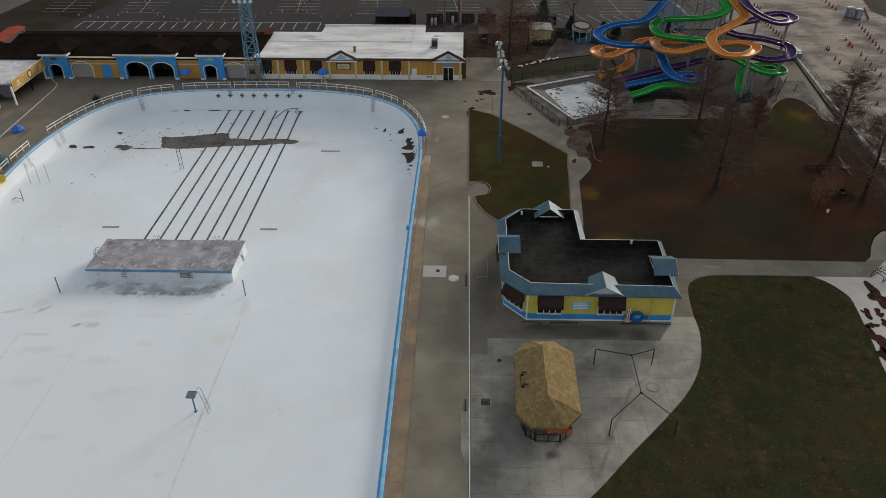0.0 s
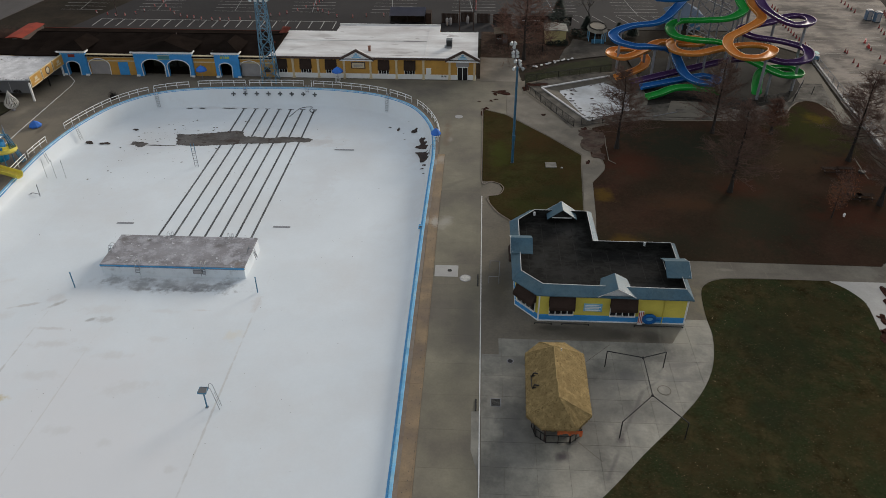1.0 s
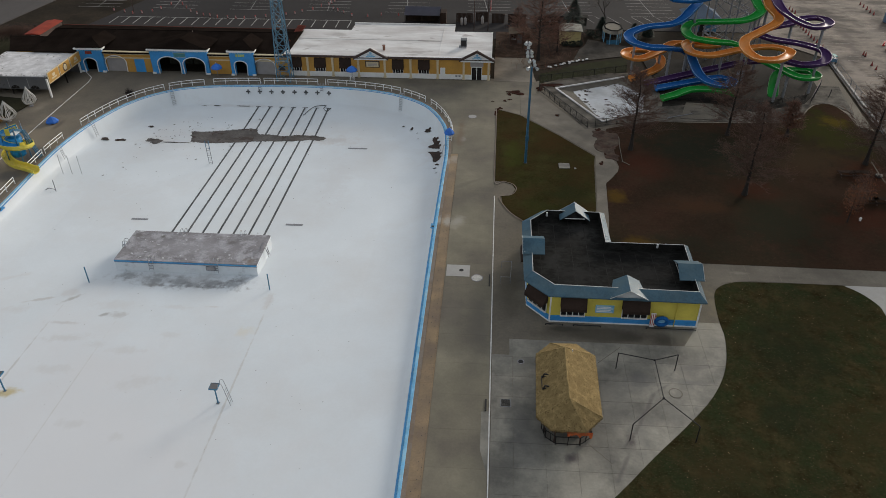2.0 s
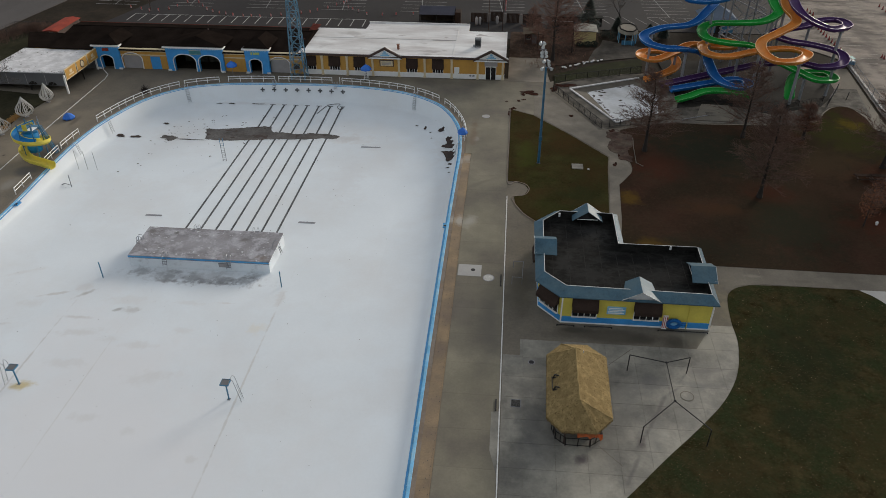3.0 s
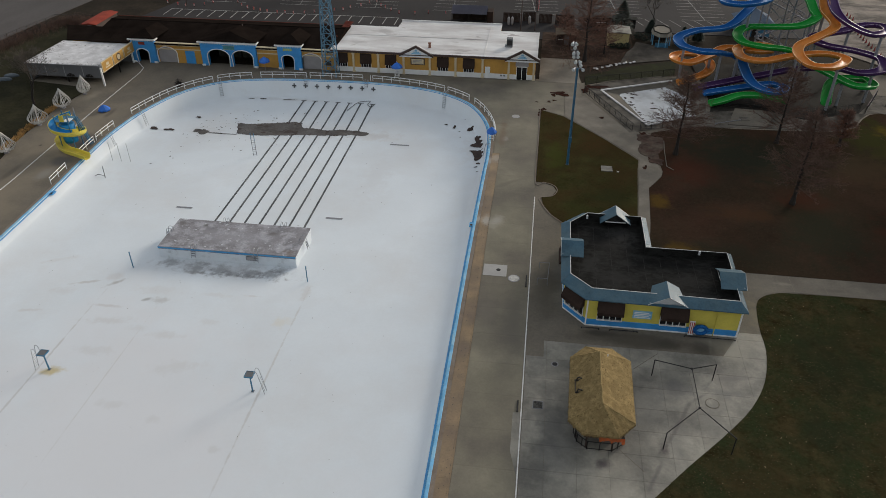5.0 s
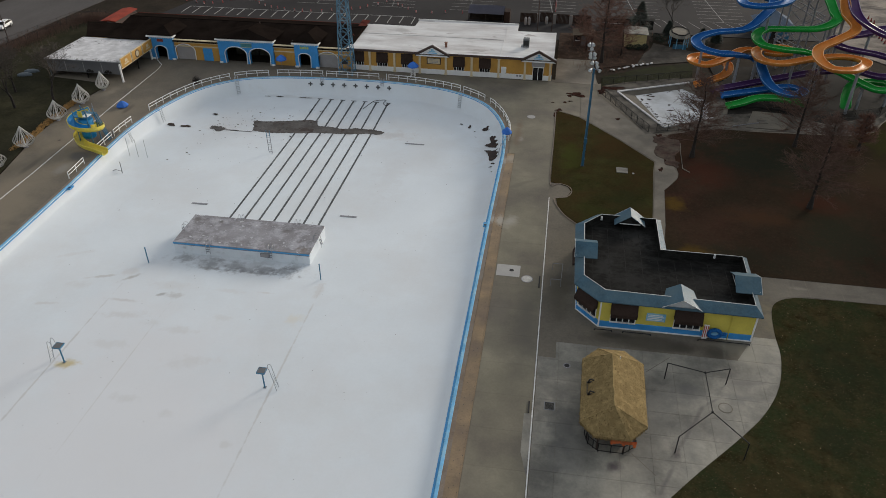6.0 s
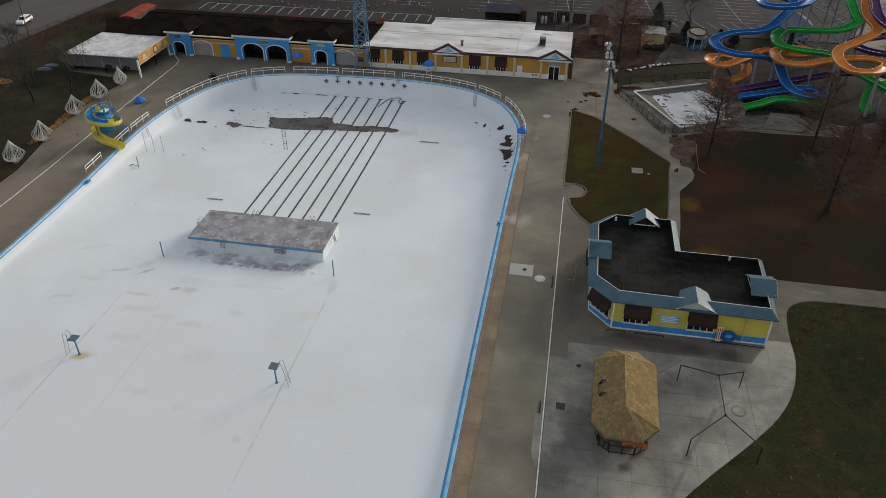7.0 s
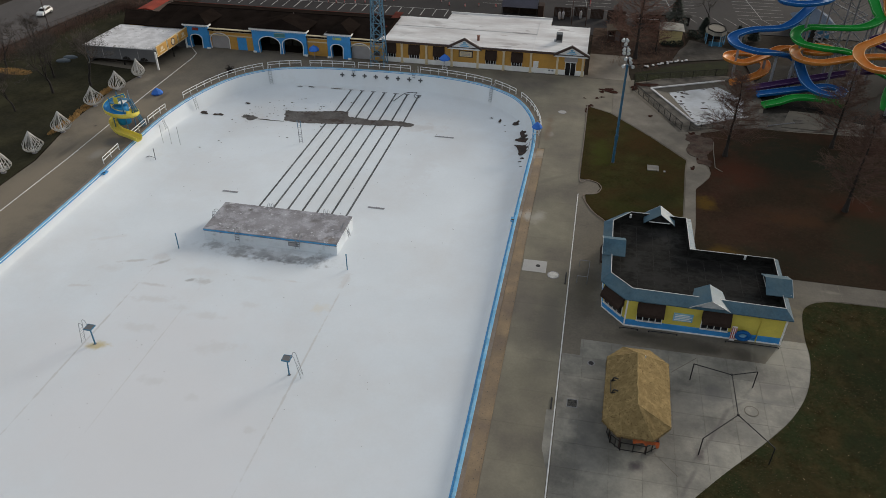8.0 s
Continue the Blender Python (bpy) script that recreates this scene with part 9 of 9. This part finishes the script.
scrub("roadside_scrub", "leafless brown scrub along the road fence", (((-117.5, 126), (-111.5, 160), 1.7), ((-120, 100), (-117.5, 126), 1.8), ((-111, 160), (-99, 160), 1.4)), 1, TWIG, 1500, 1.9)
scrub("yard_scrub", "tangled russet brush among the sheds", (((3, 162), (13, 150), 2.4), ((6, 147), (13, 145), 1.6), ((10, 158), (14, 152), 2.2), ((19, 167), (32, 167), 1.4), ((4, 154), (9, 168), 2.2)), 2, TWIG_RED, 90, 1.1)

car = thing("parked_car", "white estate car on the far road", "car", at=(-126.0, 150.8, -0.03), turn=-82)
bm = bmesh.new()
prof = [(-2.28, 0.38, 0.88), (2.28, 0.38, 0.88), (2.36, 0.62, 0.86), (2.2, 0.92, 0.84), (1.15, 1.06, 0.86), (0.42, 1.55, 0.66), (-0.2, 1.64, 0.64), (-1.7, 1.60, 0.64), (-2.12, 1.1, 0.82), (-2.34, 0.95, 0.86)]
for s in (-1, 1):
    bm.faces.new([bm.verts.new((x, s * w, z)) for x, z, w in prof])
bm.verts.ensure_lookup_table()
k = len(prof)
for i in range(k):
    bm.faces.new((bm.verts[i], bm.verts[(i + 1) % k], bm.verts[k + (i + 1) % k], bm.verts[k + i]))
bmesh.ops.bevel(bm, geom=bm.edges[:], offset=0.05, segments=2, affect="EDGES")
part("body", bm, WHITE, car)
for s in (-1, 1):
    bm = bmesh.new()
    bm.faces.new([bm.verts.new((x, s * (w + 0.012), z)) for x, z, w in ((-1.95, 1.12, 0.84), (0.95, 1.12, 0.85), (0.35, 1.5, 0.69), (-1.62, 1.54, 0.67))])
    bmesh.ops.solidify(bm, geom=bm.faces[:], thickness=0.03)
    part("window", bm, GLASS, car)
    part("sill_trim", boxes((-1.0, 1.0, s * 0.9 - 0.03, s * 0.9 + 0.03, 0.32, 0.5)), BLACK_IRON, car)
    part("roof_rail", bars([((-1.5, s * 0.58, 1.67), (0.1, s * 0.58, 1.69))], 0.025, 5), BLACK_IRON, car)
bm = bmesh.new()
bm.faces.new([bm.verts.new(p) for p in ((1.12, -0.74, 1.1), (1.12, 0.74, 1.1), (0.47, 0.6, 1.55), (0.47, -0.6, 1.55))])
bmesh.ops.solidify(bm, geom=bm.faces[:], thickness=0.03)
part("windscreen", bm, GLASS, car)
bm = bmesh.new()
bm.faces.new([bm.verts.new(p) for p in ((-2.14, -0.7, 1.14), (-2.14, 0.7, 1.14), (-1.76, 0.56, 1.54), (-1.76, -0.56, 1.54))])
bmesh.ops.solidify(bm, geom=bm.faces[:], thickness=0.03)
part("rear_window", bm, GLASS, car)
for s in (-0.62, 0.62):
    part("headlight", boxes((2.26, 2.36, s - 0.2, s + 0.2, 0.68, 0.82)), LAMP_GLASS, car)
    part("tail_light", boxes((-2.36, -2.28, s - 0.14, s + 0.2, 0.8, 0.98)), CONE_RED, car)
for x in (-1.4, 1.45):
    for y in (-0.85, 0.85):
        wh = part("wheel", bars([((x, y - 0.12, 0.34), (x, y + 0.12, 0.34))], 0.34, 14), BLACK_IRON, car)
        part("rim", bars([((x, y - 0.13, 0.34), (x, y + 0.13, 0.34))], 0.2, 10), GALV, wh)
# ---- paving panels, each a piece of its own ----
pave("panel", WALK, 5.9, 4.6, CONC_DECK, walkway, -0.09, 0.0, 0.005, ox=-5.0, oy=30)
pave("panel", BAND, 1.3, 6.1, BAND_TAN, band, -0.09, 0.004, 0.005, ox=-6.3, oy=30)
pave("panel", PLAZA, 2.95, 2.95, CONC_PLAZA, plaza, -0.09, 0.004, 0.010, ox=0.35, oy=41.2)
bm = bmesh.new()
rg = random.Random(12)
for i in range(66):
    for k, x in enumerate((-5.75, -5.35, -5.0)):
        y = 36 + i * 1.0 + 0.33 * k + rg.uniform(-0.06, 0.06)
        if rg.random() < 0.6:
            bar(bm, (x + rg.uniform(-0.04, 0.04), y, 0.0), (x, y, 0.012), 0.05, 0.05, 6)
single("bolt_holes", bm, JOINT, "dark anchor sockets in the tan band", "anchor sockets", kind="stuff")
